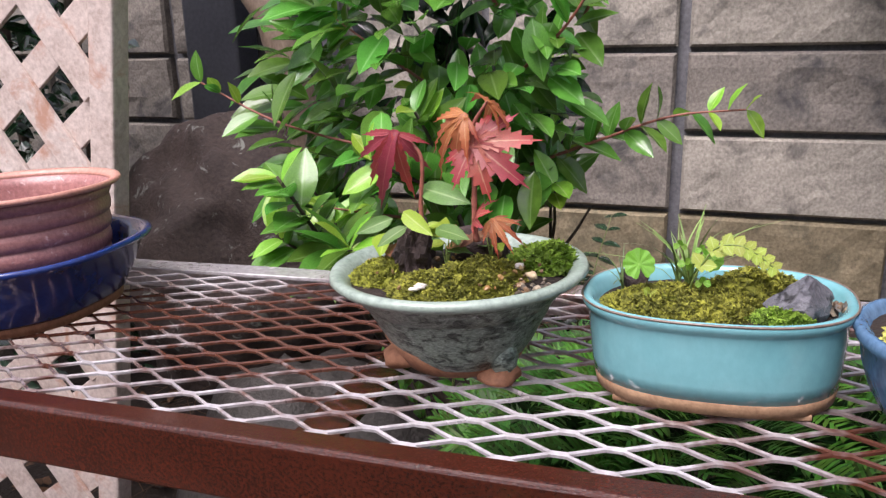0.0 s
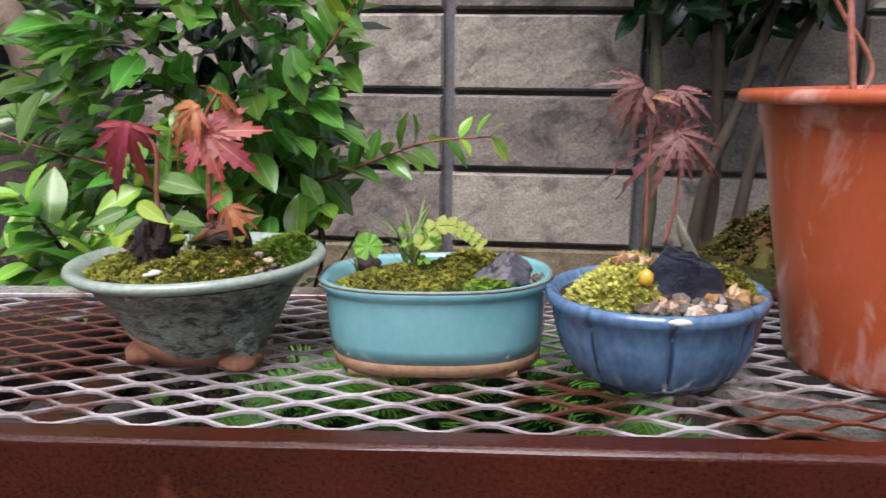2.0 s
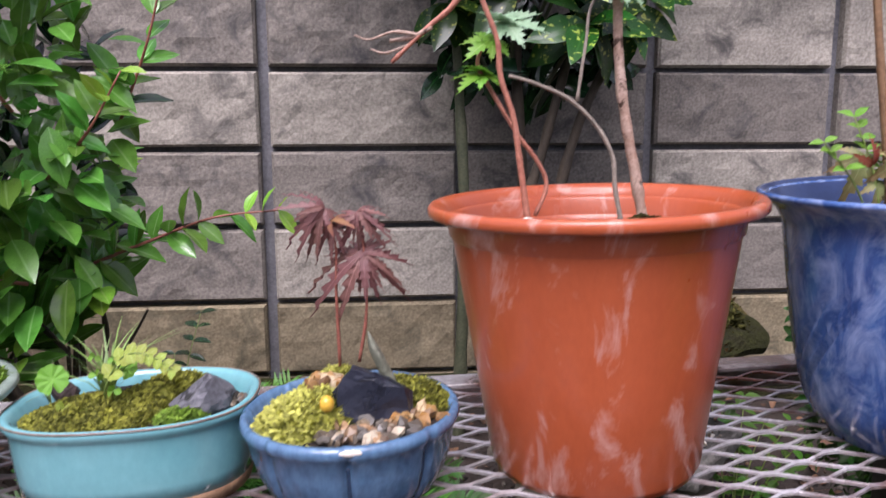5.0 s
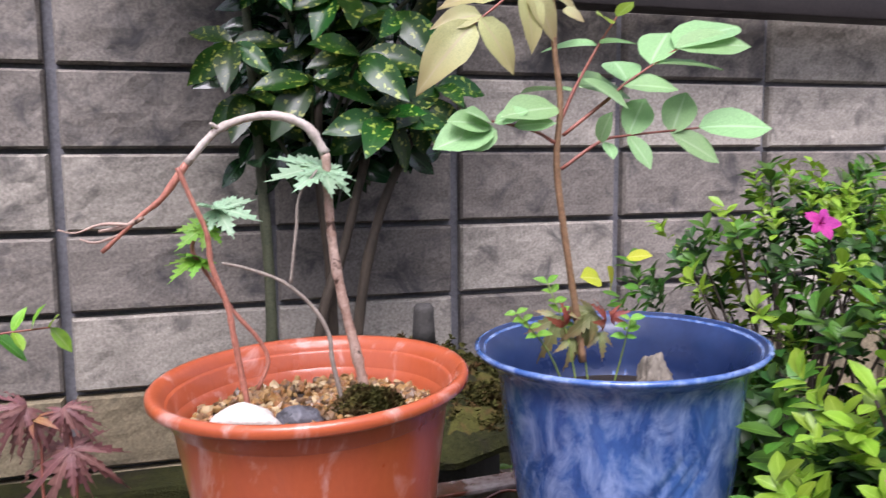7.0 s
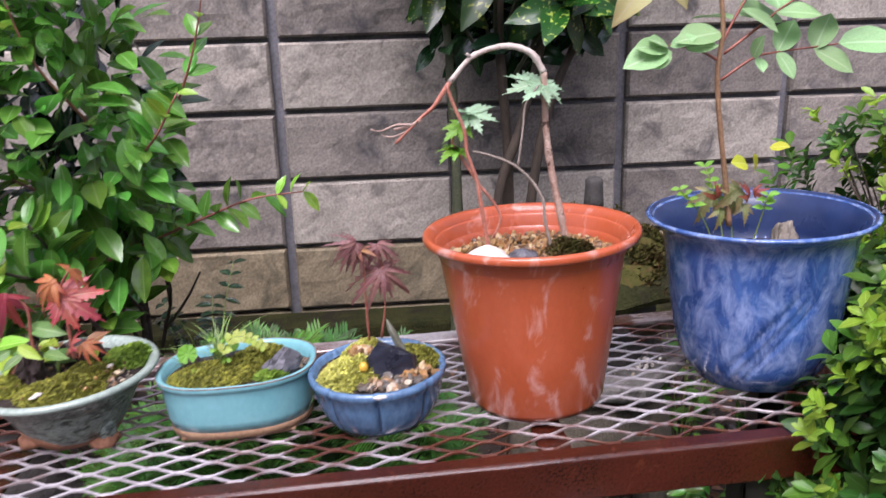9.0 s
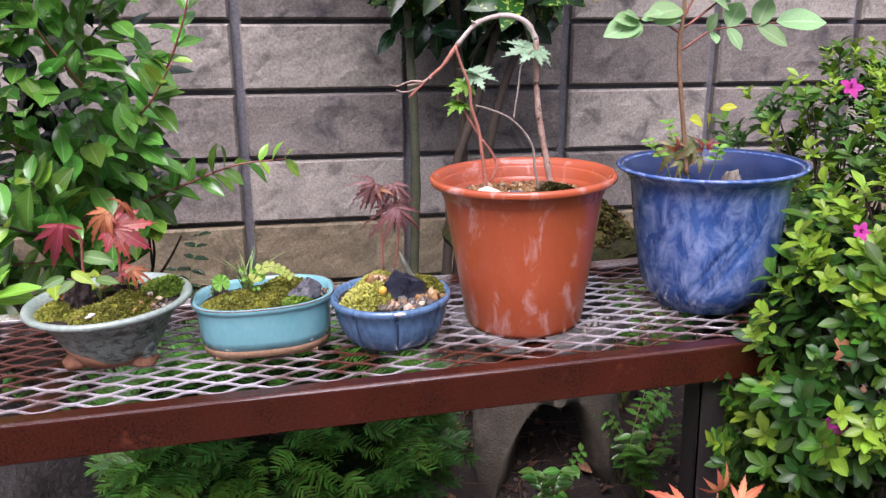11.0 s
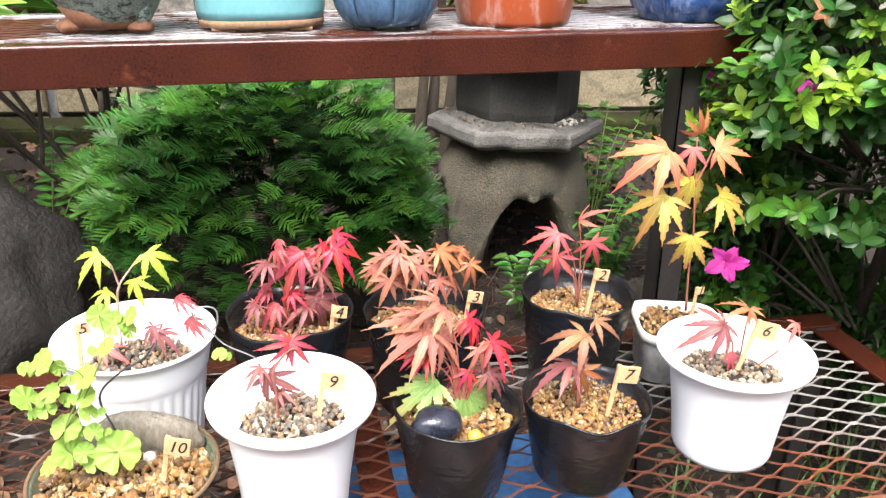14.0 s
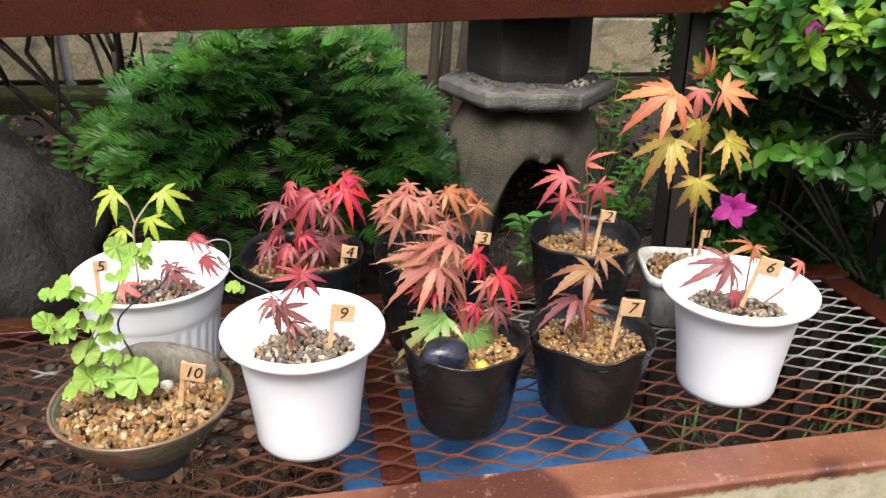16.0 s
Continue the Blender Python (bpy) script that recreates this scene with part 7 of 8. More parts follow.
        p = Vector((-0.135 + 0.20 * r * math.cos(a) * math.sqrt(1 - u * u), -0.03 + 0.19 * r * math.sin(a) * math.sqrt(1 - u * u), 0.59 + 0.37 * r * u))
        g = Vector((p.x + 0.10, p.y - 0.05, (p.z - 0.5) * 0.4 + rng.uniform(-0.15, 0.1))).normalized() + Vector((rng.uniform(-0.6, 0.6), rng.uniform(-0.6, 0.6), rng.uniform(-0.6, 0.3)))
        if p.x < 0.02 + 0.475 * (p.z - 0.374) and p.z > 0.33:
            leaves.append((p, g.normalized(), rng.uniform(0.045, 0.066), None))
    leaves.sort(key=lambda q: q[0].y)
    for p, g, L, young in leaves:
        kind = "camellia_new" if young and rng.random() < 0.75 else "camellia_dark_shaded" if (young is None and p.y > 0.05) else "camellia"
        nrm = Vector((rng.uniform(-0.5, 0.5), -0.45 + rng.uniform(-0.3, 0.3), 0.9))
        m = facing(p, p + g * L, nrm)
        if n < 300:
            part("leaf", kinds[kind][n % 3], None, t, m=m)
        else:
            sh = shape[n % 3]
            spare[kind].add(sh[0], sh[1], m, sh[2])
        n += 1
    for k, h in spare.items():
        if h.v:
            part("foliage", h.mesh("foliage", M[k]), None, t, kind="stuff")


def aucuba_shrub():
    t = thing("aucuba_shrub", "spotted-leaf evergreen shrub with bare green trunks against the wall", "shrub", pose(0.42, 1.50, 0.17))
    rng = random.Random(21)
    for k, pts in enumerate(([(-0.10, 0.02, -0.05), (-0.09, 0.0, 0.38), (-0.10, 0.0, 0.65), (-0.12, 0.0, 1.0)], [(-0.03, 0, -0.05), (-0.01, -0.02, 0.35), (0.04, -0.02, 0.52), (0.10, -0.02, 0.75)],
                             [(0.03, 0, -0.05), (0.06, -0.02, 0.36), (0.10, -0.02, 0.56), (0.17, -0.02, 0.72)], [(0.0, 0.02, -0.05), (0.02, 0.02, 0.4), (0.0, 0.0, 0.7), (0.02, 0, 1.05)])):
        part("trunk", tube(pts, 0.013, 0.007, 10, 8, 0.1), M["green_bark" if k == 0 else "bark"], t)
    kinds = [shape_mesh("leaf", oval_shape(i + 30, 0.215, 0.3, 0.3, 1.7, 0.02, 9, 0.52), M["aucuba"]) for i in range(4)]
    tips = [(-0.14, -0.05, 0.86), (-0.02, -0.08, 0.80), (0.06, -0.10, 0.84), (0.10, -0.09, 0.74), (0.16, -0.06, 0.77), (-0.08, -0.05, 0.98), (0.03, -0.07, 0.95), (0.13, -0.06, 0.92), (0.21, -0.03, 0.80), (-0.05, -0.02, 1.1), (0.08, -0.02, 1.1),
            (0.20, -0.04, 0.98), (-0.12, -0.03, 0.78), (0.0, 0.02, 0.88), (0.09, 0.02, 0.84), (0.16, -0.03, 1.07), (-0.12, 0.0, 1.05), (0.02, 0.0, 1.04), (-0.05, 0.03, 0.80), (0.05, 0.03, 0.97)]
    # leaves deep in the crown, their shade put into the dark colour
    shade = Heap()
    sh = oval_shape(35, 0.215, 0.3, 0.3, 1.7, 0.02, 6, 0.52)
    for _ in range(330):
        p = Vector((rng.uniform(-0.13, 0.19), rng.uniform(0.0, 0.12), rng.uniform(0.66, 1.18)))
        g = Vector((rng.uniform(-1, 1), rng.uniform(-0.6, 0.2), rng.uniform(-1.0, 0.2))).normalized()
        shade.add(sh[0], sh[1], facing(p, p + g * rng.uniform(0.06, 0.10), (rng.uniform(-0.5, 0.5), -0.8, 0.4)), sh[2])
    # unseen leaves added above the view to shade the wall below
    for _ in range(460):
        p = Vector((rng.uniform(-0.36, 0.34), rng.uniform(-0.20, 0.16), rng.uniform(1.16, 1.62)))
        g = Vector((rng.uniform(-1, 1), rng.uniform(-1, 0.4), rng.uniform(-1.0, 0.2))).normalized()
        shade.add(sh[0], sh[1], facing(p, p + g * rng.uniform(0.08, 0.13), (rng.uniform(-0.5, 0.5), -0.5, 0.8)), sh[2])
    part("foliage", shade.mesh("foliage", M["camellia_dark_shaded"]), None, t, "dark leaves with shade in their colour", kind="stuff")
    for c in tips:
        part("twig", tube([(0.3 * c[0], 0.01, c[2] - 0.13), (0.7 * c[0], 0.5 * c[1], c[2] - 0.05), c], 0.004, 0.003, 6, 4, 0.08), M["green_bark"], t)
        for k in range(6):
            a = radians(60 * k + rng.uniform(-22, 22))
            g = Vector((math.cos(a), math.sin(a) * 0.6 - 0.35, rng.uniform(-1.0, 0.25))).normalized()
            L = rng.uniform(0.075, 0.125)
            part("leaf", kinds[k % 4], None, t, m=facing(c, Vector(c) + g * L, (rng.uniform(-0.5, 0.5), -0.75, 0.45)))


def whorl_shape(rng, leaves, size):
    """A rosette of small leaves at a shoot's end."""
    h = Heap()
    for k in range(leaves):
        a = 2 * math.pi * k / leaves * 1.62 + rng.uniform(-0.3, 0.3)
        up = rng.uniform(0.1, 1.1)
        g = Vector((math.cos(a), math.sin(a), up)).normalized()
        L = size * rng.uniform(0.65, 1.15)
        vs, fs, uv = [], [], []
        for i, (f, w) in enumerate(((0, 0.03), (0.3, 0.18), (0.58, 0.245), (0.85, 0.14), (1, 0.01))):
            for q in (-1, 0, 1):
                vs.append((q * w, f, abs(q) * w * 0.3 - 0.16 * f * f))
                uv.append((q, f))
            if i:
                b = 3 * i
                fs += [(b - 3, b - 2, b + 1, b), (b - 2, b - 1, b + 2, b + 1)]
        foot = Vector((0, 0, size * (0.45 - 1.3 * k / leaves)))
        h.add(vs, fs, facing(foot, foot + g * L, (0, 0, 1)), uv)
    return h


def petal_shape(seed):
    """A broad blunt petal with a ruffled edge, from the origin along y to 1."""
    rng = random.Random(seed)
    vs, fs, uv = [], [], []
    for i in range(9):
        f = i / 8
        w = 0.05 + 0.31 * math.sin(math.pi * min(1, f ** 1.3) * 0.93) ** 0.7 if i else 0.04
        for q in (-1, -0.6, -0.2, 0.2, 0.6, 1):
            ruff = 0.07 * math.sin(5 * q + 9 * f + seed) * f + 0.04 * rng.uniform(-1, 1) * f
            vs.append((q * w, f - 0.10 * abs(q) * f, 0.22 * abs(q) * w - 0.55 * f * f + ruff))
            uv.append((q, f))
        if i:
            for k in range(5):
                a = 6 * (i - 1) + k
                fs.append((a, a + 1, a + 7, a + 6))
    return vs, fs, uv


def flower(owner, at, towards, size, kind, seed):
    rng = random.Random(seed)
    fl = None
    pet = shape_mesh("petal", petal_shape(seed), M[kind])
    d = Vector(towards).normalized()
    q = d.to_track_quat("Z", "Y").to_matrix().to_4x4()
    base = Matrix.Translation(at) @ q
    fl = part("flower", tube([(0, 0, -size * 0.4), (0, 0, -size * 0.1), (0, 0, 0)], 0.0008, 0.0035, 8, 3), M[kind], owner, {"petal": "magenta flower", "petal_pink": "bright pink flower", "petal_dry": "withered brown flower"}[kind], m=base)
    for k in range(5):
        a = 2 * math.pi * k / 5 + rng.uniform(-0.15, 0.15)
        g = Vector((math.cos(a), math.sin(a), 0.95))
        part("petal", pet, None, fl, m=facing((0, 0, 0), g * size * rng.uniform(0.85, 1.1), (-math.cos(a) * 0.4, -math.sin(a) * 0.4, 1)))
    for k in range(4):
        a = rng.uniform(0, 6.28)
        part("stamen", tube([(0, 0, 0), (0.15 * size * math.cos(a), 0.15 * size * math.sin(a), 0.5 * size), (0.3 * size * math.cos(a), 0.3 * size * math.sin(a), 0.9 * size)], 0.0005, 0.0004, 4, 2), M[kind], fl)


# lobes of the azalea's crown: centre and radii
AZALEA = [((0.83, 0.64, 0.46), (0.235, 0.25, 0.36)), ((0.665, 0.400, 0.545), (0.20, 0.125, 0.21)), ((0.70, 0.42, 0.36), (0.18, 0.12, 0.16)), ((0.84, 0.80, 0.55), (0.24, 0.18, 0.28)), ((0.88, 0.42, 0.44), (0.24, 0.2, 0.34)),
          ((0.62, 0.50, 0.38), (0.09, 0.10, 0.2)), ((0.705, 0.55, 0.58), (0.115, 0.14, 0.19))]


# the azalea's flowers: x, y, z, where they face, petal length, kind
FLOWERS = ((0.592, 0.50, 0.800, (-0.2, -0.8, 0.4), 0.007, "petal"), (0.555, 0.355, 0.725, (-0.3, -0.9, 0.3), 0.017, "petal_pink"), (0.478, 0.375, 0.374, (-0.55, -0.6, 0.15), 0.0135, "petal"),
           (0.536, 0.435, 0.530, (-0.4, -0.8, 0.2), 0.014, "petal"), (0.500, 0.47, 0.530, (-0.7, -0.5, -0.4), 0.013, "petal"), (0.509, 0.345, 0.544, (-0.4, -0.9, 0.3), 0.005, "petal_pink"), (0.490, 0.34, 0.550, (-0.4, -0.9, 0.3), 0.006, "petal"),
           (0.514, 0.355, 0.608, (-0.4, -0.8, 0.3), 0.010, "petal_dry"), (0.555, 0.345, 0.676, (-0.3, -0.9, 0.1), 0.008, "petal_dry"), (0.511, 0.36, 0.704, (-0.4, -0.8, 0.5), 0.005, "petal"))


def azalea_bush():
    t = thing("azalea_bush", "dense azalea bush with small green leaves and a few pink flowers", "shrub", pose(0.78, 0.55, 0.02))
    o = Vector((0.78, 0.55, 0.02))
    rng = random.Random(33)
    shapes = [whorl_shape(random.Random(k), 9, 0.0185) for k in range(6)]
    heaps = {"azalea": Heap(), "azalea_new": Heap(), "azalea_shaded": Heap()}
    twigs = bmesh.new()
    ends = 0
    while ends < 4300:
        (c, r) = rng.choice(AZALEA)
        u, a = rng.uniform(-0.9, 1), rng.uniform(0, 2 * math.pi)
        s = math.sqrt(1 - u * u)
        n = Vector((math.cos(a) * s, math.sin(a) * s, u))
        k = rng.uniform(0.72, 1.02) + (0.10 * rng.random() ** 3)
        bumpy = 1 + 0.16 * noise.noise(Vector((n.x * 3, n.y * 3, n.z * 3 + c[0] * 9)))
        p = Vector((c[0] + r[0] * n.x * k * bumpy, c[1] + r[1] * n.y * k * bumpy, c[2] + r[2] * n.z * k * bumpy))
        inside = any(sum(((p[i] - cc[i]) / rr[i]) ** 2 for i in range(3)) < 0.60 for cc, rr in AZALEA if cc != c)
        if inside or p.y > 1.0 or p.z < 0.10 + ground_height(p.x, p.y):
            continue
        if (Vector((p.x, p.y)) - Vector((0.495, 0.553))).length < 0.105 and 0.5 < p.z < 0.75:
            continue
        # open, thin growth towards the wall; nothing over the low shelf
        if p.z > 0.66 and p.y > 0.46 and p.x < 0.82 and rng.random() < 0.8:
            continue
        if p.x < 0.67 and p.y < 0.45 and 0.2 < p.z < 0.41:
            continue
        # a dark hollow under the overhanging shoots
        if ((p.x - 0.54) / 0.085) ** 2 + ((p.y - 0.36) / 0.09) ** 2 + ((p.z - 0.470) / 0.036) ** 2 < 1:
            continue
        if any((p - Vector(q[:3])).length < 0.026 for q in FLOWERS[:5]):
            continue
        ends += 1
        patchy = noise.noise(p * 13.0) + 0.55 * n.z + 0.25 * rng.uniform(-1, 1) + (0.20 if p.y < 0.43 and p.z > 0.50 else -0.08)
        # inner and downward-facing whorls take a darker copy, shade painted as leaf colour
        kind = "azalea_new" if (patchy > 0.27 and k > 0.85) else "azalea_shaded" if k < 0.87 or patchy < -0.12 else "azalea"
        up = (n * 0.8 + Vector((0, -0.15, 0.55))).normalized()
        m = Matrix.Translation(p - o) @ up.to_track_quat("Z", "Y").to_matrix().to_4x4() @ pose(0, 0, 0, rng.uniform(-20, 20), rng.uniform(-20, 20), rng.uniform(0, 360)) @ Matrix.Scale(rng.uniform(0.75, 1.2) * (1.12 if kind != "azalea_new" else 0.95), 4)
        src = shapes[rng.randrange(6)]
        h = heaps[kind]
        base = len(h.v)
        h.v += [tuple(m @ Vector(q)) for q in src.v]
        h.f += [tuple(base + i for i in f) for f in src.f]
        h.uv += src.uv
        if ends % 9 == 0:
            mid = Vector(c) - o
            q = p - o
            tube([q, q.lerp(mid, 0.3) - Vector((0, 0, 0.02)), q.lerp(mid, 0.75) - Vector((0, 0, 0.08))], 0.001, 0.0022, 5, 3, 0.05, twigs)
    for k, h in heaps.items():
        part("foliage", h.mesh("foliage", M[k]), None, t, {"azalea": "mid-green leaves", "azalea_new": "yellow-green young leaves", "azalea_shaded": "dark leaves with shade in their colour"}[k], kind="stuff")
    part("twig_work", twigs, M["bark"], t, "thin brown twigs", kind="stuff")
    for k in range(6):
        a = k * 1.05
        part("trunk", tube([(0.03 * math.cos(a), 0.03 * math.sin(a), -0.04), (0.07 * math.cos(a), 0.07 * math.sin(a), 0.15), (0.14 * math.cos(a), 0.14 * math.sin(a), 0.38)], 0.012, 0.006, 8, 5, 0.1), M["bark"], t)
    for x, y, z, d, s, kind in FLOWERS:
        flower(t, Vector((x, y, z)) - o, d, s, kind, int(x * 1000))


def conifer_bush():
    t = thing("conifer_bush", "low rounded green conifer with flat feathery needle sprays", "shrub", pose(0.045, 0.89, 0.10))
    rng = random.Random(44)

    def spray(seed, needles):
        """A flat shoot: two ranks of needles that spread like a feather."""
        r2 = random.Random(seed)
        h = Heap()
        bend = r2.uniform(-0.12, 0.12)
        for i in range(needles):
            f = 0.10 + 0.90 * i / needles
            b = Vector((bend * f * f, f * 0.86, -0.14 * f * f))
            for sd in (-1, 1):
                L = 0.34 * (0.55 + 0.75 * math.sin(math.pi * (0.18 + 0.72 * f))) * r2.uniform(0.82, 1.12)
                a = radians(66 - 40 * f + r2.uniform(-9, 9))
                e = b + Vector((sd * L * math.sin(a), L * math.cos(a), 0.16 * L + r2.uniform(-0.05, 0.05)))
                s = Vector((0.021 * math.cos(a), -0.044 * sd * math.sin(a), 0))
                mid = b.lerp(e, 0.6) + Vector((0, 0, 0.02))
                h.add([tuple(b - s), tuple(b + s), tuple(mid + s), tuple(mid - s), tuple(e)], [(0, 1, 2, 3), (3, 2, 4)], Matrix(), [(0.5, f)] * 5)
        h.add([(-0.012, 0, 0), (0.012, 0, 0), (bend, 0.86, -0.13)], [(0, 1, 2)], Matrix(), [(0.5, 0.5)] * 3)
        return h
    sprays = [spray(k, 8) for k in range(6)]
    heaps = {"conifer": Heap(), "conifer_new": Heap(), "conifer_shaded": Heap()}
    for i in range(2000):
        u, a = rng.uniform(-0.5, 1), rng.uniform(0, 2 * math.pi)
        s = math.sqrt(1 - u * u)
        n = Vector((math.cos(a) * s, math.sin(a) * s, u))
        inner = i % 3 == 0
        # tiers: the sprays gather in shelves with dark gaps between them
        tier = math.sin(u * 9.0 + 2.2 * noise.noise(n * 2.0))
        k = rng.uniform(0.45, 0.82) if inner else rng.uniform(0.82, 1.0) + 0.07 * max(0, tier)
        if not inner and tier < -0.45 and rng.random() < 0.6:
            continue
        lump = 1 + 0.20 * noise.noise(n * 2.6 + Vector((4, 1, 7)))
        p = Vector((0.228 * n.x * k * lump, 0.205 * n.y * k * lump, 0.200 + 0.165 * n.z * k * lump))
        out = Vector((n.x, n.y, 0.25 * n.z)).normalized() if abs(n.z) < 0.97 else Vector((rng.uniform(-1, 1), rng.uniform(-1, 0), 0.2)).normalized()
        tang = Vector((-out.y, out.x, 0)) * rng.uniform(-0.9, 0.9)
        g = (out * 0.9 + tang + Vector((0, -0.2, rng.uniform(-0.35, 0.30)))).normalized()
        # inner sprays get a near-black copy, the bush's shade put into colour
        kind = "conifer_shaded" if inner else "conifer_new" if rng.random() < 0.28 + 0.25 * tier else "conifer"
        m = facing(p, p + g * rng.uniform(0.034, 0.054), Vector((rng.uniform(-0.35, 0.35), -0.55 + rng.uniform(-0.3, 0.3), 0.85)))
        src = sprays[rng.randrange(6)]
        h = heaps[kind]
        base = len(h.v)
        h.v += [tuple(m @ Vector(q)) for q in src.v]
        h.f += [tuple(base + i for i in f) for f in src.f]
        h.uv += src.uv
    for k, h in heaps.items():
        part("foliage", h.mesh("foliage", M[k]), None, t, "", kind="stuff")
    for k in range(9):
        a = k * 0.72
        part("limb", tube([(0.02 * math.cos(a), 0.02 * math.sin(a), -0.13), (0.02 * math.cos(a), 0.02 * math.sin(a), -0.02), (0.05 * math.cos(a), 0.05 * math.sin(a), 0.10), (0.16 * math.cos(a), 0.14 * math.sin(a), 0.16 + 0.03 * (k % 3))], 0.012, 0.003, 7, 5, 0.1), M["bark"], t)


def stone_lantern():
    t = thing("stone_lantern", "weathered grey stone garden lantern on arched legs with a mossy roof", "lantern", pose(0.508, 1.143, 0.107, 0, 0, 18))

    def hexa(a, r, z):
        k = math.cos(math.pi / 6) / math.cos(((a + math.pi / 6) % (math.pi / 3)) - math.pi / 6)
        w = 1 + 0.012 * noise.noise(Vector((math.cos(a) * 4, math.sin(a) * 4, z * 20)))
        return r * k * w * math.cos(a), r * k * w * math.sin(a), z + 0.004 * noise.noise(Vector((math.cos(a) * 5, math.sin(a) * 5, 3)))
    # a bell-shaped stool with scalloped arches between four splayed feet
    bm = bmesh.new()
    rings = []
    segs = 128
    for j in range(17):
        z = -0.075 + 0.279 * j / 16
        ring = []
        for i in range(segs):
            a = 2 * math.pi * i / segs
            foot = abs(((a / (math.pi / 2)) % 1) - 0.5) * 2
            arch = -0.075 + (0.208 * max(0, 1 - (foot / 0.85) ** 2.2) ** 0.6 - 0.022 * max(0, 1 - foot / 0.3)) if foot < 0.85 else -0.075
            zz = max(z, arch)
            q = max(0, zz / 0.204)
            r = 0.172 - 0.052 * math.sin(math.pi * min(1, q * 1.15) * 0.5) ** 2 + 0.016 * math.sin(math.pi * max(0, q - 0.35) / 0.65) - 0.012 * q ** 6
            r *= 1 - 0.05 * (1 - foot) * (1 - q)
            ring.append((r * math.cos(a), r * math.sin(a), zz))
        rings.append(ring)
    outer = [[bm.verts.new(p) for p in ring] for ring in rings]
    inner = [[bm.verts.new((p[0] * 0.66, p[1] * 0.66, p[2])) for p in ring] for ring in rings]
    for j in range(16):
        for i in range(segs):
            k = (i + 1) % segs
            bm.faces.new((outer[j][i], outer[j][k], outer[j + 1][k], outer[j + 1][i]))
            bm.faces.new((inner[j][k], inner[j][i], inner[j + 1][i], inner[j + 1][k]))
    for i in range(segs):
        k = (i + 1) % segs
        bm.faces.new((outer[0][k], outer[0][i], inner[0][i], inner[0][k]))
        bm.faces.new((outer[16][i], outer[16][k], inner[16][k], inner[16][i]))
    bmesh.ops.remove_doubles(bm, verts=bm.verts, dist=1e-5)
    bmesh.ops.recalc_face_normals(bm, faces=bm.faces)
    part("base", bm, M["granite"], t, "arched four-footed stone base", m=pose(0, 0, 0, 0, 0, 26))
    part("platform", lathe([(0, 0.200), (0.138, 0.200), (0.150, 0.202), (0.160, 0.2065), (0.1645, 0.211), (0.1665, 0.216), (0.1665, 0.230), (0.1640, 0.2345), (0.1615, 0.236), (0.1560, 0.2365), (0.1500, 0.2345), (0.1455, 0.2345), (0.1380, 0.240), (0.1330, 0.2405), (0.1280, 0.239), (0.105, 0.248), (0, 0.250)], 144, hexa), M["grey_granite"], t, "hexagonal stone platform with a stepped edge", False)
    gravel(t, 0.03, -0.09, 0.241, 0.055, 0.0055, 46, M["white_stone"], 101, "lichen", 0.45)
    gravel(t, 0, 0, 0.243, 0.135, 0.004, 200, M["gravel_mix"], 102, "grit")
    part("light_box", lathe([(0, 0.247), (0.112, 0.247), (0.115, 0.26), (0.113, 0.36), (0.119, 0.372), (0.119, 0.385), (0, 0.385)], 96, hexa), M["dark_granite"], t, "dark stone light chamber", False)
    part("roof", lathe([(0, 0.366), (0.165, 0.368), (0.178, 0.373), (0.181, 0.382), (0.170, 0.394), (0.145, 0.407), (0.115, 0.428), (0.08, 0.448), (0, 0.455)], 96, lambda a, r, z: (r * math.cos(a) * (1 + 0.03 * math.sin(6 * a + 0.5)), r * math.sin(a) * (1 + 0.03 * math.sin(6 * a + 0.5)), z + 0.010 * noise.noise(Vector((r * math.cos(a) * 25, r * math.sin(a) * 25, 2))) * (r > 0.02))), M["mossy_stone"], t, "mossy stone roof", False)
    moss(t, 0, 0, 0.378, 0.176, 0.082, M["moss_dark"], 91, 1.0, 1900, "moss", 0.010)
    for k, (x, y, r, h) in enumerate(((-0.085, -0.075, 0.06, 0.06), (0.025, -0.10, 0.05, 0.055), (-0.115, 0.025, 0.05, 0.055), (0.09, -0.05, 0.05, 0.055))):
        moss(t, x, y, 0.385, r, h, M["moss_dark"], 93 + k, 0.9, 420, "moss", 0.010)
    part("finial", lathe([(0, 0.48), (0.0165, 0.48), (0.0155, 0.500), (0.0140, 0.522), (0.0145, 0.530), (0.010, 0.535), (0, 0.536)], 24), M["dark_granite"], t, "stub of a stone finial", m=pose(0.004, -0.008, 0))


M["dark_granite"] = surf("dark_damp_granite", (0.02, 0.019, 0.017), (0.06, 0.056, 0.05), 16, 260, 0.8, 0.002)


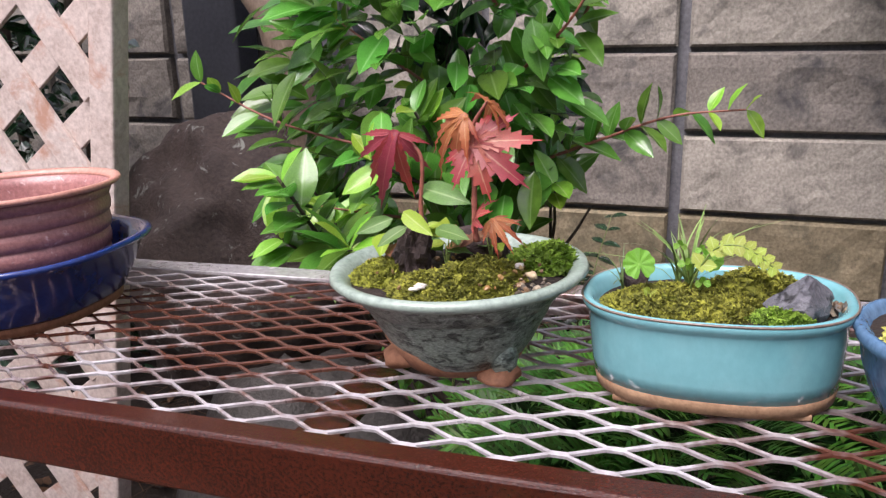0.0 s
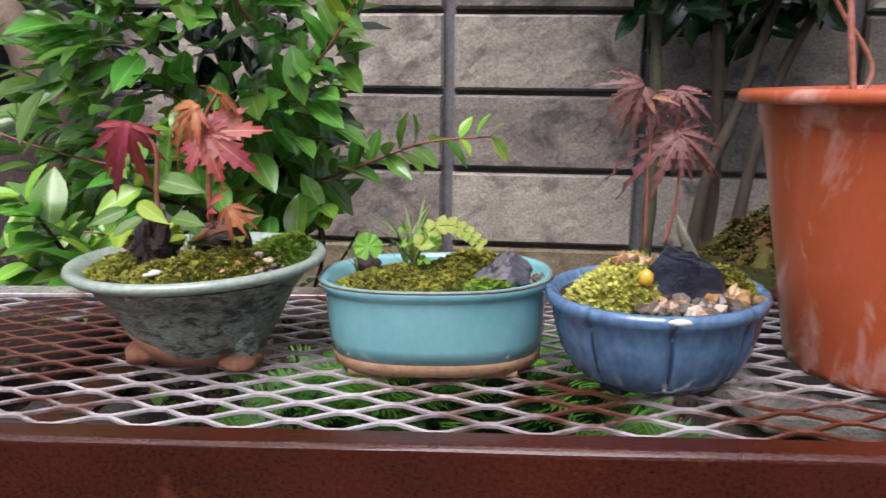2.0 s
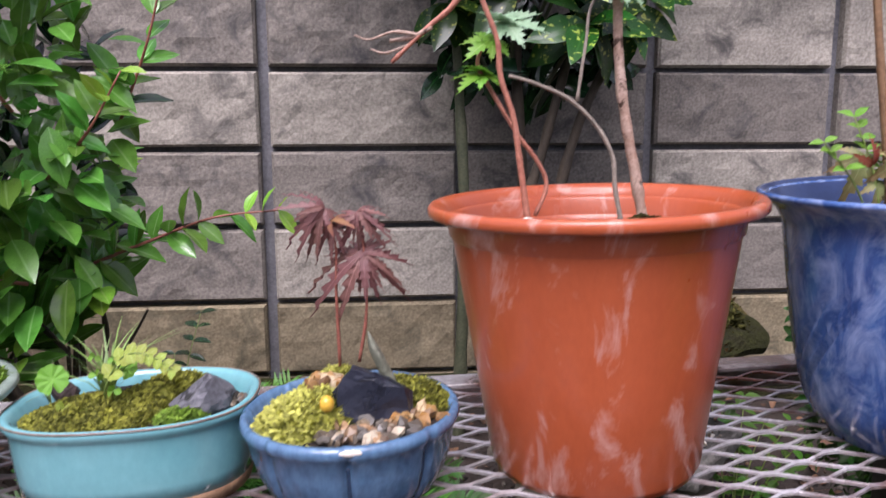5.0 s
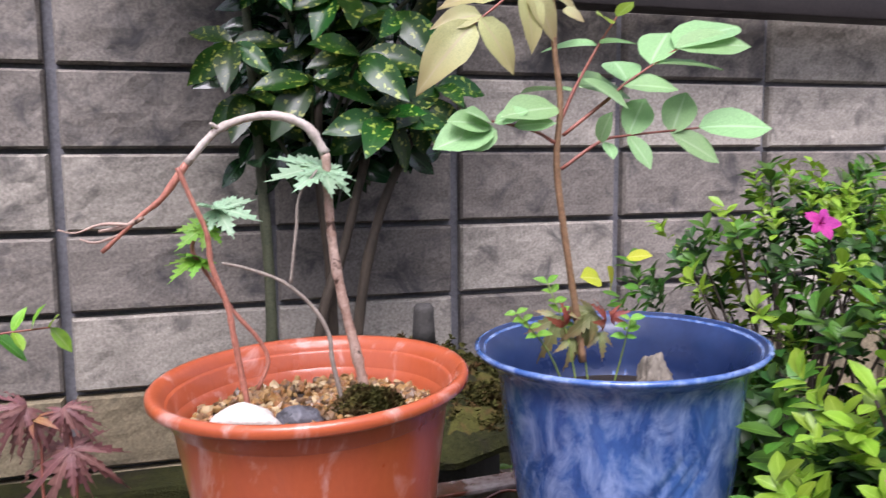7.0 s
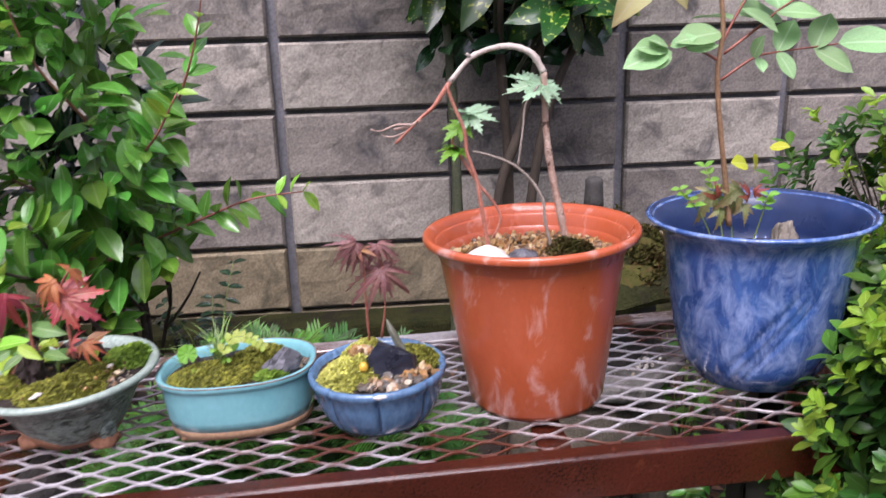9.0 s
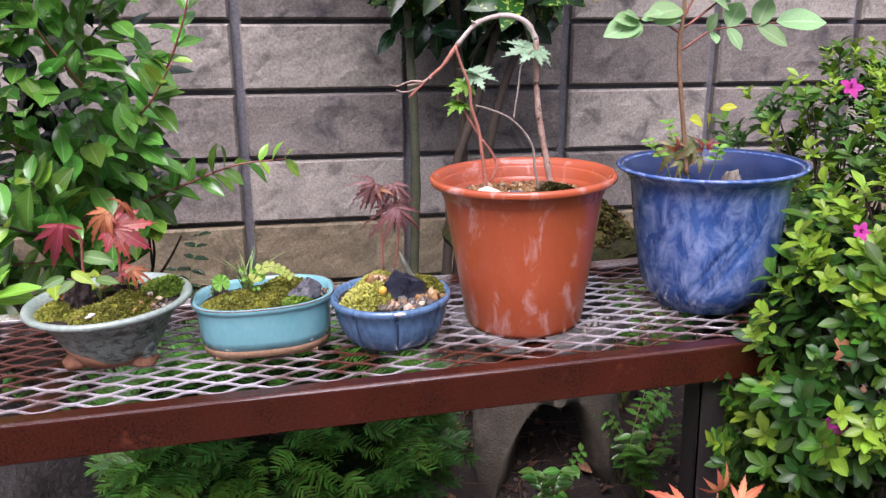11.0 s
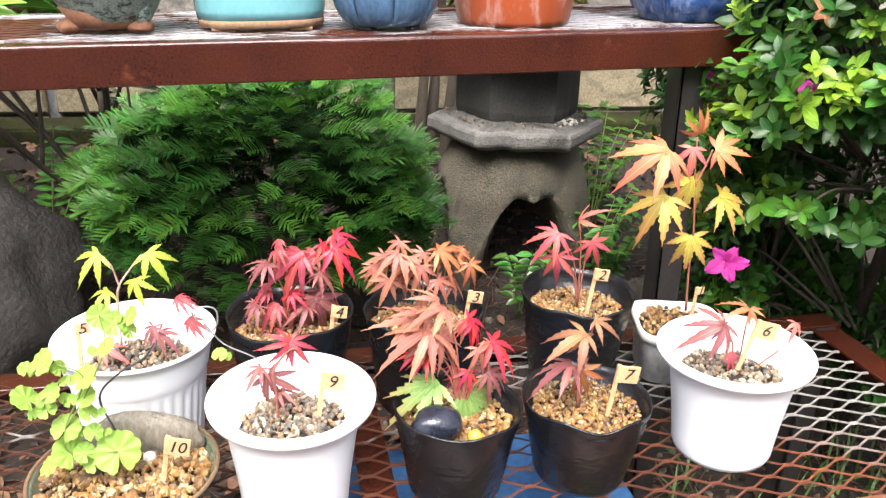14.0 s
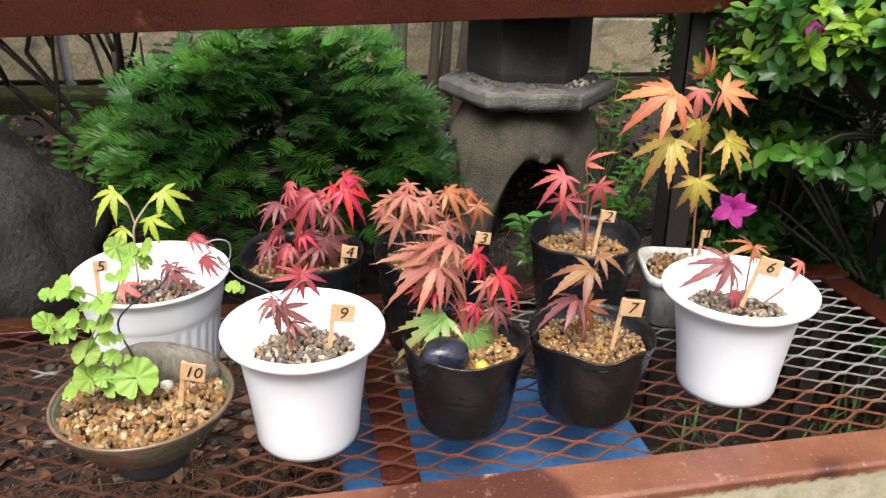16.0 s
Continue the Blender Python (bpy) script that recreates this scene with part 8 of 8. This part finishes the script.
def ground_litter():
    """Fallen leaves, twigs and a few green blades on the soil."""
    rng = random.Random(55)
    h, g, tw = Heap(), Heap(), Heap()
    sh = oval_shape(3, 0.28, 0.4, 0.3, 1.5, 0.05, 4, 0.5)
    for _ in range(3800):
        x, y = (rng.uniform(-1.1, 1.3), rng.uniform(0.0, 1.7)) if rng.random() < 0.6 else (rng.uniform(-0.5, 0.5), rng.uniform(0.1, 0.7))
        z = ground_height(x, y) + rng.uniform(0.0, 0.02)
        m = pose(x, y, z, rng.uniform(-35, 35), rng.uniform(-35, 35), rng.uniform(0, 360)) @ Matrix.Scale(rng.uniform(0.012, 0.034), 4)
        h.add(sh[0], sh[1], m)
    stick = [(-1, 0, 0), (1, 0, 0), (1, 0.02, 0.012), (-1, 0.02, 0.012), (1, -0.02, 0.012), (-1, -0.02, 0.012)]
    for _ in range(8000):
        x, y = (rng.uniform(-0.9, 1.0), rng.uniform(0.0, 1.3)) if rng.random() < 0.35 else (rng.uniform(-0.6, 0.5), rng.uniform(0.05, 0.5))
        z = ground_height(x, y) + rng.uniform(0.008, 0.03)
        tw.add(stick, [(0, 1, 2, 3), (0, 5, 4, 1), (3, 2, 4, 5)], pose(x, y, z, 0, rng.uniform(-15, 15), rng.uniform(0, 360)) @ Matrix.Scale(rng.uniform(0.012, 0.05), 4))
    # crumbs of soil, bark and small stones
    crumbs = Heap()
    lumps = [stone_shape(k, 1) for k in range(5)]
    for _ in range(5200):
        x, y = rng.uniform(-0.75, 0.95), rng.uniform(0.0, 1.45)
        z = ground_height(x, y) + 0.02 * noise.noise(Vector((x * 5, y * 5, 0)))
        sz = rng.uniform(0.003, 0.009) if rng.random() < 0.93 else rng.uniform(0.010, 0.022)
        q = lumps[rng.randrange(5)]
        crumbs.add(q[0], q[1], pose(x, y, z + sz * 0.2, rng.uniform(0, 360), rng.uniform(0, 360), 0) @ Matrix.Diagonal((sz, sz * 0.8, sz * 0.6, 1)))
    tagged(part("soil_crumbs", crumbs.mesh("soil_crumbs", M["crumbs"], False), None), "crumbs of brown soil, bark and small stones", "soil", kind="stuff")
    for _ in range(900):
        x, y = rng.uniform(0.2, 1.2), rng.uniform(-0.1, 0.5)
        a = rng.uniform(0, 6.28)
        L = rng.uniform(0.03, 0.09)
        b = Vector((x, y, ground_height(x, y)))
        d = Vector((math.cos(a), math.sin(a), 0))
        s = Vector((-d.y, d.x, 0)) * 0.0018
        g.add([tuple(b - s), tuple(b + s), tuple(b + Vector((0, 0, L * 0.7)) + d * L * 0.25 + s), tuple(b + Vector((0, 0, L * 0.7)) + d * L * 0.25 - s), tuple(b + Vector((0, 0, L)) + d * L * 0.7)], [(0, 1, 2, 3), (3, 2, 4)], Matrix())
    tagged(part("leaf_litter", h.mesh("leaf_litter", M["litter"]), None), "brown fallen leaves on the soil", "leaf litter", kind="stuff")
    tagged(part("twig_litter", tw.mesh("twig_litter", M["litter"]), None), "thin dry twigs and needles on the soil", "twigs", kind="stuff")
    tagged(part("grass", g.mesh("grass", M["grass"]), None), "sparse green grass blades on the soil", "grass", kind="stuff")


def small_weed(x, y, kind, n, size, height, seed, label):
    """A little plant: a few stems with pairs of leaves."""
    rng = random.Random(seed)
    z = ground_height(x, y)
    t = thing("weed", label, "weed", pose(x, y, z))
    me = shape_mesh("leaf", oval_shape(seed, 0.24, 0.25, 0.2, 1.6, 0.01, 6), M[kind])
    for k in range(n):
        a = rng.uniform(0, 6.28)
        top = Vector((0.35 * height * math.cos(a), 0.35 * height * math.sin(a), height * rng.uniform(0.6, 1)))
        pts = [Vector((0, 0, -0.01)), top * 0.5 + Vector((0, 0, 0.12 * height)), top]
        part("stem", tube(pts, 0.0014, 0.0007, 5, 4), M["green_stem"], t)
        line = smooth_path(pts, 4)
        for i in range(2, len(line)):
            for sd in (-1, 1):
                g = Vector((math.cos(a + sd * 1.4), math.sin(a + sd * 1.4), rng.uniform(-0.2, 0.5)))
                part("leaf", me, None, t, m=facing(line[i], line[i] + g.normalized() * size * rng.uniform(0.7, 1.1), (0, -0.4, 1)))


camellia_shrub()
aucuba_shrub()
azalea_bush()
conifer_bush()
stone_lantern()
ground_litter()
small_weed(0.475, 0.95, "camellia", 3, 0.030, 0.15, 5, "small green shoot before the lantern's arch")
small_weed(0.66, 0.98, "azalea", 6, 0.022, 0.20, 6, "low green weed beside the lantern")
small_weed(0.64, 1.02, "camellia", 9, 0.026, 0.20, 12, "leafy green weed beside the lantern")
small_weed(0.70, 1.18, "azalea", 9, 0.028, 0.26, 13, "tall green weed behind the lantern")
small_weed(0.62, 1.25, "camellia", 6, 0.03, 0.32, 7, "leafy green weed behind the lantern")
small_weed(-0.33, 1.15, "camellia", 6, 0.035, 0.22, 8, "leafy green weed by the grey boulder")
small_weed(-0.18, 1.42, "camellia_dark_shaded", 6, 0.035, 0.26, 9, "dark green weed near the wall")
small_weed(0.30, 0.10, "azalea_new", 3, 0.02, 0.14, 10, "tiny green weed under the low shelf")
